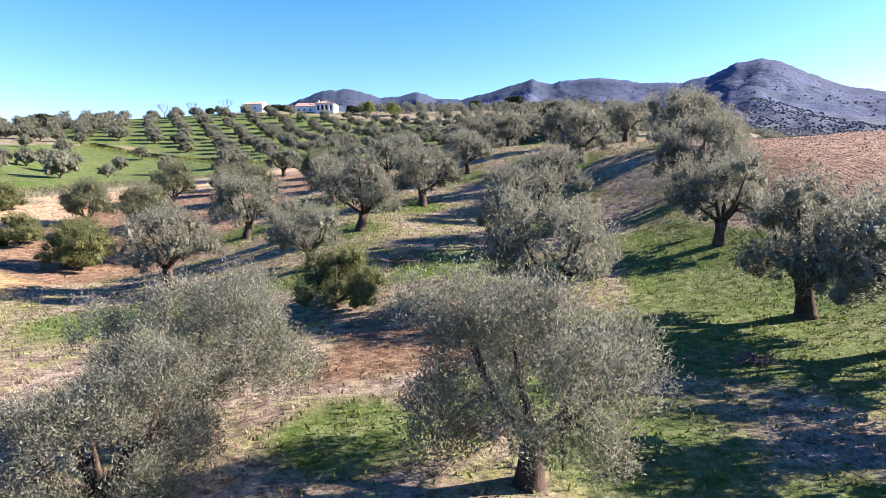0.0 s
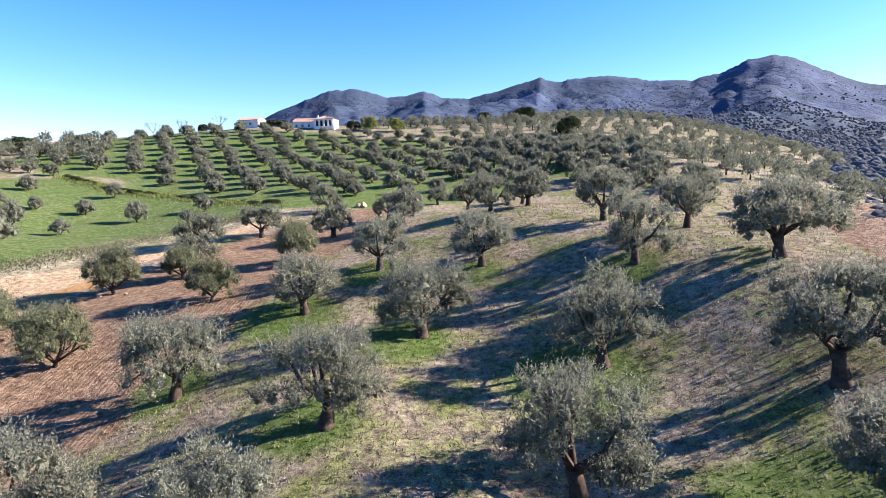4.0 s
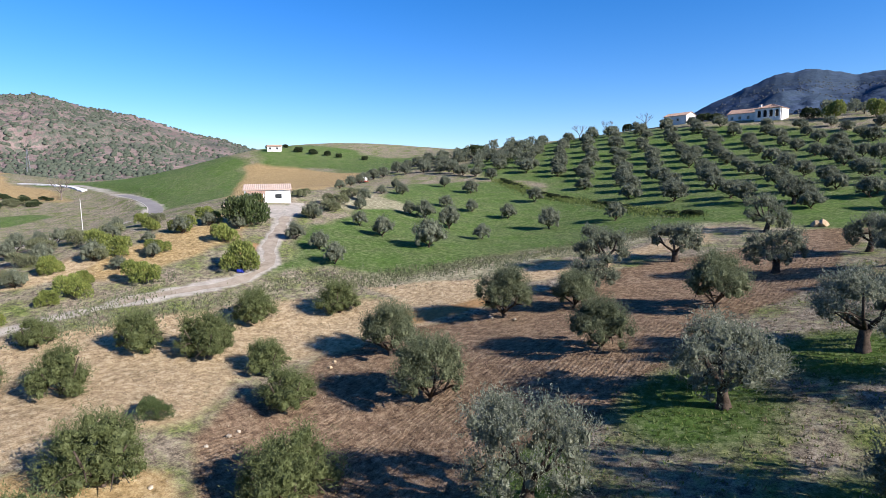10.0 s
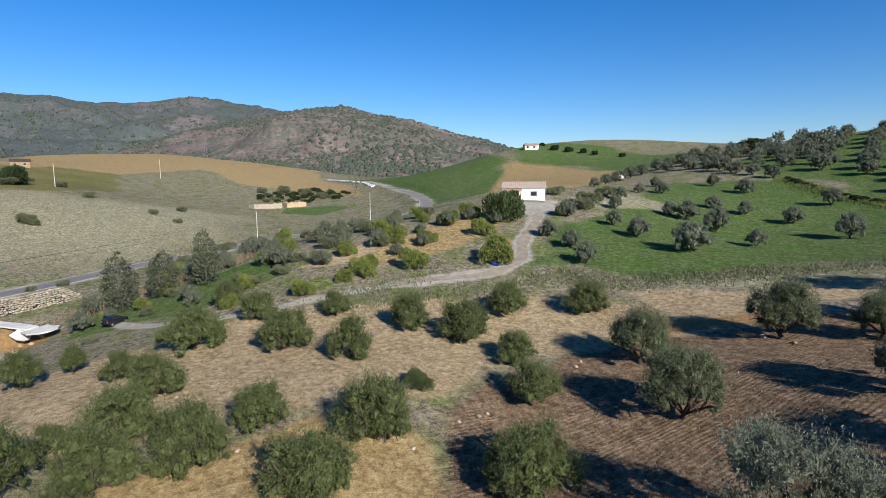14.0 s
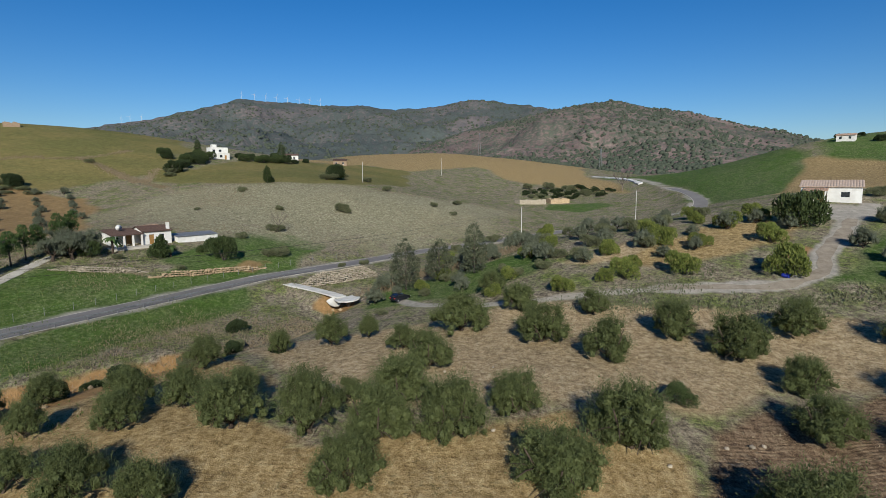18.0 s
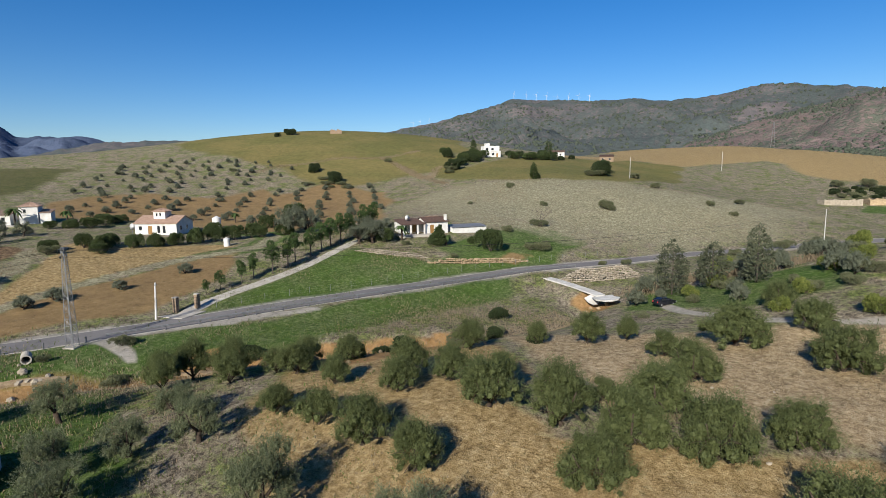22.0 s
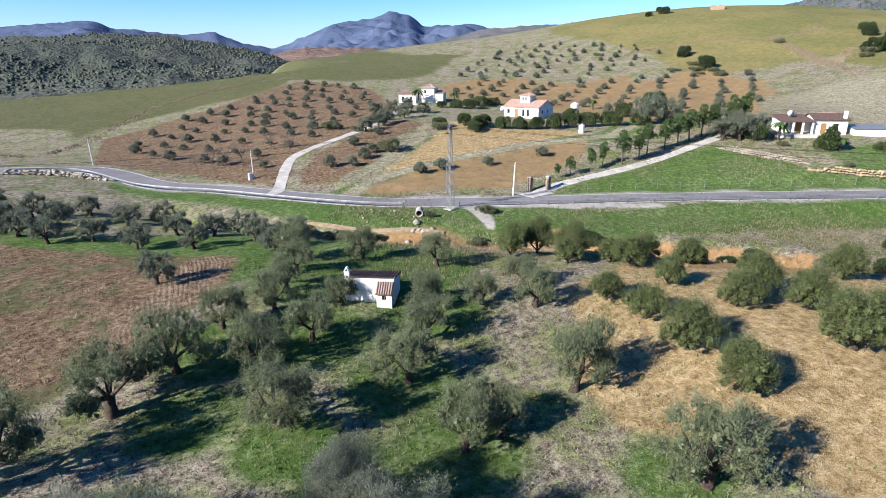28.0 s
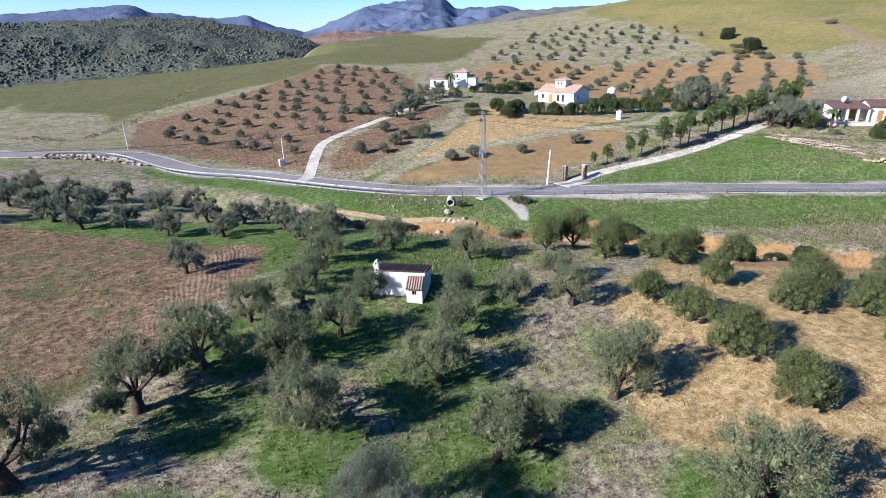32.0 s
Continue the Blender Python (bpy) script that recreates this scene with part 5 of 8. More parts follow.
def gable_roof(root, x0, y0, x1, y1, h, rise, over=0.35, tile=None, pitch=0.42, along="x", wash=None):
    tile, wash = tile or TILE, wash or WHITEWASH
    if along == "x":
        m = (y0 + y1) / 2
        part("roof", [tiled((x0 - over, y0 - over, h - 0.12), (x1 + over, y0 - over, h - 0.12), (x1 + over, m, h + rise), (x0 - over, m, h + rise), pitch),
                      tiled((x1 + over, y1 + over, h - 0.12), (x0 - over, y1 + over, h - 0.12), (x0 - over, m, h + rise), (x1 + over, m, h + rise), pitch)], tile, root)
        for x in (x0 + 0.01, x1 - 0.27):
            part("gable", ([(x, y0, h), (x, y1, h), (x, m, h + rise - 0.1), (x + 0.26, y0, h), (x + 0.26, y1, h), (x + 0.26, m, h + rise - 0.1)], [(0, 2, 1), (3, 4, 5), (0, 3, 5, 2), (1, 2, 5, 4), (0, 1, 4, 3)]), wash, root)
    else:
        m = (x0 + x1) / 2
        part("roof", [tiled((x0 - over, y1 + over, h - 0.12), (x0 - over, y0 - over, h - 0.12), (m, y0 - over, h + rise), (m, y1 + over, h + rise), pitch),
                      tiled((x1 + over, y0 - over, h - 0.12), (x1 + over, y1 + over, h - 0.12), (m, y1 + over, h + rise), (m, y0 - over, h + rise), pitch)], tile, root)
        for y in (y0 + 0.01, y1 - 0.27):
            part("gable", ([(x0, y, h), (x1, y, h), (m, y, h + rise - 0.1), (x0, y + 0.26, h), (x1, y + 0.26, h), (m, y + 0.26, h + rise - 0.1)], [(0, 1, 2), (3, 5, 4), (0, 2, 5, 3), (1, 4, 5, 2), (0, 3, 4, 1)]), wash, root)


def hip_roof(root, x0, y0, x1, y1, h, rise, over=0.3, tile=None, pitch=0.42):
    tile = tile or TILE
    cx, cy = (x0 + x1) / 2, (y0 + y1) / 2
    e = 0.15
    c = [(x0 - over, y0 - over, h), (x1 + over, y0 - over, h), (x1 + over, y1 + over, h), (x0 - over, y1 + over, h)]
    top = [(cx - e, cy - e, h + rise), (cx + e, cy - e, h + rise), (cx + e, cy + e, h + rise), (cx - e, cy + e, h + rise)]
    part("roof", [tiled(c[k], c[(k + 1) % 4], top[(k + 1) % 4], top[k], pitch) for k in range(4)], tile, root)


def chimney(root, x, y, z0, z1, s=0.3):
    c = part("chimney", box(x - s, y - s, z0, x + s, y + s, z1), WHITEWASH, root)
    part("cap", [box(x - s - 0.07, y - s - 0.07, z1 + 0.004, x + s + 0.07, y + s + 0.07, z1 + 0.1)], TILE, c)


# ---- roads and drives ----
def smooth_line(pts, step=2.0):
    """Points along a Catmull-Rom curve through pts."""
    out = []
    p = [np.array(q, float) for q in pts]
    p = [2 * p[0] - p[1]] + p + [2 * p[-1] - p[-2]]
    for k in range(1, len(p) - 2):
        n = max(1, int(np.linalg.norm(p[k + 1] - p[k]) / step))
        for t in np.linspace(0, 1, n, endpoint=False):
            out.append(0.5 * (2 * p[k] + (p[k + 1] - p[k - 1]) * t + (2 * p[k - 1] - 5 * p[k] + 4 * p[k + 1] - p[k + 2]) * t * t + (3 * p[k] - p[k - 1] - 3 * p[k + 1] + p[k + 2]) * t ** 3))
    out.append(p[-2])
    return np.array(out)


def strip(name, line, left, right, lift, mat, label, category, z=None, thick=0.3, ragged=0.0):
    """A slab along a line, from left to right metres beside it, laid on the ground."""
    d = np.gradient(line[:, :2], axis=0)
    d /= np.linalg.norm(d, axis=1, keepdims=True)
    nrm = np.stack([-d[:, 1], d[:, 0]], 1)
    verts, faces = [], []
    offs = np.linspace(left, right, 5)
    for k, (p, q) in enumerate(zip(line, nrm)):
        for m, o in enumerate(offs):
            w = o + (ragged * hash_noise(p[0] * 1.0, p[1] * 1.0, 1.7, m) if m in (0, 4) else 0)
            x, y = p[0] + q[0] * w, p[1] + q[1] * w
            verts.append((x, y, (z[k] if z is not None else gz(x, y)) + lift))
        verts.append((verts[-1][0], verts[-1][1], verts[-1][2] - thick))
        verts.append((verts[-6][0], verts[-6][1], verts[-6][2] - thick))
    n = 7
    for k in range(len(line) - 1):
        a, b = k * n, (k + 1) * n
        faces += [(a + m, b + m, b + m + 1, a + m + 1) for m in range(4)]
        faces += [(a + 4, b + 4, b + 5, a + 5), (a, a + 6, b + 6, b)]
    faces.append((0, 1, 2, 3, 4, 5, 6))
    e = (len(line) - 1) * n
    faces.append(tuple(e + m for m in (6, 5, 4, 3, 2, 1, 0)))
    return tagged(new(name, mesh_from(name, verts, faces, mat)), label, category, kind="structure")


ROAD_3D = smooth_line([(*p, z) for p, z in zip(ROAD[:25], ROAD_Z[:25])], 3.0)
strip("road", ROAD_3D, -2.55, 2.55, 0.02, ASPHALT, "two-lane grey asphalt country road with worn surface", "road", ROAD_3D[:, 2])
strip("road_edge_outer", ROAD_3D, 2.55, 2.95, 0.0, CONCRETE, "pale concrete gutter along the road", "road edge", ROAD_3D[:, 2])
strip("road_edge_inner", ROAD_3D[: len(ROAD_3D) * 2 // 3], -2.85, -2.55, -0.01, CONCRETE, "pale crumbling road shoulder", "road edge", ROAD_3D[: len(ROAD_3D) * 2 // 3, 2])
strip("driveway", smooth_line(DRIVE), -1.0, 1.0, 0.06, CONCRETE, "pale concrete driveway climbing to the house", "driveway", ragged=0.12)
strip("lane", smooth_line(LANE), -1.1, 1.1, 0.06, CONCRETE, "curving pale concrete lane through brown fields", "lane", ragged=0.15)
strip("farm_track", smooth_line(TRACK[1:8]), -0.95, 0.95, 0.03, plain("track_gravel", (0.19, 0.155, 0.115), (0.36, 0.31, 0.245), 0.5, 0.95, 0.1, bump=0.5, fine=5.0, where="world"), "dusty pale gravel farm track", "track", thick=0.2, ragged=0.6)
bank_line = smooth_line([(-405, 111), (-396, 114.2), (-378, 120), (-355, 123.6), (-330, 123)], 3.0)
WHITE_RUBBLE = plain("white_rubble", (0.30, 0.28, 0.26), (0.74, 0.72, 0.69), 0.5, 0.95, 0.1, bump=0.8, fine=1.6, where="world")
strip("rubble_bank", bank_line, -1.3, 1.0, 0.6, WHITE_RUBBLE, "white limestone rubble bank below the far bend", "road edge", thick=2.4, ragged=0.6)
CHANNEL = plain("sandy_channel_edge", (0.17, 0.12, 0.07), (0.36, 0.28, 0.18), 1.2, 0.95, 0.1, bump=0.6, fine=8.0, where="world")
strip("earth_channel", smooth_line([(-17, -43.5), (-19.8, -41.4), (-25, -37), (-29, -34.5), (-33, -31.8)], 1.5), -0.3, 0.3, 0.28, CHANNEL, "low sandy rim of an old irrigation channel", "channel", thick=0.6, ragged=0.12)
strip("earth_channel", smooth_line([(-41, -25.5), (-45.5, -21), (-51, -16.2), (-55, -13)], 1.5), -0.3, 0.3, 0.28, CHANNEL, "low sandy rim of an old irrigation channel", "channel", thick=0.6, ragged=0.12)
apron = tagged(new("gate_apron", mesh_from("gate_apron", *box(-2.6, -4.5, -0.5, 2.2, 1.5, 0.05), CONCRETE)), "pale concrete apron in front of the gate", "pavement", kind="structure")
apron.matrix_basis = Matrix.Translation((-54.0, -41.2, gz(-54, -41.5) + 0.06)) @ pose(0, 0, 0, 0, 0, 12)


PALE_SLAB = plain("bleached_concrete", (0.40, 0.385, 0.35), (0.66, 0.64, 0.59), 0.6, 0.9, 0.2, bump=0.3, where="world", vary=0.05)


def slab_bridge():
    root = tagged(new("concrete_track"), "broken pale concrete slab track with a collapsed end", "track")
    ln = smooth_line([(-113.5, -13.4), (-110, -7.5), (-107.5, -2), (-104, 4.0), (-101.0, 8.2)], 1.5)
    zs = np.interp(np.arange(len(ln)), [0, len(ln) - 1], [-1.1, -2.5])
    ob = strip("deck", ln, -1.05, 1.05, 0.0, PALE_SLAB, "", "", zs, thick=0.22, ragged=0.1)
    ob.parent = root
    for key in ("category", "kind", "label"):
        if key in ob:
            del ob[key]
    rim = [(-2.4, -1.8), (0.2, -2.3), (2.3, -1.6), (3.0, -0.4), (2.5, 0.9), (1.2, 1.8), (-0.4, 1.5), (-2.2, 1.9)]
    n = len(rim)
    v = [(x, y, 0.12) for x, y in rim] + [(x * 0.97, y * 0.97, -0.12) for x, y in rim]
    end = part("fallen_slab", (v, [tuple(range(n)), tuple(range(2 * n - 1, n - 1, -1))] + [(k, n + k, n + (k + 1) % n, (k + 1) % n) for k in range(n)]), PALE_SLAB, root, "tilted broken slab")
    end.matrix_basis = Matrix.Translation((-99.4, 9.8, -2.6)) @ pose(0, 0, 0, 5, -5, 40)
    v2 = [(x * 0.45, y * 0.5, 0.1) for x, y in rim] + [(x * 0.44, y * 0.49, -0.1) for x, y in rim]
    bit = part("fallen_slab", (v2, [tuple(range(n)), tuple(range(2 * n - 1, n - 1, -1))] + [(k, n + k, n + (k + 1) % n, (k + 1) % n) for k in range(n)]), PALE_SLAB, root, "small broken slab")
    bit.matrix_basis = Matrix.Translation((-100.2, 7.0, -3.3)) @ pose(0, 0, 0, 20, 25, 70)


slab_bridge()


def guard_rail():
    root = tagged(new("guard_rail"), "galvanised roadside guard rail on steel posts", "guard rail")
    ln = smooth_line([(*p, z) for p, z in zip(ROAD[1:15], ROAD_Z[1:15])], 2.0)
    d = np.gradient(ln[:, :2], axis=0)
    d /= np.linalg.norm(d, axis=1, keepdims=True)
    off = ln.copy()
    off[:, 0] += d[:, 1] * 3.0
    off[:, 1] -= d[:, 0] * 3.0
    prof = [(0.0, 0.46), (0.06, 0.53), (0.0, 0.60), (0.06, 0.67), (0.0, 0.76)]
    for a, b in ((2, 40), (44, len(off) - 6)):
        verts, faces = [], []
        for k in range(a, b):
            for o, z in prof:
                verts.append((off[k, 0] + d[k, 1] * o, off[k, 1] - d[k, 0] * o, off[k, 2] + z))
        n = len(prof)
        for k in range(b - a - 1):
            for m in range(n - 1):
                faces.append((k * n + m, (k + 1) * n + m, (k + 1) * n + m + 1, k * n + m + 1))
        part("rail", (verts, faces), STEEL, root)
    post = mesh_from("post", *box(-0.06, -0.06, -0.6, 0.06, 0.06, 0.74), STEEL)
    for k in range(3, len(off) - 6, 2):
        child("post", post, root).location = (off[k, 0] - d[k, 1] * 0.09, off[k, 1] + d[k, 0] * 0.09, off[k, 2])


guard_rail()


# ---- stones ----
def boulder(seed, flat=0.75):
    rng = np.random.RandomState(seed)
    bm = bmesh.new()
    bmesh.ops.create_icosphere(bm, subdivisions=1, radius=0.5)
    for v in bm.verts:
        v.co *= rng.uniform(0.78, 1.18)
        v.co.z *= flat
    return bm


def boulder_mesh(seed, mat, flat=0.75):
    me = bpy.data.meshes.new("stone")
    bm = boulder(seed, flat)
    bm.to_mesh(me)
    bm.free()
    me.materials.append(mat)
    return me


PALE_STONES = [boulder_mesh(s, STONE) for s in range(6)]
OCHRE_STONES = [boulder_mesh(s, ORANGE_STONE) for s in range(6, 11)]


def stone_wall(label, stones, line, rows, size, seed):
    rng = random.Random(seed)
    root = tagged(new("stone_wall"), label, "retaining wall")
    ln = smooth_line(line, size * 0.85)
    for row in range(rows):
        for k, p in enumerate(ln):
            taper = min(1, 4.5 * k / len(ln), 4.5 * (len(ln) - 1 - k) / len(ln))
            if row > rows * taper:
                continue
            s = size * rng.uniform(0.8, 1.3)
            ob = child("stone", rng.choice(stones), root)
            d = rng.uniform(-0.2, 0.2)
            ob.matrix_basis = Matrix.Translation((p[0] + d - 0.25 * row * 0.4, p[1] + d, gz(p[0], p[1]) + size * 0.25 + row * size * 0.62)) @ pose(0, 0, 0, rng.uniform(-25, 25), rng.uniform(-25, 25), rng.uniform(0, 360)) @ Matrix.Diagonal((s * rng.uniform(1.0, 1.6), s * 1.1, s * rng.uniform(0.65, 0.95), 1))


stone_wall("grey boulder retaining wall below the house garden", PALE_STONES, [(-95.5, -42.5), (-97, -38), (-99, -33.5), (-102.2, -28.5)], 3, 0.55, 1)
stone_wall("ochre boulder retaining wall in the green verge", OCHRE_STONES, [(-100, -26.7), (-106, -22), (-113, -17.5), (-119.5, -13.2)], 3, 0.6, 2)
stone_wall("high pale boulder wall beside the concrete track", PALE_STONES, [(-110.3, -2.5), (-113.5, 2), (-117, 6.5), (-120.5, 11.3)], 8, 0.55, 3)
stone_wall("tumbled pale stones edging the road bank", PALE_STONES, [(10, -81), (20, -87), (30, -90)], 2, 0.8, 4)
stone_rng = random.Random(11)
for sx_, sy_, n_, spread, size_, kind_, lab in [(-29, -42, 14, 4.5, 0.4, PALE_STONES, "pale limestone boulder dumped below the road"), (-26, -44.5, 10, 3, 0.35, PALE_STONES, "pale limestone boulder on the green bank"), (-30, -34, 9, 2, 0.75, PALE_STONES, "large ochre boulder in the stream gully"),
                                             (-55, -14, 14, 5, 0.6, OCHRE_STONES, "ochre stone under the raw stream scarp"), (-52, -6, 8, 5, 0.7, OCHRE_STONES, "ochre stone in the eroded bank"), (-100, 8, 7, 2.5, 0.8, OCHRE_STONES, "ochre rubble under the broken slab"), (-46, 70, 5, 5, 0.35, OCHRE_STONES, "ochre field stone at the edge of the plough"),
                                             (-49.8, 19.5, 1, 0.1, 2.2, PALE_STONES, "long pale boulder between the bushes"), (-40, 84, 3, 3, 0.6, PALE_STONES, "pale stone on the earth bank"), (-20, 140, 2, 2, 1.6, OCHRE_STONES, "rounded boulder at the top of the ploughed strip"),
                                             (0.5, 62, 3, 2, 0.45, PALE_STONES, "pale stone in the grass"), (1.5, 31, 2, 1.0, 0.45, OCHRE_STONES, "ochre stone beside the brush pile"), (-50, 30, 6, 6, 0.4, PALE_STONES, "pale stone on bare earth"), (-40, 50, 6, 5, 0.4, PALE_STONES, "pale stone on bare earth"),
                                             (-62, 30, 5, 6, 0.4, PALE_STONES, "pale stone on bare earth")]:
    for _ in range(n_):
        x, y, s = sx_ + stone_rng.uniform(-spread, spread), sy_ + stone_rng.uniform(-spread, spread), size_ * stone_rng.uniform(0.6, 1.3)
        ob = tagged(new("boulder", stone_rng.choice(kind_)), lab, "boulder", "loose boulders")
        ob.matrix_basis = Matrix.Translation((x, y, gz(x, y) + s * 0.2)) @ pose(0, 0, 0, stone_rng.uniform(-20, 20), stone_rng.uniform(-20, 20), stone_rng.uniform(0, 360)) @ Matrix.Diagonal((s * 1.2, s, s, 1))


# ---- the hut in the grove ----
def hut():
    root = tagged(new("hut"), "small whitewashed farm hut with dark tiled roof and chimney", "hut")
    W = on_line(root, (-14.1, -11.3), (-17.95, -9.15), 0.0)
    D, hf, hb, t = 3.0, 2.35, 1.75, 0.3
    part("wall", holed_wall(W, hf, t, []), OLD_WASH, root, "weathered whitewashed front wall")
    part("wall", ([(0, D - t, -0.6), (W, D - t, -0.6), (W, D, -0.6), (0, D, -0.6), (0, D - t, hb), (W, D - t, hb), (W, D, hb), (0, D, hb)], box(0, 0, 0, 1, 1, 1)[1] and [(0, 3, 2, 1), (4, 5, 6, 7), (0, 1, 5, 4), (1, 2, 6, 5), (2, 3, 7, 6), (3, 0, 4, 7)]), OLD_WASH, root)
    for x in (0.0, W - t):
        part("wall", ([(x, t, -0.6), (x + t, t, -0.6), (x + t, D - t, -0.6), (x, D - t, -0.6), (x, t, hf - 0.03), (x + t, t, hf - 0.03), (x + t, D - t, hb), (x, D - t, hb)],
                      [(0, 3, 2, 1), (4, 5, 6, 7), (0, 1, 5, 4), (1, 2, 6, 5), (2, 3, 7, 6), (3, 0, 4, 7)]), OLD_WASH, root)
    roof = part("roof", ([(-0.1, 0.05, hf + 0.02), (W + 0.1, 0.05, hf + 0.02), (W + 0.1, D + 0.2, hb - 0.02), (-0.1, D + 0.2, hb - 0.02), (-0.1, 0.05, hf + 0.1), (W + 0.1, 0.05, hf + 0.1), (W + 0.1, D + 0.2, hb + 0.06), (-0.1, D + 0.2, hb + 0.06)],
                         [(0, 3, 2, 1), (4, 5, 6, 7), (0, 1, 5, 4), (1, 2, 6, 5), (2, 3, 7, 6), (3, 0, 4, 7)]), OLD_TILE, root)
    n = 17
    for k in range(n):
        x = -0.02 + (W + 0.04) * k / (n - 1)
        part("roof_tile", tube([(x, -0.06, hf + 0.13), (x, D + 0.22, hb + 0.08)], [0.095, 0.095], 7), OLD_TILE, roof)
    # lean-to with its own tiles and a little window
    x0, x1, dp = W - 1.42, W - 0.08, 0.95
    m = Matrix.Translation((x0, -dp, 0))
    v, f = join(holed_wall(x1 - x0, 1.25, 0.2, [(0.48, 0.72, 0.86, 1.1)]))
    part("lean_to", ([m @ Vector(p) for p in v], f), OLD_WASH, root, "whitewashed lean-to wall")
    for x in (x0, x1 - 0.2):
        part("lean_to", ([(x, -dp + 0.2, -0.6), (x + 0.2, -dp + 0.2, -0.6), (x + 0.2, 0, -0.6), (x, 0, -0.6), (x, -dp + 0.2, 1.3), (x + 0.2, -dp + 0.2, 1.3), (x + 0.2, 0, 1.9), (x, 0, 1.9)],
                         [(0, 3, 2, 1), (4, 5, 6, 7), (0, 1, 5, 4), (1, 2, 6, 5), (2, 3, 7, 6), (3, 0, 4, 7)]), OLD_WASH, root)
    w = part("window", box(x0 + 0.48, -dp + 0.12, 0.72, x0 + 0.86, -dp + 0.15, 1.1), GLASS_DARK, root, "small dark window")
    part("frame", [box(x0 + 0.48, -dp + 0.06, 0.72, x0 + 0.52, -dp + 0.11, 1.1), box(x0 + 0.65, -dp + 0.06, 0.72, x0 + 0.69, -dp + 0.11, 1.1)], DOOR_WOOD, w)
    lean = part("lean_to_roof", ([(x0 - 0.06, -dp - 0.15, 1.24), (x1 + 0.06, -dp - 0.15, 1.24), (x1 + 0.06, -0.005, 1.96), (x0 - 0.06, -0.005, 1.96), (x0 - 0.06, -dp - 0.15, 1.32), (x1 + 0.06, -dp - 0.15, 1.32), (x1 + 0.06, -0.005, 2.04), (x0 - 0.06, -0.005, 2.04)],
                                [(0, 3, 2, 1), (4, 5, 6, 7), (0, 1, 5, 4), (1, 2, 6, 5), (2, 3, 7, 6), (3, 0, 4, 7)]), OLD_WASH, root, "mortar bed of the lean-to roof")
    for k in range(7):
        x = x0 + 0.03 + (x1 - x0 - 0.06) * k / 6
        part("roof_tile", tube([(x, -dp - 0.24, 1.33), (x, -0.02, 2.06)], [0.085, 0.085], 7), TILE, lean, "terracotta tile row")
    c = part("chimney", box(0.0, -0.02, 2.3, 0.42, 0.4, 2.95), OLD_WASH, root)
    part("cap", [([(-0.03, -0.05, 2.955), (0.45, -0.05, 2.955), (0.45, 0.43, 2.955), (-0.03, 0.43, 2.955), (0.14, 0.0, 3.3), (0.28, 0.0, 3.3), (0.28, 0.38, 3.3), (0.14, 0.38, 3.3)], [(0, 3, 2, 1), (4, 5, 6, 7), (0, 1, 5, 4), (1, 2, 6, 5), (2, 3, 7, 6), (3, 0, 4, 7)]),], OLD_WASH, c)
    part("smoke_hole", box(0.14, -0.06, 2.98, 0.28, -0.03, 3.16), DARK_IRON, c)


hut()


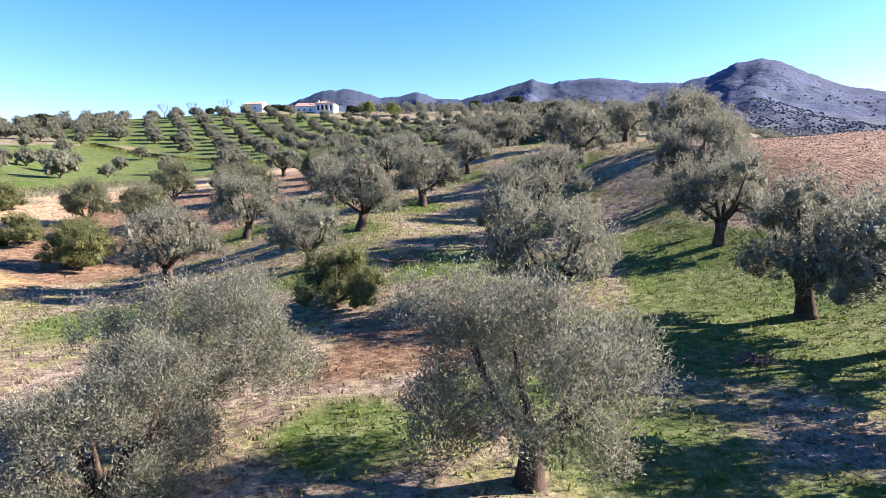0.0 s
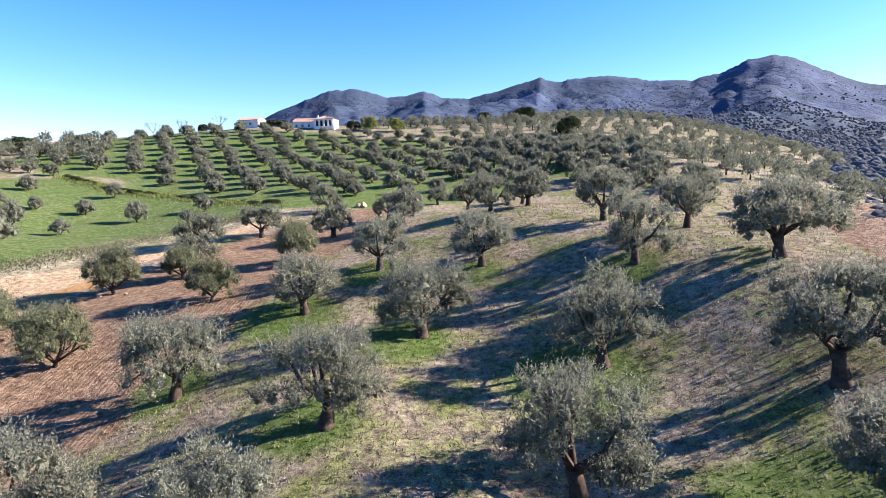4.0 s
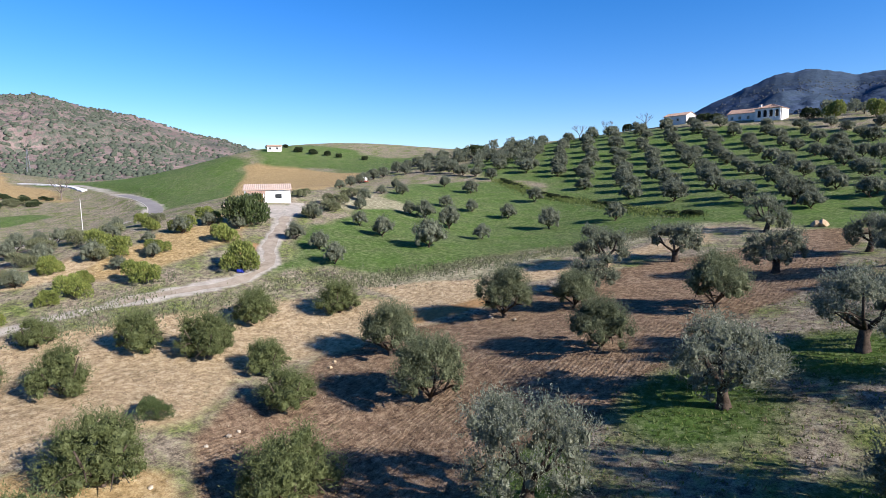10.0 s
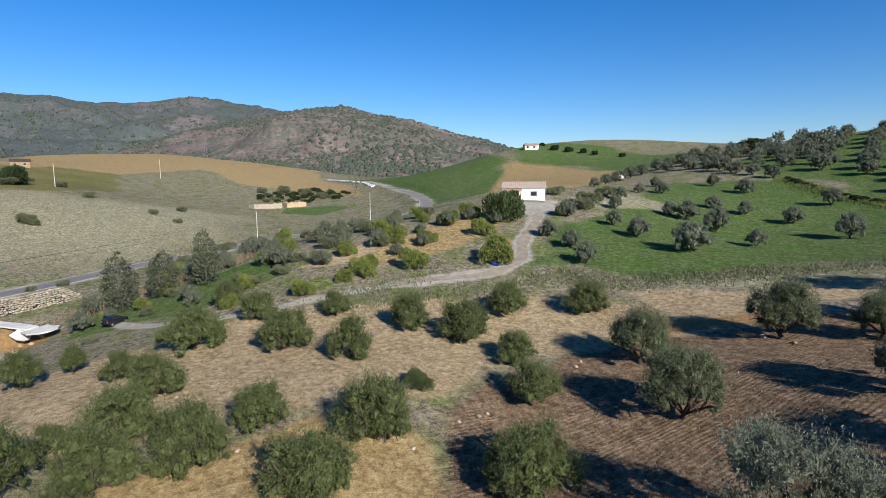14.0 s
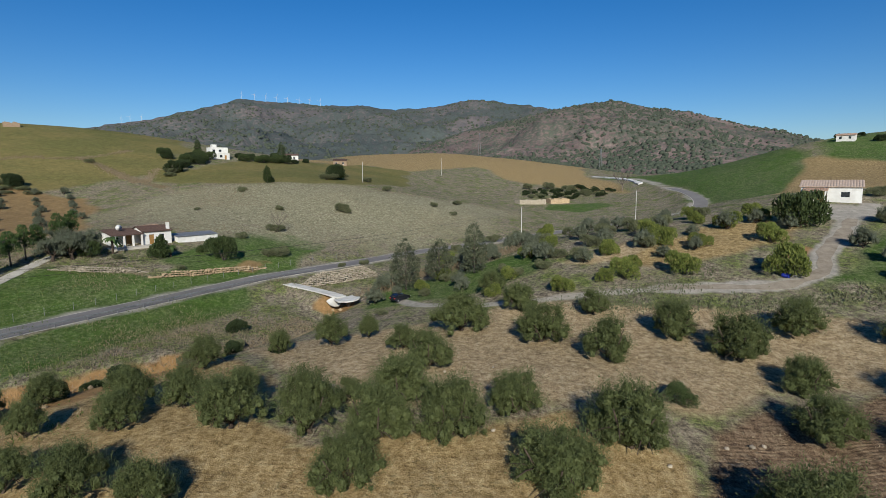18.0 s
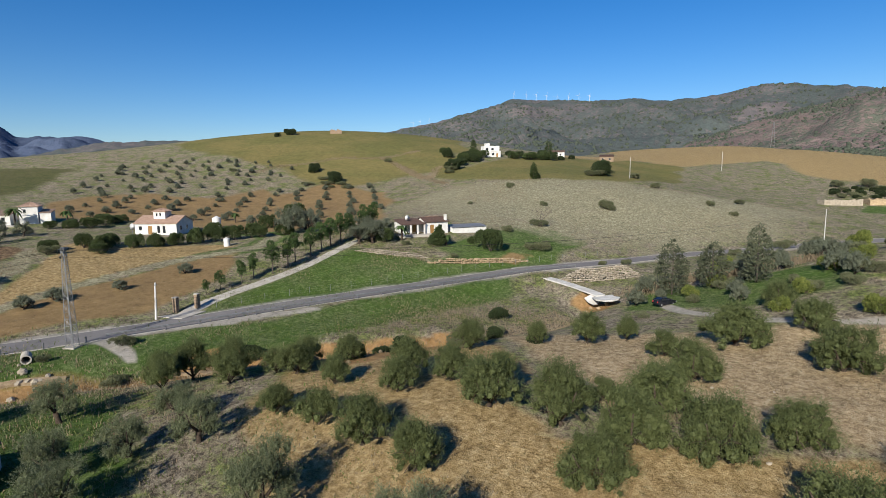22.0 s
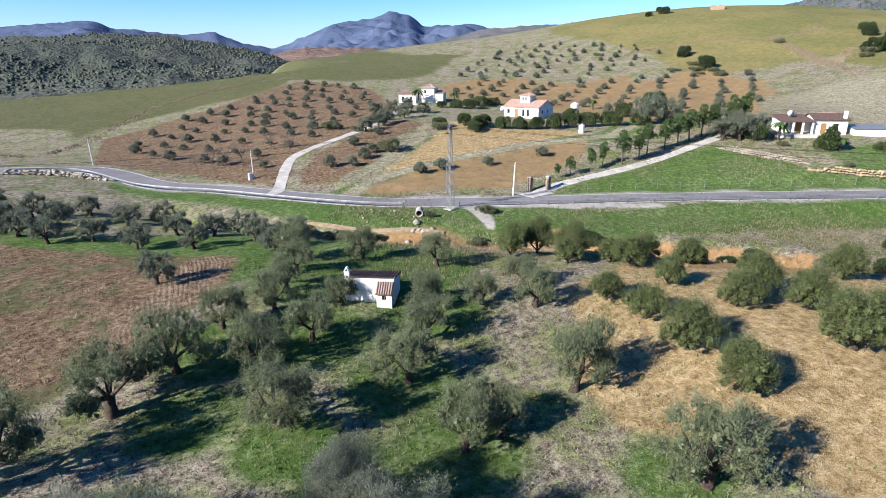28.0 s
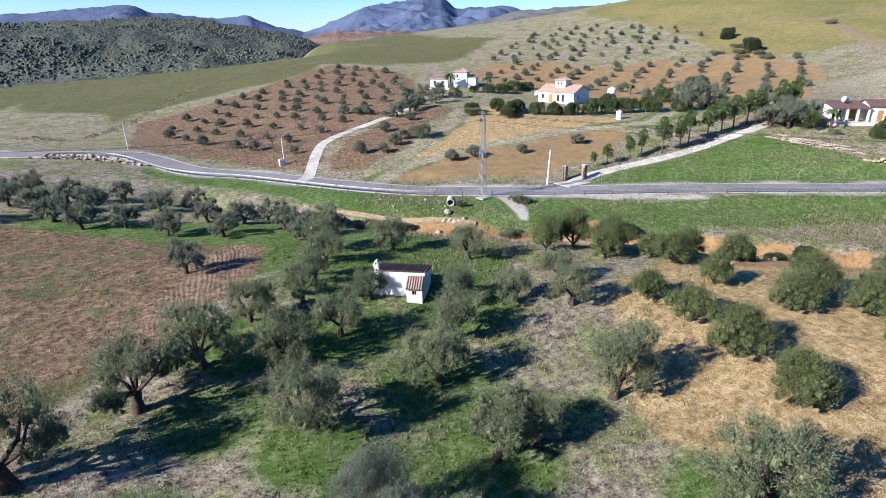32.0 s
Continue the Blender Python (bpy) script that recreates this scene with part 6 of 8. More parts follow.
# ---- houses across the valley ----
def garden_house():
    root = tagged(new("garden_house"), "low white house with brown tiled roof, porch and chimney", "house")
    W = on_line(root, (-112.2, -42.0), (-122.0, -34.9), 0.15)
    block(root, 6.2, 0.4, W, 6.5, 2.9, wins=[(3.3, 1.0, 4.4, 2.1)], doors=[(1.2, 0.0, 2.2, 2.1)], side_wins=[(2.0, 1.0, 3.2, 2.1)])
    gable_roof(root, 6.2, 0.4, W, 6.5, 2.9, 0.95, tile=OLD_TILE)
    block(root, 0.3, 2.4, 6.18, 6.5, 2.6, wins=[(0.7, 0.9, 1.8, 2.0)], doors=[(3.2, 0.0, 4.3, 2.1)])
    part("roof", tiled((-0.2, -0.4, 2.45), (6.15, -0.4, 2.45), (6.15, 6.6, 3.35), (-0.2, 6.6, 3.35), 0.42), OLD_TILE, root)
    for k in range(4):
        p = part("porch_pillar", box(0.3 + 1.75 * k, -0.25, -0.5, 0.62 + 1.75 * k, 0.07, 2.4), WHITEWASH, root)
        part("capital", box(0.24 + 1.75 * k, -0.31, 2.28, 0.68 + 1.75 * k, 0.13, 2.4 - 0.004), WHITEWASH, p)
    part("terrace", box(-1.0, -2.5, -0.8, 7.5, 0.35, 0.02), CONCRETE, root)
    chimney(root, W - 0.5, 0.9, 2.7, 4.5, 0.28)
    part("ridge_cap", box(7.5, 3.3, 3.9, W - 1.5, 3.6, 4.02), TILE, root)
    dish = tagged(new("satellite_dish"), "white satellite dish on the porch roof", "satellite dish")
    bowl = tube([(0, 0, 0), (0, 0.03, 0), (0, 0.1, 0), (0, 0.2, 0)], [0.1, 0.35, 0.5, 0.62], 18)
    part("bowl", bowl, PLASTIC_WHITE, dish, smooth=True)
    part("mast", beam((0, 0.1, -0.9), (0, 0.1, 0), 0.04, 6), STEEL, dish)
    part("arm", beam((0, 0.1, -0.4), (0, 0.75, 0.05), 0.02, 5), STEEL, dish)
    dish.matrix_basis = root.matrix_basis @ Matrix.Translation((2.6, 3.6, 3.75)) @ pose(0, 0, 0, 10, 0, 175)
    shed = tagged(new("long_shed"), "long low white shed with grey sheet roof", "shed")
    L = on_line(shed, (-123.0, -34.2), (-130.8, -28.9), 0.1)
    block(shed, 0, 0, L, 3.4, 1.55)
    part("roof", [tiled((-0.2, -0.25, 1.5), (L + 0.2, -0.25, 1.5), (L + 0.2, 3.6, 2.0), (-0.2, 3.6, 2.0), 0.5, 0.04, 0.04)], STEEL, shed)


garden_house()


def tower_house():
    root = tagged(new("tower_house"), "white villa with terracotta roof and a small roof tower", "house")
    W = on_line(root, (-83.4, -102.5), (-88.3, -93.1), 0.2)
    block(root, 0, 0, W, 8.2, 2.9, wins=[(0.9, 1.0, 1.8, 2.1), (5.6, 0.3, 6.4, 2.2), (7.0, 0.3, 7.8, 2.2)], doors=[(3.3, 0.0, 4.4, 2.15)], side_wins=[(1.5, 1.0, 2.4, 2.0), (4.5, 1.0, 5.4, 2.0)])
    gable_roof(root, 0, 0, W, 8.2, 2.9, 1.6)
    tw = part("tower", holed_wall(3.0, 5.6, 0.25, [(0.6, 4.4, 1.05, 5.2), (1.5, 4.4, 1.95, 5.2)]), WHITEWASH, root, "square white tower")
    tw.location = (3.8, 2.0, 0)
    part("tower_wall", [box(0, 2.75, 3.0, 3.0, 3.0, 5.6), box(0, 0.25, 3.0, 0.25, 2.75, 5.6), box(2.75, 0.25, 3.0, 3.0, 2.75, 5.6), box(0.25, 0.3, 4.0, 2.75, 0.34, 5.4)], WHITEWASH, tw)
    part("tower_window", [box(0.6, 0.1, 4.4, 1.05, 0.14, 5.2), box(1.5, 0.1, 4.4, 1.95, 0.14, 5.2)], GLASS_DARK, tw)
    hip_roof(root, 3.8, 2.0, 6.8, 5.0, 5.6, 0.8)
    dish = tagged(new("satellite_dish"), "pale satellite dish beside the villa wall", "satellite dish")
    part("bowl", tube([(0, 0, 0), (0, 0.03, 0), (0, 0.1, 0), (0, 0.2, 0)], [0.1, 0.45, 0.65, 0.8], 18), PLASTIC_WHITE, dish, smooth=True)
    part("mast", beam((0, 0.1, -2.4), (0, 0.1, 0), 0.05, 6), STEEL, dish)
    dish.matrix_basis = root.matrix_basis @ Matrix.Translation((-0.7, 0.4, 2.0)) @ pose(0, 0, 0, 10, 0, 175)


tower_house()


def palm_house():
    root = tagged(new("palm_house"), "white farmhouse of a low wing and a two-storey block", "house")
    W = on_line(root, (-66.5, -140.5), (-78.0, -132.0), 0.2)
    block(root, 0, 0, 5.6, 6, 2.7, wins=[(1.0, 0.9, 1.9, 2.0), (3.6, 0.9, 4.5, 2.0)])
    part("roof", tiled((-0.3, -0.3, 2.6), (5.8, -0.3, 2.6), (5.8, 6.2, 3.5), (-0.3, 6.2, 3.5), 0.42), TILE, root)
    block(root, 7.2, 1.5, 11.4, 6.5, 4.6, wins=[(0.9, 2.9, 1.6, 3.9)])
    hip_roof(root, 7.2, 1.5, 11.4, 6.5, 4.6, 1.1)
    block(root, 11.6, 1.8, 14.2, 6.3, 3.0)
    part("roof", tiled((11.5, 1.5, 2.95), (14.5, 1.5, 2.95), (14.5, 6.5, 3.6), (11.5, 6.5, 3.6), 0.42), TILE, root)
    part("terrace", box(-1, -3.2, -1.6, 7, -0.02, -0.1), CONCRETE, root)


palm_house()


def hill_house():
    root = tagged(new("hill_house"), "white two-storey house with flat roof on the far rise", "house")
    W = on_line(root, (-270, -100.5), (-279.5, -90.5), 0.3)
    block(root, 0, 0, 11.0, 8, 3.0, wins=[(0.8, 0.9, 2.2, 2.2), (3.4, 0.9, 4.8, 2.2), (6.2, 0.9, 7.6, 2.2)], doors=[(8.6, 0, 9.6, 2.1)])
    block(root, 2.5, 2.0, 11.0, 8, 5.8, wins=[(1.0, 3.7, 2.4, 4.9), (4.0, 3.7, 5.4, 4.9)])
    part("roof", [box(-0.15, -0.15, 3.0, 2.45, 8.1, 3.15), box(2.52, -0.15, 3.0, 11.1, 1.95, 3.15), box(2.4, 1.9, 5.8, 11.1, 8.1, 5.95)], WHITEWASH, root)
    part("stair_house", box(4, 4, 5.954, 6.2, 6.5, 7.4), WHITEWASH, root)


hill_house()


def barn():
    root = tagged(new("barn"), "white barn with pale tiled roof beside the dusty yard", "barn")
    W = on_line(root, (-120.8, 96.9), (-115.6, 105.4), 0.1)
    block(root, 0, 0, W, 6.0, 3.1, wins=[(W - 3.4, 1.0, W - 1.9, 2.1)], doors=[(2.4, 0, 4.0, 2.3)])
    part("roof", [tiled((-0.3, -0.35, 3.05), (W + 0.3, -0.35, 3.05), (W + 0.3, 6.3, 4.3), (-0.3, 6.3, 4.3), 0.45)], plain("pale_roof_tile", (0.34, 0.24, 0.18), (0.52, 0.42, 0.34), 2.0, 0.85, 0.2, bump=0.4), root)
    part("parapet", ([(W - 0.28, 0, 3.1), (W, 0, 3.1), (W, 6.0, 3.1), (W - 0.28, 6.0, 3.1), (W - 0.28, 5.9, 4.15), (W, 5.9, 4.15), (W, 6.0, 4.15), (W - 0.28, 6.0, 4.15)], [(0, 3, 2, 1), (4, 5, 6, 7), (0, 1, 5, 4), (1, 2, 6, 5), (2, 3, 7, 6), (3, 0, 4, 7)]), WHITEWASH, root)
    part("porch_roof", tiled((0.4, -2.0, 2.35), (4.6, -2.0, 2.35), (4.6, -0.02, 2.75), (0.4, -0.02, 2.75), 0.45), TILE, root)
    for x in (0.6, 4.4):
        part("porch_post", beam((x, -1.85, -0.3), (x, -1.85, 2.35), 0.08, 6), BARK, root)


barn()


def hilltop_villa():
    shed = tagged(new("hilltop_annex"), "long white annex with red tiled roof on the hilltop", "house")
    L = on_line(shed, (-104, 296.5), (-93, 293.5), 0.6)
    block(shed, 0, 0, L, 7, 3.6, wins=[(2, 1, 3.2, 2.2), (6.5, 1, 7.7, 2.2)])
    gable_roof(shed, 0, 0, L, 7, 3.6, 1.4)
    root = tagged(new("hilltop_villa"), "white villa with arched veranda and red tiled roofs", "house")
    W = on_line(root, (-75.5, 288), (-54.5, 286), 0.8)
    block(root, 0, 2.5, 11.5, 11, 3.6, wins=[(1.2, 1, 2.4, 2.3), (4.2, 1, 5.4, 2.3), (7.4, 1, 8.6, 2.3)])
    gable_roof(root, 0, 2.5, 11.5, 11, 3.6, 1.9)
    arches = []
    for k in range(4):
        x = 1.0 + 2.1 * k
        arches.append((x, 0.9, x + 1.25, 3.1))
    block(root, 11.8, 0, 21, 8, 4.3)
    va = part("veranda", holed_wall(9.2, 4.2, 0.3, arches), WHITEWASH, root, "white veranda front with arches")
    va.location = (11.8, -1.6, 0)
    # A dark sheet takes the place of the veranda's inner shade.
    part("veranda_shade", box(0.4, 1.3, 0, 8.8, 1.55, 3.6), DARK_IRON, va, "dark sheet standing for the shade behind the arches")
    # Dark half-discs carry that painted shade up into the arch heads.
    for x, _, x1, z in arches:
        rim = [((x + x1) / 2 + 0.625 * math.cos(a), z + 0.5 * math.sin(a)) for a in np.linspace(0, math.pi, 9)]
        n = len(rim)
        part("arch", ([(p, -0.04, q) for p, q in rim] + [(p, 0.0, q) for p, q in rim], [tuple(range(n)), *[(k, n + k, n + k + 1, k + 1) for k in range(n - 1)]]), DARK_IRON, va)
    hip_roof(root, 11.8, -1.6, 21, 8, 4.3, 1.9)
    chimney(root, 11.5, 5.5, 4.0, 6.6, 0.4)
    block(root, -4.5, 4.5, -0.05, 10, 3.0)
    part("roof", tiled((-4.8, 4.2, 2.9), (0.1, 4.2, 2.9), (0.1, 10.2, 3.7), (-4.8, 10.2, 3.7), 0.45), TILE, root)


hilltop_villa()


def ruin(label, a, b, depth, h, mat, seed):
    root = tagged(new("ruin"), label, "ruin")
    L = on_line(root, a, b, 0.2)
    rng = random.Random(seed)
    for y0, y1 in ((0, 0.4), (depth - 0.4, depth)):
        v, f = [], []
        n = 9
        for k in range(n):
            z = h * rng.uniform(0.55, 1.05)
            x = L * k / (n - 1)
            v += [(x, y0, -0.8), (x, y1, -0.8), (x, y0, z), (x, y1, z * rng.uniform(0.9, 1))]
        for k in range(n - 1):
            q = 4 * k
            f += [(q, q + 4, q + 6, q + 2), (q + 1, q + 3, q + 7, q + 5), (q + 2, q + 6, q + 7, q + 3)]
        f += [(0, 2, 3, 1), (4 * n - 4, 4 * n - 3, 4 * n - 1, 4 * n - 2)]
        part("wall", (v, f), mat, root)
    for x in (0.2, L * 0.55, L - 0.2):
        part("wall", box(x - 0.2, 0.41, -0.8, x + 0.2, depth - 0.41, h * rng.uniform(0.5, 0.9)), mat, root)


ruin("roofless ochre stone ruin on the ridge", (-262, -197), (-266.5, -192), 4.5, 2.6, BRICK, 1)
ruin("ruined white farm walls in the meadow", (-281.5, 51.8), (-289, 65.5), 5, 2.6, STONE, 2)
ruin("crumbling ochre farm walls in the meadow", (-290.5, 68), (-294.5, 78), 6, 2.6, ORANGE_STONE, 3)


def cottage(label, a, b, depth, h, rise, wash=None, tile=None, wins=2):
    root = tagged(new("farmhouse"), label, "house")
    L = on_line(root, a, b, 0.2)
    step = L / wins
    block(root, 0, 0, L, depth, h, wins=[(step * k + step * 0.3, 1.0, step * k + step * 0.6, 2.2) for k in range(wins)], wash=wash)
    gable_roof(root, 0, 0, L, depth, h, rise, tile=tile, wash=wash)


cottage("white farmhouse on the green skyline", (-276.5, 195.5), (-272, 201), 5, 2.8, 0.8)
cottage("low white farmhouse behind the trees", (-330, -84), (-333, -76), 6, 3.2, 1.0, tile=OLD_TILE)
cottage("brown shed on the ochre rise", (-352, -60), (-354, -52), 6, 3.2, 1.2, wash=BRICK, tile=OLD_TILE)
cottage("small red-roofed shed among the trees", (-287, -82.5), (-288, -79), 4, 2.6, 0.8, wash=BRICK)


# ---- masts, poles, wires ----
def pylon():
    root = tagged(new("pylon"), "slender galvanised lattice power pylon beside the road", "pylon")
    H, b0, b1 = 12.3, 0.5, 0.17

    def corner(k, z):
        s = b0 + (b1 - b0) * min(1, z / H)
        return (s * (1, 1, -1, -1)[k % 4], s * (1, -1, -1, 1)[k % 4], z)

    for k in range(4):
        part("leg", tube([corner(k, -0.5), corner(k, 0), corner(k, H)], [0.055, 0.055, 0.04], 4), STEEL, root)
        z, bits, flip = 0.0, [], False
        while z < H - 0.3:
            dz = 0.85 * (1 - 0.5 * z / H) + 0.1
            a, b = (k, k + 1) if flip else (k + 1, k)
            bits += [beam(corner(a, z), corner(b, min(H, z + dz)), 0.028), beam(corner(a, min(H, z + dz)), corner(b, min(H, z + dz)), 0.024)]
            z, flip = z + dz, not flip
        for bit in bits:
            part("brace", bit, STEEL, root)
    for z, w in ((H - 0.15, 0.75), (H - 1.0, 0.6)):
        part("crossarm", [beam((-w, 0, z), (w, 0, z), 0.05), beam((-w, 0, z), (0, 0, z - 0.35), 0.03), beam((w, 0, z), (0, 0, z - 0.35), 0.03)], STEEL, root)
    for x, z in ((-0.75, H - 0.15), (0.75, H - 0.15), (0.6, H - 1.0)):
        part("insulator", tube([(x, 0, z), (x, 0, z - 0.1), (x, 0, z - 0.3)], [0.03, 0.08, 0.05], 8), GLASS_DARK, root)
    part("footing", box(-0.75, -0.75, -0.8, 0.75, 0.75, 0.12), CONCRETE, root)
    root.matrix_basis = Matrix.Translation((-37.3, -39.0, gz(-37.3, -39.0))) @ pose(0, 0, 0, 0, 0, 25)


pylon()


def utility_pole(x, y, h, label, lean=0.0, cab=False, r=0.13):
    root = tagged(new("utility_pole"), label, "pole")
    part("shaft", tube([(0, 0, -0.6), (0, 0, h)], [r, r * 0.6], 8), POLE_PAINT, root)
    part("bracket", box(-0.3, -0.04, h - 0.35, 0.3, 0.04, h - 0.27), STEEL, root)
    if cab:
        c = part("meter_cabinet", box(0.3, -0.3, -0.4, 0.95, 0.2, 1.1), PLASTIC_WHITE, root, "white meter cabinet")
        part("door", box(0.34, -0.33, 0.1, 0.91, -0.304, 1.05), PLASTIC_WHITE, c)
    root.matrix_basis = Matrix.Translation((x, y, gz(x, y))) @ pose(0, 0, 0, 0, lean, 20)
    return root


utility_pole(-50.3, -42.6, 5.4, "leaning chalk-white concrete pole at the roadside", -4, r=0.17)
utility_pole(-13.3, -73.6, 5.2, "slim grey pole with a white meter cabinet", 1, True)
utility_pole(15.0, -97.2, 5.5, "slim grey pole beside the road", 1)
utility_pole(-252, -20, 9.0, "tall wooden pole in the yellow field", 0)
utility_pole(-365, 7, 11.0, "slim pole on the ochre field", 0)
for px_, py_ in ((-170, 45), (-222, 92)):
    utility_pole(px_, py_, 11, "slender grey power pole beside the far road", 0)


def wire(points, sag):
    out = []
    a, b = Vector(points[0]), Vector(points[1])
    path = [a.lerp(b, t) - Vector((0, 0, sag * 4 * t * (1 - t))) for t in np.linspace(0, 1, 13)]
    return tube(path, [0.018] * 13, 4)


cables = tagged(new("power_cables"), "thin sagging power cables from the pylon", "cables")
PYLON_TOP = gz(-37.3, -39.0) + 12.0
for k, (dx, dz) in enumerate(((-0.7, 0), (0.7, 0), (0.5, -0.9))):
    part("cable", wire([(-37.3 + dx, -39 - dx * 0.3, PYLON_TOP + dz), (78 + dx, -78, PYLON_TOP - 1 + dz)], 3.5), DARK_IRON, cables)
    part("cable", wire([(-37.3 + dx, -39 - dx * 0.3, PYLON_TOP + dz), (-170, 45, gz(-170, 45) + 10.6 + dz)], 3.0), DARK_IRON, cables)


def far_pylon(x, y, h):
    root = tagged(new("far_pylon"), "distant lattice power pylon", "pylon")
    for k in range(4):
        a = (1.6 * (1, 1, -1, -1)[k], 1.6 * (1, -1, -1, 1)[k], -2)
        part("leg", beam(a, (a[0] * 0.15, a[1] * 0.15, h), 0.18), STEEL, root)
    part("crossarm", [beam((-3, 0, h * z), (3, 0, h * z), 0.15) for z in (0.75, 0.87, 0.98)], STEEL, root)
    root.matrix_basis = Matrix.Translation((x, y, gz(x, y)))


far_pylon(-640, 30, 26)
far_pylon(-620, 160, 24)


def turbine():
    root = tagged(new("wind_turbine"), "distant white wind turbine on the ridge", "wind turbine", "turbines on the ridge")
    part("tower", tube([(0, 0, -12), (0, 0, 34)], [0.9, 0.55], 8), PLASTIC_WHITE, root)
    part("nacelle", box(-1, -2.2, 33.5, 1, 2.2, 35.6), PLASTIC_WHITE, root)
    hub = part("hub", tube([(0, -2.2, 34.6), (0, -3.2, 34.6)], [0.9, 0.4], 8), PLASTIC_WHITE, root)
    for k in range(3):
        a = 2.0944 * k + 0.4
        part("blade", tube([(0, -2.7, 34.6), (18 * math.sin(a), -2.7, 34.6 + 18 * math.cos(a))], [0.5, 0.15], 4), PLASTIC_WHITE, hub)
    return root


TURBINES = [(113.4, 7.46), (112.2, 7.38), (111.2, 7.29), (110.2, 7.2), (109.2, 7.1), (108.1, 7.06), (107.1, 7.07), (106.1, 7.02), (123.5, 4.95), (122.8, 5.07), (121.9, 5.14)]
first_turbine = turbine()
for k, (az_, el_) in enumerate(TURBINES):
    s = 0.7 if k < 8 else 0.55
    m = Matrix.Translation((HUB[0] - 2290 * math.sin(radians(az_)), HUB[1] + 2290 * math.cos(radians(az_)), 18.7 + 2290 * math.tan(radians(el_)) - 3)) @ pose(0, 0, 0, 0, 0, 110) @ Matrix.Diagonal((s, s, s, 1))
    if k == 0:
        first_turbine.matrix_basis = m
    else:
        t_ = copy_thing(first_turbine, Matrix.Identity(4))
        t_.matrix_basis = m


# ---- gate, fence, tanks, car and small things ----
def gate():
    for x, y in ((-53.9, -43.2), (-56.9, -42.3)):
        root = tagged(new("gate_pillar"), "square brown brick gate pillar with stone cap", "gate pillar", "gate pillars")
        shaft = part("shaft", box(-0.29, -0.29, -0.5, 0.29, 0.29, 2.2), BRICK, root)
        for c in range(14):
            part("course", box(-0.302, -0.302, 0.02 + 0.155 * c, 0.302, 0.302, 0.14 + 0.155 * c), BRICK, shaft)
        part("cap", box(-0.36, -0.36, 2.204, 0.36, 0.36, 2.32), CONCRETE, root)
        root.matrix_basis = Matrix.Translation((x, y, gz(x, y))) @ pose(0, 0, 0, 0, 0, 17)
    leaf = tagged(new("iron_gate"), "dark iron bar gate standing open", "gate")
    part("gate_frame", [beam((0, 0, 0.1), (2.3, 0, 0.1), 0.03), beam((0, 0, 1.5), (2.3, 0, 1.5), 0.03), beam((0, 0, 0.1), (0, 0, 1.5), 0.03), beam((2.3, 0, 0.1), (2.3, 0, 1.5), 0.03)], DARK_IRON, leaf)
    for k in range(1, 12):
        part("bar", beam((2.3 * k / 12, 0, 0.13), (2.3 * k / 12, 0, 1.47), 0.014), DARK_IRON, leaf)
    leaf.matrix_basis = Matrix.Translation((-54.4, -43.3, gz(-54.4, -43.3))) @ pose(0, 0, 0, 0, 0, 235)


gate()


def fence():
    root = tagged(new("wire_fence"), "wire fence on thin grey posts along the verge", "fence")
    ln = smooth_line([(-59, -40.5), (-70, -36), (-84, -29.5), (-100, -22.5), (-116, -14.5), (-130, -6), (-142, 2)], 3.2)
    post = mesh_from("post", *tube([(0, 0, -0.4), (0, 0, 1.25)], [0.035, 0.035], 5), STEEL)
    for p in ln:
        child("post", post, root).location = (p[0], p[1], gz(p[0], p[1]))
    for h in (0.4, 0.8, 1.15):
        part("strand", tube([(p[0], p[1], gz(p[0], p[1]) + h) for p in ln], [0.006] * len(ln), 3), STEEL, root)


fence()


def tank(x, y, r, h, label, cone=0.3):
    root = tagged(new("water_tank"), label, "water tank", "water tanks")
    body = part("body", tube([(0, 0, -0.3), (0, 0, h * 0.33), (0, 0, h * 0.34), (0, 0, h * 0.66), (0, 0, h * 0.67), (0, 0, h)], [r, r, r * 0.97, r * 0.97, r, r], 24), PLASTIC_WHITE, root, smooth=False)
    top = part("lid", tube([(0, 0, h + 0.004), (0, 0, h + cone)], [r * 1.01, r * 0.2], 24), PLASTIC_WHITE, root)
    part("cap", cylinder(0, 0, h + cone, h + cone + 0.1, 0.2), PLASTIC_WHITE, top)
    root.matrix_basis = Matrix.Translation((x, y, gz(x, y)))


tank(-102.6, -96.6, 1.15, 2.7, "white cylindrical water tank behind the hedge", 0.5)
tank(-84.8, -70.2, 0.65, 1.7, "small white plastic water tank in the field", 0.15)


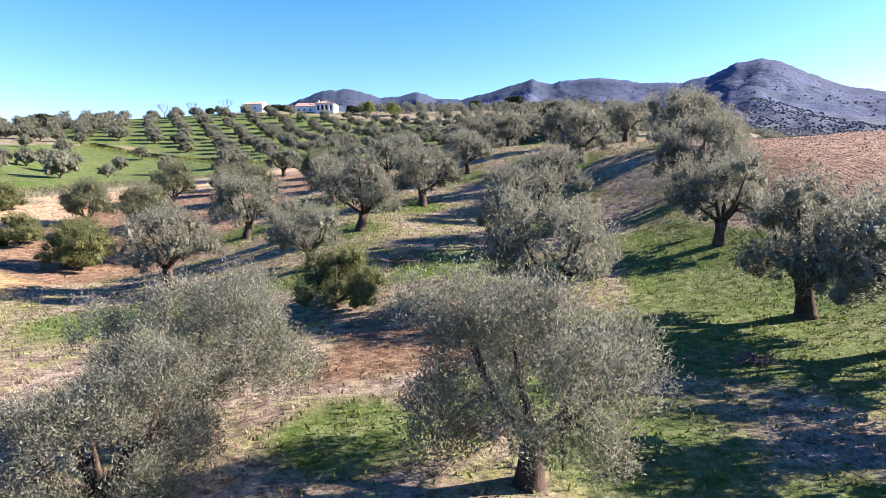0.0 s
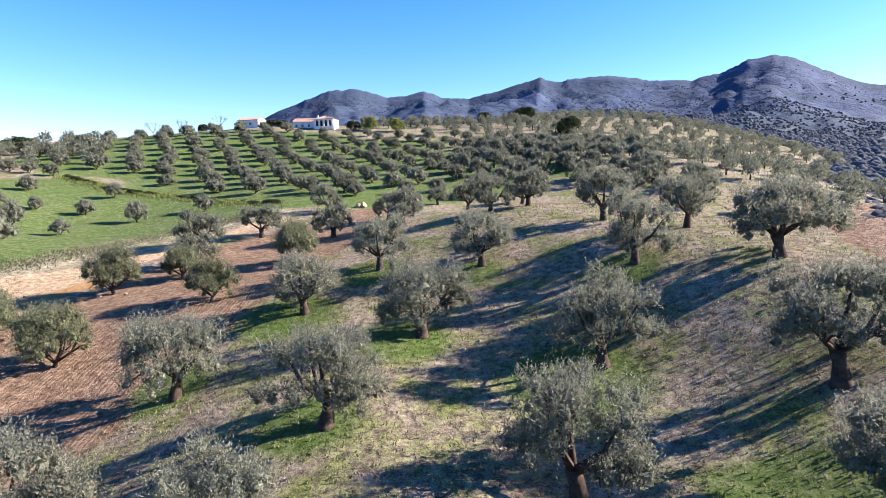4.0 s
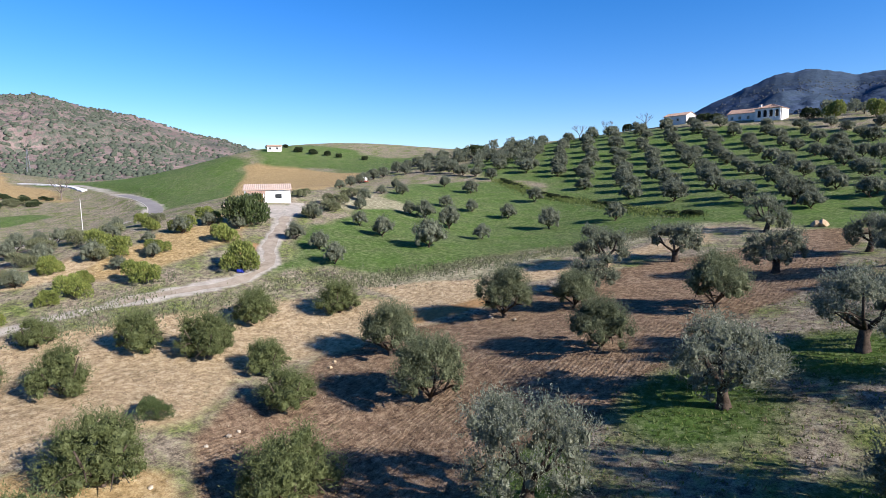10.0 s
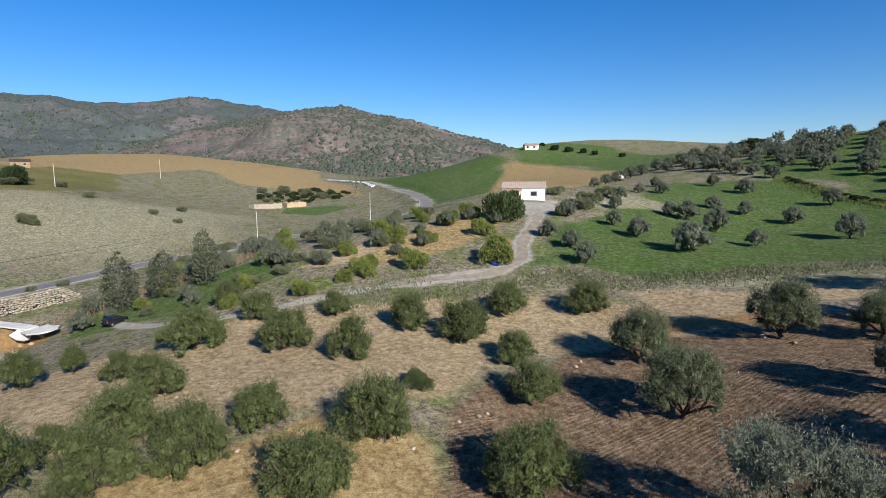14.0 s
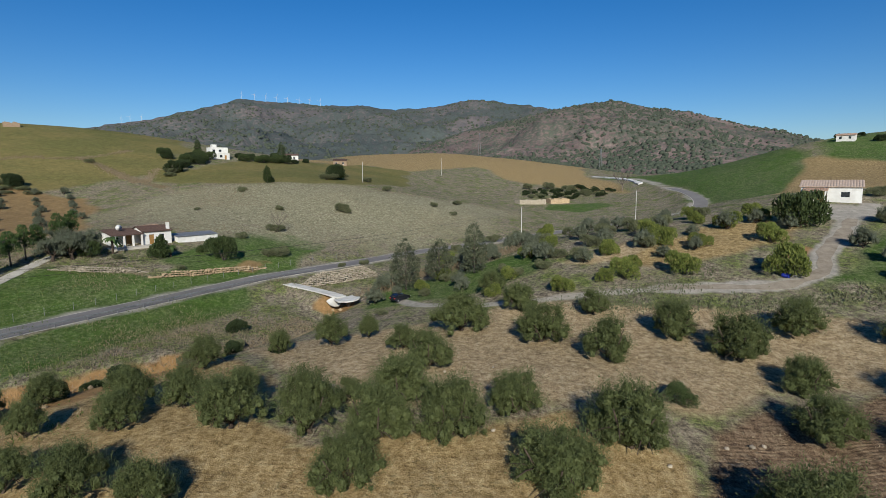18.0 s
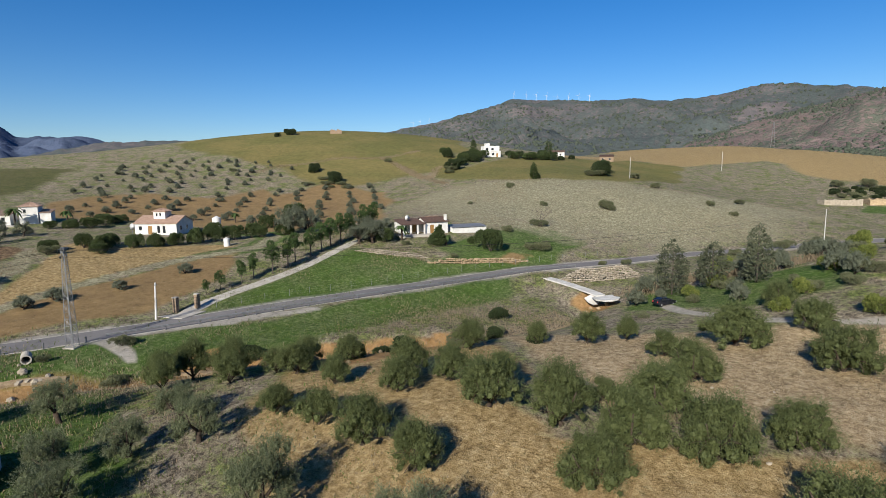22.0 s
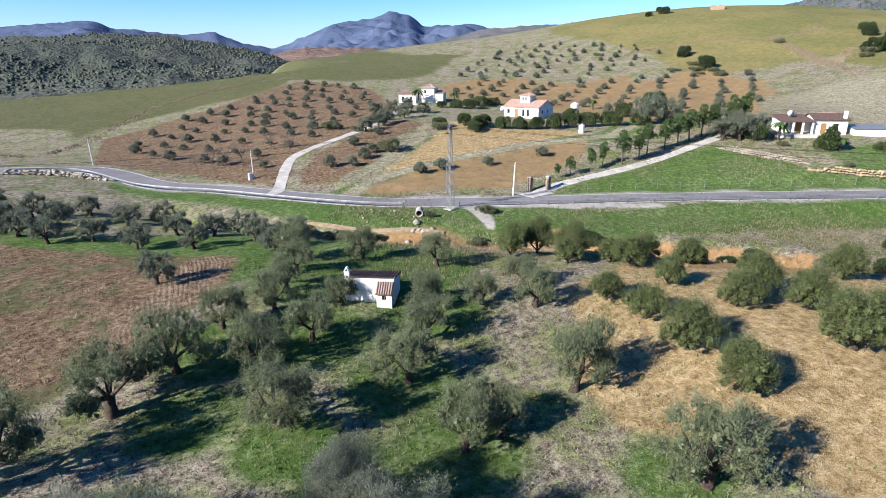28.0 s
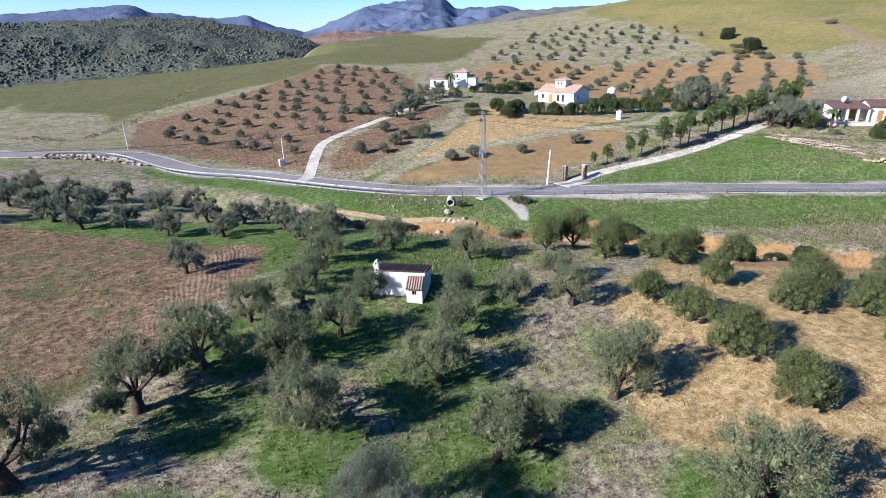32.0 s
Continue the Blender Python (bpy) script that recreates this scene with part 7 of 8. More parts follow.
def car():
    root = tagged(new("car"), "small black hatchback parked at the end of the track", "car")
    side = [(-1.95, 0.35), (-2.0, 0.72), (-1.82, 0.95), (-1.0, 1.02), (-0.35, 1.44), (0.75, 1.5), (1.55, 1.32), (1.92, 0.95), (2.0, 0.6), (1.95, 0.35)]
    n = len(side)
    verts = []
    for y, k in ((-0.84, 0.0), (-0.8, 1.0), (0.8, 1.0), (0.84, 0.0)):
        for x, z in side:
            tuck = 0.14 * max(0, z - 0.95) / 0.5
            verts.append((x * (1.0 if k else 0.985), y * (1 - tuck * 1.2), z if k else 0.32 + (z - 0.32) * 0.97))
    faces = [tuple(range(n))[::-1], tuple(3 * n + k for k in range(n))]
    for s in range(3):
        for k in range(n):
            faces.append((s * n + k, s * n + (k + 1) % n, (s + 1) * n + (k + 1) % n, (s + 1) * n + k))
    part("body", (verts, faces), CAR_PAINT, root)
    part("windscreen", ([(-0.98, -0.62, 1.05), (-0.98, 0.62, 1.05), (-0.4, 0.56, 1.44), (-0.4, -0.56, 1.44), (-0.96, -0.62, 1.02), (-0.96, 0.62, 1.02), (-0.38, 0.56, 1.41), (-0.38, -0.56, 1.41)], [(0, 1, 2, 3), (7, 6, 5, 4), (0, 4, 5, 1), (2, 6, 7, 3), (1, 5, 6, 2), (3, 7, 4, 0)]), GLASS_DARK, root)
    for y in (-0.79, 0.79):
        part("side_window", [box(-0.55, min(y, y * 0.93), 1.02, 0.3, max(y, y * 0.93), 1.36), box(0.36, min(y, y * 0.93), 1.02, 1.2, max(y, y * 0.93), 1.36)], GLASS_DARK, root)
    part("rear_window", box(1.62, -0.55, 1.0, 1.8, 0.55, 1.22), GLASS_DARK, root)
    for y in (-0.62, 0.62):
        part("headlight", box(-2.03, y - 0.18, 0.66, -1.9, y + 0.18, 0.82), LAMP_GLASS, root)
        part("tail_light", box(1.9, y - 0.12, 0.7, 2.02, y + 0.12, 0.95), RED_PAINT, root)
    part("number_plate", box(-2.04, -0.25, 0.42, -1.98, 0.25, 0.53), PLASTIC_WHITE, root)
    part("mirror", [box(-0.75, -0.98, 0.98, -0.6, -0.8, 1.1), box(-0.75, 0.8, 0.98, -0.6, 0.98, 1.1)], CAR_PAINT, root)
    for x in (-1.28, 1.28):
        for y in (-0.8, 0.8):
            wh = part("wheel", tube([(x, y - 0.1, 0.31), (x, y + 0.1, 0.31)], [0.31, 0.31], 16), RUBBER, root)
            part("rim", tube([(x, y - 0.115, 0.31), (x, y + 0.115, 0.31)], [0.19, 0.19], 10), STEEL, wh)
    root.matrix_basis = Matrix.Translation((-95.6, 19.6, gz(-95.6, 19.6) + 0.02)) @ pose(0, 0, 0, 0, 0, -40) @ Matrix.Scale(0.87, 4)


car()
pipe = tagged(new("culvert_pipe"), "pale concrete culvert pipe sticking out of the bank", "pipe")
ring = []
for a in np.linspace(0, 2 * math.pi, 19)[:-1]:
    ring.append((math.cos(a), math.sin(a)))
pv, pf = [], []
for x_, r_ in ((0, 0.55), (1.6, 0.55), (1.6, 0.42), (0, 0.42)):
    pv += [(x_, r_ * c, r_ * s) for c, s in ring]
for q in range(4):
    for k in range(18):
        a_, b_ = q * 18 + k, q * 18 + (k + 1) % 18
        pf.append((a_, b_, (b_ + 18) % 72, (a_ + 18) % 72))
part("barrel", (pv, pf), CONCRETE, pipe)
# Dark disc set in the mouth as the shade inside the pipe.
part("dark_inside", tube([(0.2, 0, 0), (0.3, 0, 0)], [0.41, 0.41], 14), DARK_IRON, pipe)
pipe.matrix_basis = Matrix.Translation((-32.4, -39.0, gz(-32.4, -39.0) + 0.5)) @ pose(0, 0, 0, 0, 4, 65)
drum = tagged(new("blue_drum"), "bright blue plastic drum under the orange tree", "drum")
part("body", tube([(-0.45, 0, 0), (-0.2, 0, 0), (-0.18, 0, 0), (0.18, 0, 0), (0.2, 0, 0), (0.45, 0, 0)], [0.28, 0.3, 0.32, 0.32, 0.3, 0.28], 16), BLUE_PLASTIC, drum)
part("lid", tube([(0.45, 0, 0), (0.49, 0, 0)], [0.3, 0.3], 16), BLUE_PLASTIC, drum)
drum.matrix_basis = Matrix.Translation((-79.9, 73.6, gz(-79.9, 73.6) + 0.3)) @ pose(0, 0, 0, 0, 0, 30)
spray = tagged(new("spray_trailer"), "red and white farm spray trailer parked on the skyline", "trailer")
part("tank", tube([(-1.3, 0, 1.3), (-1.0, 0, 1.3), (1.0, 0, 1.3), (1.3, 0, 1.3)], [0.3, 0.75, 0.75, 0.3], 16), PLASTIC_WHITE, spray, smooth=True)
part("chassis", box(-1.6, -0.8, 0.4, 1.6, 0.8, 0.62), RED_PAINT, spray)
for y_ in (-0.85, 0.85):
    part("wheel", tube([(0, y_ - 0.12, 0.4), (0, y_ + 0.12, 0.4)], [0.42, 0.42], 14), RUBBER, spray)
part("mudguard", [box(-0.7, -1.0, 0.85, 0.7, -0.7, 0.92), box(-0.7, 0.7, 0.85, 0.7, 1.0, 0.92)], RED_PAINT, spray)
spray.matrix_basis = Matrix.Translation((-157.5, 162, gz(-157.5, 162))) @ pose(0, 0, 0, 0, 0, 40)


# ---- the far grove, orchard trees, shrubs ----
YOUNG = [olive(s, "round", 3200, 0.30, 0.085, OLIVE_FAR, 4, 3, 0.6) for s in (31, 32, 33)]
YOUNG_GROVE = [(-71, 104, 5.0), (-83, 104, 3.8), (-82, 89, 2.9), (-74, 86, 3.2), (-89, 89, 3.1), (-92, 106, 2.8), (-98, 126, 3.2), (-94, 127, 3.9), (-84, 124, 4.7), (-93, 143, 3.1), (-71, 119, 2.9), (-82, 143, 3.3), (-67, 137, 4.2), (-56, 145, 4.0), (-100, 141, 3.2),
               (-112, 124, 3.1), (-117, 142, 3.2), (-121, 164, 3.2), (-108, 161, 4.0), (-101, 101, 3.6), (-86, 161, 3.7), (-119, 136, 2.5), (-105, 117, 2.8), (-128, 150, 2.8)]
for tx, ty, tw in YOUNG_GROVE:
    set_tree(YOUNG, "young_olive_tree", tx, ty, tw * 1.25, "young rounded olive tree in the bright green field", "young olives in the green field")


def spread(region, gap, turn, seed, jitter=0.9, row=None, start=None):
    """Places on a turned grid inside an outline."""
    rng = random.Random(seed)
    xs, ys = [p[0] for p in region], [p[1] for p in region]
    cx, cy = start or (sum(xs) / len(xs), sum(ys) / len(ys))
    row = row or gap
    c, s = math.cos(radians(turn)), math.sin(radians(turn))
    n = int(1.3 * max(max(xs) - min(xs), max(ys) - min(ys)) / min(gap, row)) + 2
    grid = np.array([(cx + c * i * gap - s * j * row + rng.uniform(-jitter, jitter), cy + s * i * gap + c * j * row + rng.uniform(-jitter, jitter)) for i in range(-n, n) for j in range(-n, n)])
    ok = inside(grid[:, 0], grid[:, 1], list(region), 0.01, 0.0) > 0.5
    return grid[ok]


VILLA_GROVE = ((-112, 194), (-68, 170), (-41, 152), (-21, 150), (12, 168), (42, 185), (40, 240), (0, 275), (-48, 276), (-84, 280), (-112, 290), (-150, 262), (-158, 215))
spots = spread(VILLA_GROVE, 10.4, 27, 3, 1.7, 10.2, (-72.0, 184.5))
spots = spots[np.argsort(np.hypot(spots[:, 0] + 4, spots[:, 1] - 33))]
for tx, ty in spots[:280]:
    set_tree(FAR_OLD, "olive_tree", tx, ty, tree_rng.uniform(5.0, 6.8), "grey olive tree in rows on the green villa hill", "olives on the villa hill", squash=(0.72, 0.92))


EDGE_GROVE = [(-132, 132, 3.6), (-141, 143, 4.0), (-150, 154, 4.4), (-158, 163, 5.0), (-164, 172, 5.5), (-166, 179, 6.0), (-161, 186, 5.5), (-156, 191, 6.0), (-150, 196, 6.5), (-146, 189, 5.0), (-140, 190, 6.0), (-133, 187, 5.5), (-126, 186, 5.0),
              (-118, 184, 5.0), (-170, 190, 6.0), (-172, 198, 6.0), (-174, 206, 6.5), (-165, 200, 6.0), (-160, 205, 6.0), (-155, 210, 6.5), (-175, 214, 6.5), (-168, 214, 6.0), (-174, 222, 6.5), (-166, 224, 6.5), (-160, 218, 6.0)]
for tx, ty, tw in EDGE_GROVE:
    set_tree(FAR_OLD, "olive_tree", tx, ty, tw, "grey-green olive tree along the upper edge of the green field", "olives along the field edge", squash=(0.8, 1.0))


def leaves_of(me):
    co = np.empty(len(me.vertices) * 3, np.float32)
    me.vertices.foreach_get("co", co)
    return co.reshape(-1, 4, 3)


def stand(name, label, category, kinds, places, sizes, mat, seed, trunks=True):
    """A wood of many trees nobody could count, joined into crowns and trunks."""
    rng = np.random.RandomState(seed)
    root = tagged(new(name), label, category, kind="stuff")
    crowns, stems = [], []
    base = [leaves_of(leaf) for _, leaf in kinds]
    zs = ground_z(places[:, 0], places[:, 1])
    for (x, y), z, w in zip(places, zs, sizes):
        a, s = rng.uniform(0, 6.28), w / 6.0
        rot = np.array([[math.cos(a), -math.sin(a), 0], [math.sin(a), math.cos(a), 0], [0, 0, rng.uniform(0.85, 1.1)]]) * s
        crowns.append(base[rng.randint(len(base))] @ rot.T + np.array([x, y, z]))
        if trunks:
            r = 0.28 * s
            for q in range(2):
                dx, dy = (r, 0) if q else (0, r)
                stems.append([[x - dx, y - dy, z - 0.3], [x + dx, y + dy, z - 0.3], [x + dx * 0.7, y + dy * 0.7, z + 2.2 * s], [x - dx * 0.7, y - dy * 0.7, z + 2.2 * s]])
    child("crowns", quads_mesh("crowns", np.concatenate(crowns), mat), root)
    if trunks:
        child("trunks", quads_mesh("trunks", np.array(stems), BARK), root)


TINY = [olive(s, "round", 420, 0.75, 0.34, OLIVE_FAR) for s in (41, 42, 43)]
wood_rng = np.random.RandomState(8)
rest = [spots[280:], spread(((42, 150), (60, 120), (110, 130), (260, 200), (330, 420), (120, 470), (-30, 420), (-46, 300), (0, 280), (42, 240)), 9.4, 27, 4, 3.2), spread(((-148, 198), (-118, 198), (-138, 255), (-172, 248), (-176, 206)), 8.5, 30, 5, 2.0)]
rest = np.concatenate(rest)
stand("olive_grove", "endless grey olive groves below the mountain", "olive grove", TINY, rest, wood_rng.uniform(4.2, 6.4, len(rest)), OLIVE_FAR, 9)


dense = spread(((6, 172), (60, 152), (66, 240), (16, 262), (2, 205)), 9.6, 20, 24, 2.0)
stand("dense_olive_grove", "dense grey olive grove east of the villa", "olive grove", FAR_OLD, dense, wood_rng.uniform(5.4, 7.4, len(dense)), OLIVE_FAR, 11)

SMALL = [olive(s, "round", 1300, 0.34, 0.12, OLIVE_FAR, 3, 2, 0.55) for s in (51, 52, 53)]
ochre_rows = spread(((-104, -134), (-140, -142), (-188, -134), (-188, -97), (-137, -70), (-122, -68), (-108, -100)), 9.4, 40, 12, 1.2)
brown_rows = spread(((10, -135), (-4, -160), (-48, -200), (-66, -172), (-58, -127), (-37, -104), (-24, -92), (-17, -78), (0, -92), (12, -108)), 8.6, 35, 13, 1.4)
upper_rows = spread(((-104, -178), (-140, -222), (-165, -222), (-200, -178), (-190, -150), (-150, -154)), 8.0, 40, 14, 3.0)
back_rows = spread(((-97, -166), (-117, -171), (-140, -148), (-163, -144), (-140, -140), (-108, -128), (-90, -139), (-87, -156)), 8.8, 40, 15, 1.3)
for tx, ty in np.concatenate([ochre_rows, brown_rows, back_rows]):
    set_tree(SMALL, "small_olive_tree", tx, ty, tree_rng.uniform(2.1, 3.5), "small grey-green olive tree in rows on ochre soil", "olives across the valley", squash=(0.8, 1.0))
lane_olives = [(-40.8, -59.4), (-45.2, -59.7), (-27.4, -72.4), (-34.7, -74.2), (-31.3, -70.2), (-37.6, -77.6), (-44, -93), (-36, -86), (-54, -58), (-66, -58)]
for tx, ty in lane_olives:
    set_tree(SMALL, "small_olive_tree", tx, ty, tree_rng.uniform(2.6, 3.6), "small dark olive tree beside the farm lane", "olives across the valley", squash=(0.8, 1.0))
for tx, ty in upper_rows:
    set_tree(SMALL, "thorn_bush", tx, ty, tree_rng.uniform(1.6, 3.0), "small grey bush on the dry upper slope", "bushes on the dry slope", category="bush")


def shrub(seed, count, length, width, mat, flat=0.8):
    rng = np.random.RandomState(seed)
    lobes = [((0, 0, 0.9), np.array((1.3, 1.3, 1.1)))]
    for k in range(7):
        a, r = rng.uniform(0, 6.28), rng.uniform(0.8, 1.9)
        lobes.append(((math.cos(a) * r, math.sin(a) * r, rng.uniform(0.5, 1.5)), np.array((1.1, 1.1, 0.9)) * rng.uniform(0.7, 1.15)))
    leaf = sprigs(rng, lobes, count, length, width, 0.6)
    leaf[:, :, 2] *= flat
    stems = []
    for k in range(5):
        a = 1.257 * k
        stems.append(tube([(0, 0, -0.2), (math.cos(a) * 0.5, math.sin(a) * 0.5, 0.6), (math.cos(a) * 1.1, math.sin(a) * 1.1, 1.2)], [0.09, 0.06, 0.02], 5))
    return mesh_from("shrub_stems", *join(stems), WOOD, True), quads_mesh("shrub_leaves", leaf, mat)


CITRUS = [shrub(s, 4200, 0.26, 0.13, BRIGHT, 1.25) for s in (61, 62, 63)]
DARK_SHRUB = [shrub(s, 4200, 0.28, 0.13, DARK_LEAF, 1.0) for s in (64, 65, 66)]
SCRUB_BUSH = [shrub(s, 3400, 0.30, 0.10, SCRUB, 0.9) for s in (67, 68, 69)]
FINE_BUSH = [olive(75, "bush", 22000, 0.13, 0.030, OLIVE_GREEN, 10, 3, 0.55)]
GREEN_BUSH = [shrub(s, 9000, 0.2, 0.06, TREE_GREEN, 1.0) for s in (70, 71)]


GARDEN_TREE = [shrub(s, 4200, 0.28, 0.11, TREE_GREEN, 1.1) for s in (72, 73, 74)]


def plant(kinds, name, rows, label, group, category="bush", tall=1.0):
    for x, y, w in rows:
        set_tree(kinds, name, x, y, w * 6.15 / 4.6, label, group, squash=(1.0 * tall, 1.25 * tall), category=category)


plant(CITRUS, "orange_tree", [(-81, 74, 6.0), (-84, 62, 4.4), (-85, 54, 4.0), (-95, 68, 3.6), (-104, 76, 4.4), (-109, 83, 4.4), (-95, 79, 4.1), (-97, 63, 4.0), (-95, 54, 3.6), (-92, 38, 3.0), (-82, 44.5, 3.2), (-84, 51, 2.5), (-88, 56, 2.7), (-100, 23, 2.8), (-99, 30, 2.2), (-103, 41, 3.4), (-85, 35, 2.6)],
      "yellow-green citrus tree in the small orchard", "citrus orchard", "citrus tree")
orchard_rng = random.Random(17)
for tx, ty in spread(((-84, 34), (-86, 58), (-96, 84), (-108, 92), (-122, 82), (-136, 62), (-128, 34), (-112, 10), (-98, 12)), 6.6, 25, 18, 2.2):
    pick = orchard_rng.random()
    if min(math.hypot(tx - qx, ty - qy) for qx, qy in TRACK + [(-95.6, 19.6)]) < 5 or pick < 0.30:
        continue
    if pick < 0.48:
        plant(CITRUS, "orange_tree", [(tx, ty, orchard_rng.uniform(2.6, 4.2))], "yellow-green citrus tree in the small orchard", "citrus orchard", "citrus tree", 1.2)
    else:
        set_tree(YOUNG, "orchard_tree", tx, ty, orchard_rng.uniform(2.2, 4.0), "grey-green olive in the mixed roadside orchard", "mixed orchard trees", category="olive tree")
plant(GARDEN_TREE, "dark_tree", [(-102.5, 87.5, 8.6)], "large dark green tree beside the barn", "", "tree", 1.15)
plant(SCRUB_BUSH, "scrub_bush", [(-97, 60, 3.9), (-102, 52, 4.1), (-94, 49, 3.7), (-98, 46, 3.5), (-113, 46, 3.8), (-97, 37, 2.9), (-110, 61, 4.5), (-110, 56, 4.4), (-116, 51, 4.1), (-111, 67, 4.6), (-117, 76, 4.4), (-102, 101, 4.0), (-106, 109, 5.4), (-110, 114, 5.8), (-117, 124, 4.9), (-121, 112, 4.0)],
      "grey-green scrub bush beside the orchard", "scrub by the orchard")
plant(GARDEN_TREE, "hedge_bush", [(-67, -87, 4.6), (-72, -84, 3.6), (-75.5, -81.5, 4.2), (-79, -80, 4.0), (-83, -78.5, 4.4), (-87, -77, 4.2), (-91, -75.5, 4.4), (-95, -74, 4.0), (-66, -92, 4.4), (-113, -79, 7.0), (-109, -84, 4.4), (-96, -89, 3.6), (-92, -86, 3.4)],
      "dense evergreen bush hedging the villa garden", "garden bushes", tall=1.35)
plant(SCRUB_BUSH, "roadside_bush", [(-37, -110, 4.0), (-41, -76, 5.0), (-46, -108, 4.0), (-49, -109, 4.0), (-52, -111, 3.6), (-41, -100, 3.0), (-36, -109, 4.0), (-58, -90, 4.0), (-41, -35, 2.6), (-33, -37, 1.6), (-13, -43, 3.6), (-16, -40, 3.4), (-21, -35, 3.4)], "brownish half-bare bush beside the road", "roadside bushes")
plant(GARDEN_TREE, "garden_tree", [(-105, -46, 5.6), (-105, -42, 4.6), (-106, -49, 5.0), (-111, -31.5, 4.2), (-117, -21, 6.4), (-119, -27, 2.4)], "dark green garden tree beside the low white house", "garden trees", "tree", 1.2)
plant(SCRUB_BUSH, "garden_shrub", [(-150, -22, 4.6), (-137, -26, 3.4), (-128, -13, 4.5), (-126, -15, 3.6), (-106, -37, 2.2), (-107, -25, 2.0)], "grey-green garden shrub on the lawn", "garden shrubs")
plant(DARK_SHRUB, "ridge_tree", [(-254, -111, 6.5), (-239, -96, 7), (-251, -95, 7), (-229, -94, 8), (-260, -103, 6.5), (-289, -93, 5.1), (-287, -86, 6.5), (-296, -81, 7), (-301, -73, 8.5), (-315, -83, 6), (-310, -70, 4.6), (-327, -70, 4.1), (-243, -31, 11), (-262, -34, 8), (-197, -150, 6.5), (-189, -129, 8), (-194, -136, 5), (-215, -48, 3.7),
                                (-245, -212, 6), (-250, -220, 5), (-236, -214, 4), (-196, -148, 6)], "dark tree on the far rise", "trees on the far rise", "tree", 1.1)
plant(SCRUB_BUSH, "meadow_bush", [(-174, -30, 3.0), (-184, -13, 5.0), (-183, -11, 3.4), (-228, -5, 4.4), (-258, -19, 5.0), (-166, -52, 1.9), (-215, 15, 3.4), (-233, 23, 4.2), (-208, 23, 2.9), (-186, -12, 4.2), (-198, -52, 3.0), (-344, 60, 7), (-346, 73, 8), (-335, 84, 8), (-321, 91, 6.5), (-221, -50, 2.8), (-195, -51, 2.6), (-228, -130, 3.4), (-175, -178, 3.4)],
      "lone grey bush in the dry meadow", "bushes in the meadow")
plant(DARK_SHRUB, "stream_bush", [(-58, -4, 3.6), (-51, -7, 3.4), (-82, -3, 3.2), (-65, 10, 2.4), (-69, 3, 3.0), (-50, -22, 3.2), (-60, -9, 2.8)], "dark bush on the eroded stream bank", "stream bank bushes")
plant(SCRUB_BUSH, "verge_bush", [(-130, 6, 2.4), (-126, 2, 2.1), (-175, 37, 4.6), (-186, 46, 4.4), (-102, 27, 2.6), (-95, 24, 2.3), (-87, 18, 2.1), (-93, 39, 3.0), (-94, 43, 3.2), (-165, 31, 3), (-158, 26, 3), (-195, 54, 3.6)], "low bush on the road verge", "verge bushes")
set_tree(FINE_BUSH, "round_bush", -6.6, 33.8, 6.2, "rounded grey-green wild olive bush beside the brush pile", "", squash=(0.88, 0.9), category="bush")
plant(GREEN_BUSH, "green_bush", [(-49.6, 49.9, 2.9)], "low bright green carob bush on pale earth", "")
plant(DARK_SHRUB, "skyline_tree", [(53.8, 282, 13)], "big dark evergreen tree above the olive groves", "", "tree", 1.2)
plant(DARK_SHRUB, "skyline_tree", [(-162, 230, 9), (-169, 232, 8), (-120, 292, 6), (-88, 300, 7), (-82, 296, 6), (-46, 288, 7), (40, 330, 14), (20, 335, 10)], "dark tree clump near the hilltop villa", "hilltop trees", "tree", 1.0)
plant(CITRUS, "yellow_tree", [(-38, 286, 8), (-25, 285, 7)], "yellowing garden tree beside the hilltop villa", "", "tree", 1.3)
plant(DARK_SHRUB, "skyline_tree", [(-284, 212, 4), (-266, 208, 5), (-258, 212, 5), (-252, 216, 5), (-244, 218, 4), (-228, 222, 4), (-292, 205, 4)], "round dark tree on the green skyline", "skyline trees", "tree", 1.0)
hedge_line = smooth_line([(-114, 184), (-92, 171), (-76, 166), (-63, 160), (-50, 152), (-40, 146)], 2.6)
plant(DARK_SHRUB, "hedge_bush", [(p[0] + 0.5 * math.sin(3 * k), p[1] + 0.5 * math.cos(5 * k), 2.2 + 0.8 * math.sin(7 * k)) for k, p in enumerate(hedge_line)], "low dark green hedge between two fields", "field hedge", tall=0.6)


for tx, ty in spread(((-304, 58), (-306, 88), (-312, 104), (-330, 108), (-350, 96), (-344, 66), (-326, 54)), 6.0, 10, 27, 2.0):
    plant(SCRUB_BUSH if orchard_rng.random() < 0.4 else DARK_SHRUB, "thicket_tree", [(tx, ty, orchard_rng.uniform(3.2, 5.4))], "dark tree in the thicket behind the ruined farm", "thicket behind the ruin", "tree", 0.8)


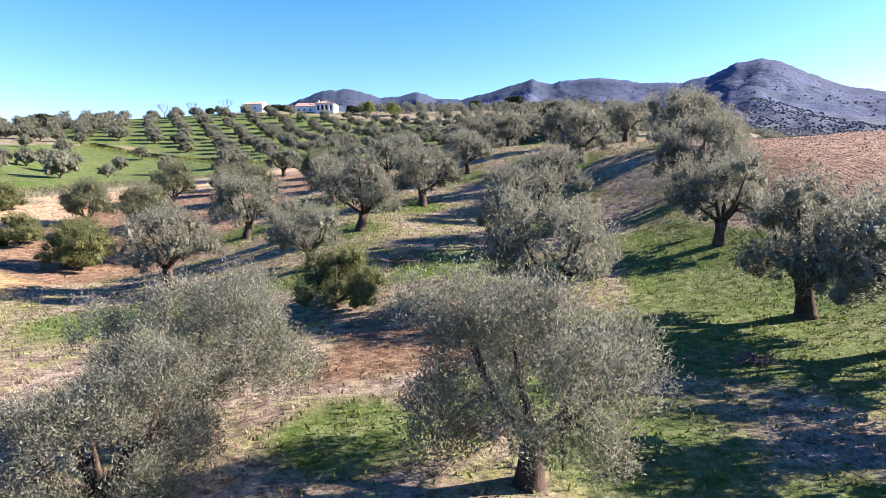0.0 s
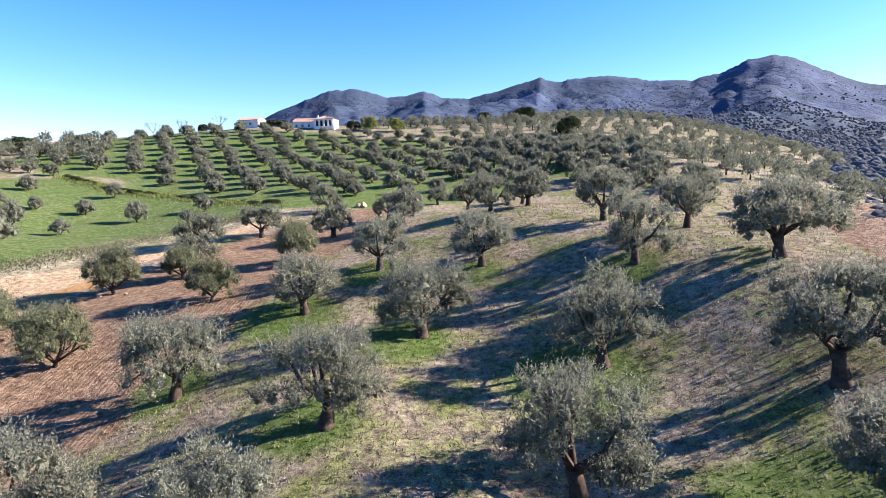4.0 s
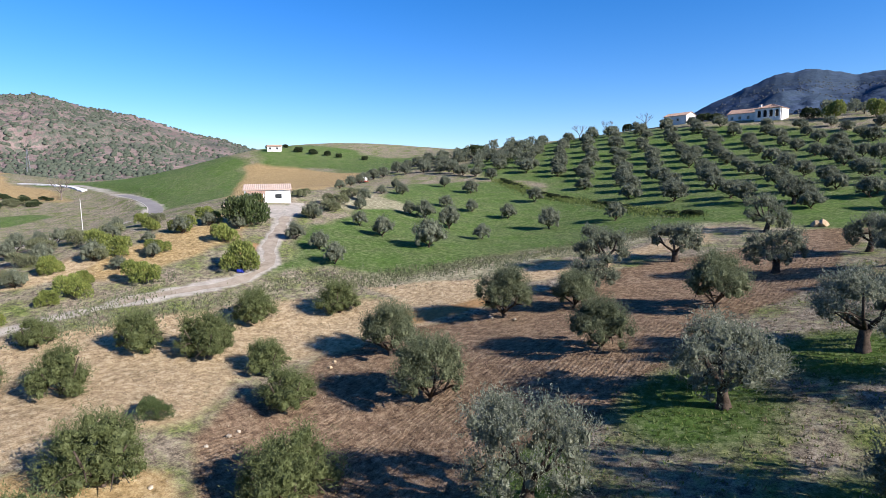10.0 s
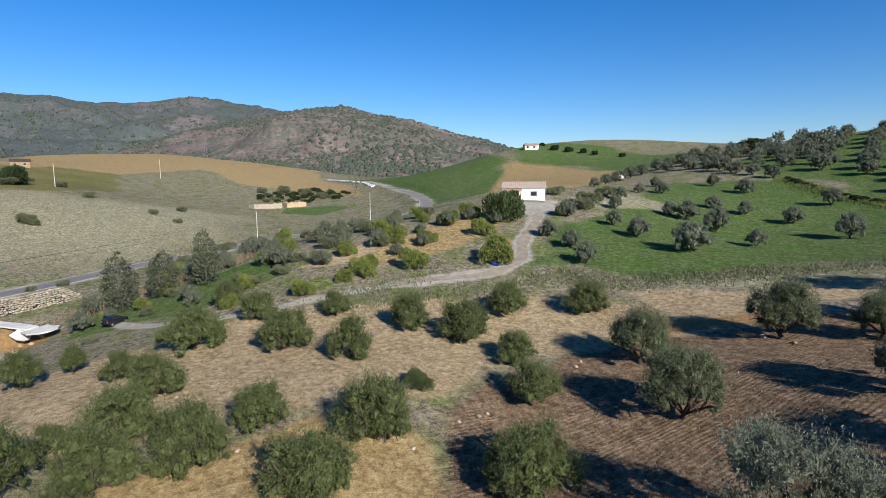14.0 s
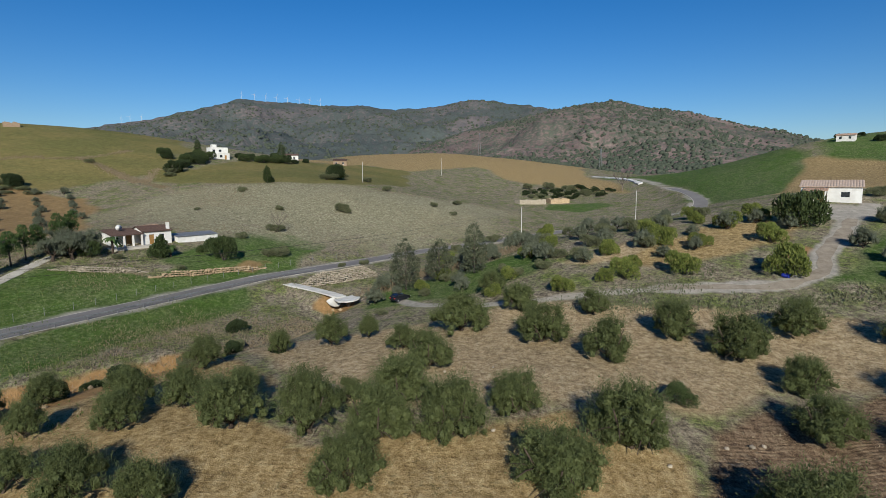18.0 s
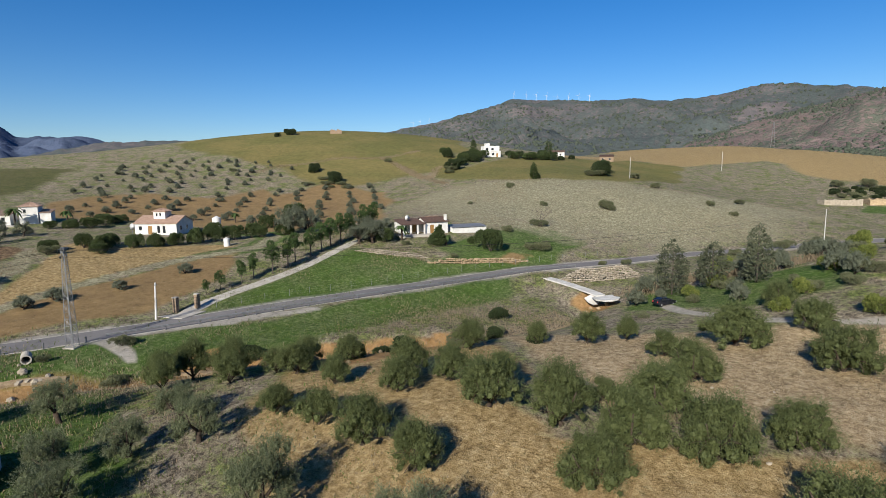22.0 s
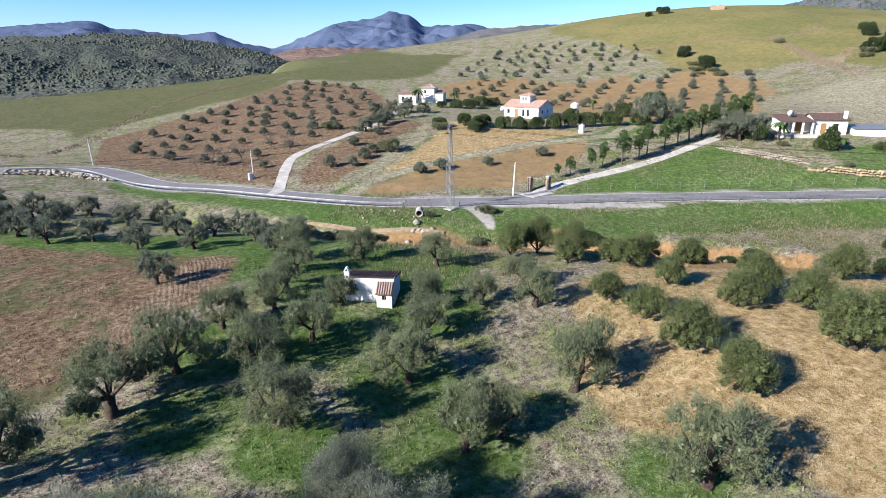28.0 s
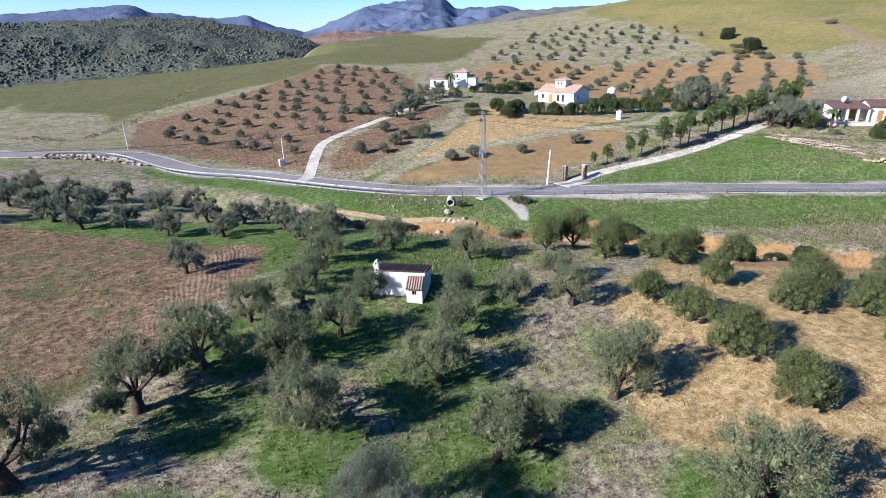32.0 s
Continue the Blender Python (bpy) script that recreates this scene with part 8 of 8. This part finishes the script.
plant(GARDEN_TREE, "garden_tree", [(-78, -122, 4.6), (-82, -120, 5.4), (-87, -123, 5.6), (-92, -125, 4.6), (-74, -124, 3.4), (-70, -90, 5.0), (-64.8, -83.6, 4.2), (-60, -93, 3.6), (-96, -72, 4.6), (-101, -69, 5.0)], "rounded green garden tree between the farmhouses", "farmhouse garden trees", "tree", 1.0)
for tx, ty, tw in [(-100.3, -45.5, 5.2), (-102.7, -43.5, 6.0), (-106.5, -43.2, 5.4), (-104, -47, 5.6), (-102.5, -69.3, 7.5), (-105, -64.7, 6.0), (-109, -70, 6.0), (-52.5, -121, 4.4), (-56, -117.6, 4.6), (-42.5, -98.6, 4.0), (-61.5, -119.6, 4.6), (-47, -102, 3.8), (-50, -105, 4.2), (-57, -110, 4.2), (-65, -116, 4.0)]:
    set_tree(MIDDLE, "olive_tree", tx, ty, tw, "old grey olive tree beside a farmhouse lane", "olives by the lane", squash=(0.95, 1.15))
plant(GARDEN_TREE, "garden_tree", [(-256.9, -113.8, 6.5), (-247.6, -98.9, 7.5), (-253, -96, 6.5), (-258, -97, 6.5), (-265.7, -97, 6), (-268, -103, 6), (-279.4, -86, 6.5), (-284, -80, 6), (-290, -80, 6.5), (-294.2, -75.4, 6.5), (-300, -76, 7.5), (-240, -97, 6.0)], "green garden tree round the white hill house", "hill house trees", "tree", 1.05)
plant(SCRUB_BUSH, "low_thicket", [(-228, -95, 7.5), (-222, -92, 5.5), (-236.4, -32.1, 7.5), (-243, -31, 9), (-250, -30, 7.5), (-179.2, -136.9, 5.0), (-187, -124.7, 5.5), (-183, -118, 5), (-184, -131, 5.5), (-181, -126, 4), (-190, -137, 5)], "low grey thicket on the field edge", "field edge thickets", "bush", 0.6)


plant(SCRUB_BUSH, "gully_bush", [(-61.7, -6.9, 3.4), (-54.4, -10.1, 3.2), (-63.8, -0.5, 3.0), (-69.8, -0.9, 3.2), (-75.6, 0.1, 2.8), (-48, -14, 3.0), (-36, -28, 2.6), (-30, -30, 2.4), (-24, -35, 2.6), (-19, -38, 2.4)], "tangled green-brown bush in the stream gully", "gully bushes", "bush", 0.9)


def column_tree(seed, h, w, mat):
    rng = np.random.RandomState(seed)
    lobes = []
    for k in range(11):
        z = h * (0.08 + 0.85 * k / 10)
        r = w * 0.5 * math.sin(math.pi * (0.18 + 0.78 * k / 10)) ** 0.6
        lobes.append(((rng.uniform(-0.35, 0.35), rng.uniform(-0.35, 0.35), z), np.array((r, r, h * 0.1))))
    leaf = sprigs(rng, lobes, 2600, 0.42, 0.2, 0.3)
    return mesh_from("stem", *tube([(0, 0, -0.4), (0, 0, h * 0.5), (0, 0, h * 0.9)], [0.2, 0.13, 0.03], 7, 0.1, rng), WOOD, True), quads_mesh("foliage", leaf, mat)


POPLAR_LEAF = leaf_material("poplar_leaves", (0.045, 0.055, 0.030), (0.10, 0.112, 0.066), (0.17, 0.168, 0.11))
for k, (x, y, h, w) in enumerate([(-303.5, -75.4, 11, 4.5), (-272, -106, 8.5, 3.2), (-213.1, -48.5, 6.5, 3.0), (-111, -31.1, 4.6, 2.6)]):
    wood, leaf = column_tree(120 + k, h, w, TREE_GREEN)
    tree_thing("cypress_tree", wood, leaf, "dark upright cypress tree beside a white house", "tree", "upright garden trees", Matrix.Translation((x, y, gz(x, y) - 0.1)))
for k, (x, y, h, w) in enumerate([(-104, 19.5, 9.4, 5.6), (-105, 25.5, 7.6, 5.2), (-102.4, 32, 9.0, 4.6)]):
    wood, leaf = column_tree(80 + k, h, w, POPLAR_LEAF)
    tree_thing("eucalyptus_tree", wood, leaf, "tall grey-green columnar eucalyptus beside the track", "tree", "tall trees by the track", Matrix.Translation((x, y, gz(x, y) - 0.1)))


def pine(seed):
    rng = np.random.RandomState(seed)
    pieces = [tube([(0, 0, -0.3), (rng.uniform(-0.1, 0.1), 0, 1.6), (rng.uniform(-0.2, 0.2), 0, 4.6)], [0.12, 0.09, 0.04], 6)]
    lobes = []
    for k in range(15):
        z = rng.uniform(1.9, 4.5)
        a, r = rng.uniform(0, 6.28), rng.uniform(0.1, 1.0) * (1.15 - 0.9 * abs(z - 2.9) / 1.7)
        lobes.append(((math.cos(a) * r, math.sin(a) * r, z), np.array((0.62, 0.62, 0.55)) * rng.uniform(0.7, 1.15)))
        pieces.append(tube([(0, 0, z - 0.6), (math.cos(a) * r, math.sin(a) * r, z)], [0.04, 0.015], 4))
    return mesh_from("pine_trunk", *join(pieces), WOOD, True), quads_mesh("pine_crown", sprigs(rng, lobes, 2200, 0.3, 0.09, 0.5), PINE)


PINES = [pine(s) for s in (91, 92, 93)]
PINE_ROW = [(-61, -45.6, 2.0), (-64, -45.9, 2.6), (-68.5, -46.0, 2.7), (-72, -47.0, 2.9), (-75.5, -45.9, 3.9), (-79.5, -46.0, 4.0), (-83, -47.6, 4.2), (-87.5, -47.8, 4.0), (-91.5, -48.4, 4.2), (-95.5, -49.4, 4.6), (-99.5, -50.0, 4.4), (-104, -51, 4.2), (-109, -51, 4.4), (-114, -52, 4.6)]
for x, y, w in PINE_ROW:
    s = w / 3.4
    tree_thing("pine_tree", *tree_rng.choice(PINES), "fresh green young pine lining the driveway", "pine tree", "pines along the driveway", Matrix.Translation((x, y, gz(x, y) - 0.05)) @ pose(0, 0, 0, 0, 0, tree_rng.uniform(0, 360)) @ Matrix.Diagonal((s, s, s * tree_rng.uniform(0.85, 1.1), 1)))


def palm(x, y, h):
    root = tagged(new("palm_tree"), "shaggy green palm in the farmhouse garden", "palm tree", "garden palms")
    part("trunk", tube([(0, 0, -0.3), (0, 0, h * 0.5), (0, 0, h)], [0.26, 0.2, 0.22], 8), BARK, root)
    rng = random.Random(int(x * 7 + y))
    for k in range(18):
        a, lift = rng.uniform(0, 6.28), rng.uniform(0.1, 1.0)
        L = h * 0.55
        pts = [(math.cos(a) * L * t, math.sin(a) * L * t, h + lift * L * t - 1.15 * L * t * t) for t in (0, 0.3, 0.6, 0.85, 1.0)]
        v, f = [], []
        for (px, py, pz), w in zip(pts, (0.08, 0.28, 0.34, 0.2, 0.02)):
            v += [(px - math.sin(a) * w, py + math.cos(a) * w, pz - 0.1), (px, py, pz), (px + math.sin(a) * w, py - math.cos(a) * w, pz - 0.1)]
        for q in range(4):
            f += [(3 * q, 3 * q + 3, 3 * q + 4, 3 * q + 1), (3 * q + 1, 3 * q + 4, 3 * q + 5, 3 * q + 2)]
        part("frond", (v, f), PINE, root)
    root.matrix_basis = Matrix.Translation((x, y, gz(x, y)))


for x, y, h in [(-71, -134.5, 4.4), (-81, -129.5, 3.4), (-114, -103, 2.6), (-108.5, -39.5, 3.2), (-112.5, -30.0, 2.2)]:
    palm(x, y, h)


def bare_tree(x, y, h, seed, label="leafless grey almond tree beside the lane", group="bare almond trees"):
    rng = random.Random(seed)
    root = tagged(new("bare_tree"), label, "tree", group)
    part("trunk", tube([(0, 0, -0.3), (rng.uniform(-0.1, 0.1), 0, h * 0.3)], [0.05 * h * 0.6, 0.035 * h * 0.6], 6), WOOD, root)

    def grow(p, d, length, r, level):
        q = p + d * length
        bits = [tube([p, q], [r, r * 0.6], 4)]
        if level:
            for _ in range(3):
                nd = (d + Vector((rng.uniform(-0.7, 0.7), rng.uniform(-0.7, 0.7), rng.uniform(-0.1, 0.6)))).normalized()
                bits += grow(q, nd, length * rng.uniform(0.6, 0.85), r * 0.55, level - 1)
        return bits

    for k in range(4):
        d = Vector((math.cos(1.57 * k + rng.uniform(-0.4, 0.4)) * 0.7, math.sin(1.57 * k) * 0.7, 0.8)).normalized()
        part("branch", grow(Vector((0, 0, h * 0.29)), d, h * 0.28, 0.02 * h, 3), WOOD, root)
    root.matrix_basis = Matrix.Translation((x, y, gz(x, y)))


for k, (x, y, h) in enumerate([(-10, -85, 4.2), (-12.5, -87, 4.4), (-7, -88, 4.2), (-4, -84, 3.2), (-23, -92, 3.8), (-20, -98, 4.0)]):
    bare_tree(x, y, h, k)
bare_tree(-318, 110, 11.0, 44, "large leafless grey tree above the road", "")
bare_tree(-150.5, -21.5, 5.5, 20, "leafless dark fig tree at the garden edge", "")
for k, (x, y) in enumerate([(-128, 262), (-118, 268), (-109, 288)]):
    bare_tree(x, y, 7, 30 + k, "leafless tree standing on the hill skyline", "bare skyline trees")


# ---- grass, stalks, clods and twigs ----
def scatter(name, label, category, n, region, mat, keep, height, width, blades, seed, clump=0.12, lean=0.35):
    """Many small upright blades where keep(cover, x, y) says so."""
    rng = np.random.RandomState(seed)
    x0, y0, x1, y1 = region
    x, y = rng.uniform(x0, x1, n), rng.uniform(y0, y1, n)
    ok = keep(cover_at(x, y), x, y) > rng.random(n)
    x, y = x[ok], y[ok]
    x, y = np.repeat(x, blades) + rng.normal(0, clump, len(x) * blades), np.repeat(y, blades) + rng.normal(0, clump, len(y) * blades)
    z = ground_z(x, y) - 0.02
    h = height * rng.uniform(0.4, 1.3, len(x))
    a = rng.uniform(0, 6.283, len(x))
    w = width * rng.uniform(0.6, 1.3, len(x)) * 0.5
    dx, dy = np.cos(a) * w, np.sin(a) * w
    lx, ly = rng.normal(0, lean, len(x)) * h, rng.normal(0, lean, len(x)) * h
    q = np.stack([np.stack([x - dx, y - dy, z], 1), np.stack([x + dx, y + dy, z], 1), np.stack([x + lx + dx * 0.5, y + ly + dy * 0.5, z + h], 1), np.stack([x + lx - dx * 0.5, y + ly - dy * 0.5, z + h], 1)], 1)
    root = tagged(new(name), label, category, kind="stuff")
    child("blades", quads_mesh(name, q, mat), root)


def bare(c):
    return np.clip(c["soil"] + c["gravel"] + c["sand"] * 0.8 + c["bank"] + c["ochre"], 0, 1)


PATCH = 6.0
scatter("green_grass", "short green grass between the olive trees", "grass", 52000, (-34, -28, 36, 112), GRASS_TUFT,
        lambda c, x, y: (1 - bare(c)) * np.clip(0.25 + 0.9 * c["green"] + 0.35 * hash_noise(x, y, PATCH, 51), 0, 1), 0.16, 0.10, 2, 51)
scatter("dry_grass", "bleached dry grass tufts on the slope", "grass", 42000, (-34, -28, 36, 112), DRY,
        lambda c, x, y: (1 - bare(c)) * np.clip(0.55 - 0.8 * c["green"] - 0.5 * hash_noise(x, y, PATCH, 51), 0, 1), 0.17, 0.08, 2, 52)
scatter("verge_grass", "rough green grass on the stream verge", "grass", 30000, (-112, -62, -20, 2), GRASS_TUFT,
        lambda c, x, y: (1 - bare(c)) * np.clip(0.4 + 0.5 * hash_noise(x, y, 9.0, 53), 0, 1), 0.26, 0.09, 2, 53, 0.25)
scatter("verge_straw", "patches of bleached straw grass on the verge", "grass", 40000, (-112, -62, -20, 8), DRY,
        lambda c, x, y: (1 - bare(c)) * np.clip(1.6 * hash_noise(x, y, 11.0, 56) - 0.25 + 0.5 * hash_noise(x, y, 3.0, 57), 0, 1), 0.3, 0.06, 2, 56, 0.25)
scatter("meadow_thistles", "pale dry thistles over the grey meadow", "thistles", 52000, (-250, -90, -130, 50), DRY,
        lambda c, x, y: c["grey"] * np.clip(0.35 + 0.9 * hash_noise(x, y, 18.0, 54), 0, 1), 0.3, 0.13, 1, 54)
scatter("bank_scrub", "low straw-coloured weeds on the bare bank", "weeds", 22000, (-85, 0, -24, 100), DRY,
        lambda c, x, y: 0.22 * c["sand"] + 0.08 * c["soil"], 0.16, 0.11, 2, 55)


def along(line, half, n, seed):
    rng = np.random.RandomState(seed)
    ln = smooth_line(line, 0.5)
    p = ln[rng.randint(0, len(ln), n)] + rng.normal(0, half, (n, 2))
    return p


def reeds(name, label, line, half, n, height, width, mat, seed):
    rng = np.random.RandomState(seed)
    p = along(line, half, n, seed)
    z = ground_z(p[:, 0], p[:, 1]) - 0.05
    h = height * rng.uniform(0.4, 1.25, n) * (0.7 + 0.3 * hash_noise(p[:, 0], p[:, 1], 3.0, seed))
    a = rng.uniform(0, 6.283, n)
    w = width * rng.uniform(0.6, 1.4, n)
    dx, dy = np.cos(a) * w, np.sin(a) * w
    lx, ly = rng.normal(0, 0.22, n) * h, rng.normal(0, 0.22, n) * h
    q = np.stack([np.stack([p[:, 0] - dx * 0.4, p[:, 1] - dy * 0.4, z], 1), np.stack([p[:, 0] + dx * 0.4, p[:, 1] + dy * 0.4, z], 1), np.stack([p[:, 0] + lx + dx, p[:, 1] + ly + dy, z + h], 1), np.stack([p[:, 0] + lx - dx, p[:, 1] + ly - dy, z + h * 0.95], 1)], 1)
    root = tagged(new(name), label, "reeds", kind="stuff")
    child("stalks", quads_mesh(name, q, mat), root)


reeds("dry_reeds", "band of dry purple-brown reeds along the field edge", [(-72, 80), (-67, 83.5), (-63, 89), (-59, 97), (-55, 106), (-50, 116), (-45, 127), (-40, 135)], 1.9, 9000, 0.42, 0.07, SCRUB, 61)
reeds("dry_reeds", "pale dry reeds beside the concrete track", [(-106, 12), (-110, 17), (-114, 22), (-112, 30), (-114, 40)], 1.6, 3000, 1.4, 0.06, DRY, 62)
reeds("dry_reeds", "straw-coloured reeds in the stream gully", [(-30, -30), (-42, -24), (-54, -15), (-66, -5), (-78, 1), (-92, 4)], 1.4, 5200, 0.6, 0.045, DRY, 63)
reeds("dry_reeds", "tall weeds below the farm track", [(-84, 66), (-80, 58), (-79, 50), (-76, 48), (-72, 72), (-74, 80)], 1.6, 3000, 0.45, 0.08, SCRUB, 64)
reeds("hedge_weeds", "tangled weeds along the hedge line", [(-114, 183), (-92, 170), (-76, 165), (-63, 159), (-50, 151), (-40, 145)], 1.6, 5200, 0.6, 0.12, GRASS_TUFT, 65)


for k, line in enumerate(([(-180.5, -167.9), (-192.5, -168.9), (-207, -160), (-220.8, -154.2), (-233, -136), (-256.9, -130.6)], [(-223.5, -120.1), (-209.5, -96.8), (-231.7, -102.8)], [(-200, -81), (-209.5, -96.8), (-223, -118), (-232, -137)], [(41, -132), (27.6, -126), (6.7, -186.3), (-20, -217), (-48, -220)])):
    reeds("field_edge_weeds", "strip of dry scrub and weeds between fields", line, 1.2, 1800, 0.5, 0.16, DRY, 80 + k)


reeds("dry_reeds", "tall pale grasses on the green verge above the gully", [(-62, -16), (-70, -12), (-78, -8), (-84, -3), (-88, 3)], 3.6, 4500, 0.4, 0.03, DRY, 91)

reeds("lane_weeds", "strip of low straw weeds between two fields", [(-25, -59.5), (-33, -64.5), (-40, -71), (-48, -82), (-57, -93), (-64, -100)], 1.3, 1500, 0.3, 0.07, DRY, 92)


def clods():
    """Broken lumps of earth over the ploughed strips."""
    rng = np.random.RandomState(71)
    x, y = rng.uniform(-54, 70, 90000), rng.uniform(-48, 140, 90000)
    c = cover_at(x, y)
    near = np.hypot(x + 4, y - 33) < 85
    ok = (c["soil"] * near > 0.6)
    x, y = x[ok][:20000], y[ok][:20000]
    n = len(x)
    z = ground_z(x, y)
    s = rng.uniform(0.04, 0.13, n)
    a = rng.uniform(0, 6.283, n)
    v = np.empty((n, 4, 3))
    for k in range(3):
        v[:, k] = np.stack([x + np.cos(a + 2.1 * k) * s, y + np.sin(a + 2.1 * k) * s, z - 0.03], 1)
    v[:, 3] = np.stack([x + rng.normal(0, 0.3, n) * s, y + rng.normal(0, 0.3, n) * s, z + s * rng.uniform(0.5, 1.1, n)], 1)
    f = np.array([[0, 1, 3], [1, 2, 3], [2, 0, 3]])
    faces = (np.arange(n)[:, None, None] * 4 + f[None]).reshape(-1, 3)
    root = tagged(new("earth_clods"), "reddish clods of ploughed earth", "clods", kind="stuff")
    child("clods", mesh_from("clods", v.reshape(-1, 3).tolist(), faces.tolist(), plain("clod_earth", (0.085, 0.054, 0.032), (0.25, 0.175, 0.11), 1.2, 0.95, 0.08, bump=0.3, where="world")), root)


clods()


def brush_pile(x, y, size, seed, label):
    rng = random.Random(seed)
    root = tagged(new("brush_pile"), label, "brush pile", "brush piles")
    for k in range(46):
        a, b = rng.uniform(0, 6.283), rng.uniform(-0.6, 0.6)
        r = rng.uniform(0.1, 0.75) * size
        px, py = math.cos(rng.uniform(0, 6.283)) * r, math.sin(rng.uniform(0, 6.283)) * r * 0.6
        L = rng.uniform(0.5, 1.3) * size * 0.8
        z = rng.uniform(0.05, 0.55) * max(0.2, 1 - r / size) * size * 0.6
        q = Vector((math.cos(a), math.sin(a), b * 0.5 + 0.1)) * L
        p = Vector((px, py, z))
        r0 = rng.uniform(0.012, 0.035)
        part("branch", [tube([p - q * 0.4, p + Vector((0, 0, 0.08)), p + q * 0.6], [r0, r0 * 0.8, r0 * 0.3], 4), tube([p + q * 0.2, p + q * 0.4 + Vector((rng.uniform(-0.3, 0.3), rng.uniform(-0.3, 0.3), 0.25))], [r0 * 0.6, r0 * 0.2], 4)], WOOD, root)
    root.matrix_basis = Matrix.Translation((x, y, gz(x, y)))


brush_pile(-2.8, 41.0, 2.8, 1, "heap of dry grey pruned branches in the grass")
brush_pile(13.0, 22.5, 1.2, 2, "small heap of grey twigs on the grass")
brush_pile(1.2, 17.0, 1.0, 3, "small heap of cut twigs under the olive")
brush_pile(-9.5, 20.5, 1.6, 4, "heap of reddish cut twigs in the grass")
brush_pile(-83.0, 76.8, 2.2, 5, "heap of rust-brown cut branches beside the farm track")
brush_pile(-2.6, 9.0, 1.8, 6, "heap of dry grey prunings under the olives")
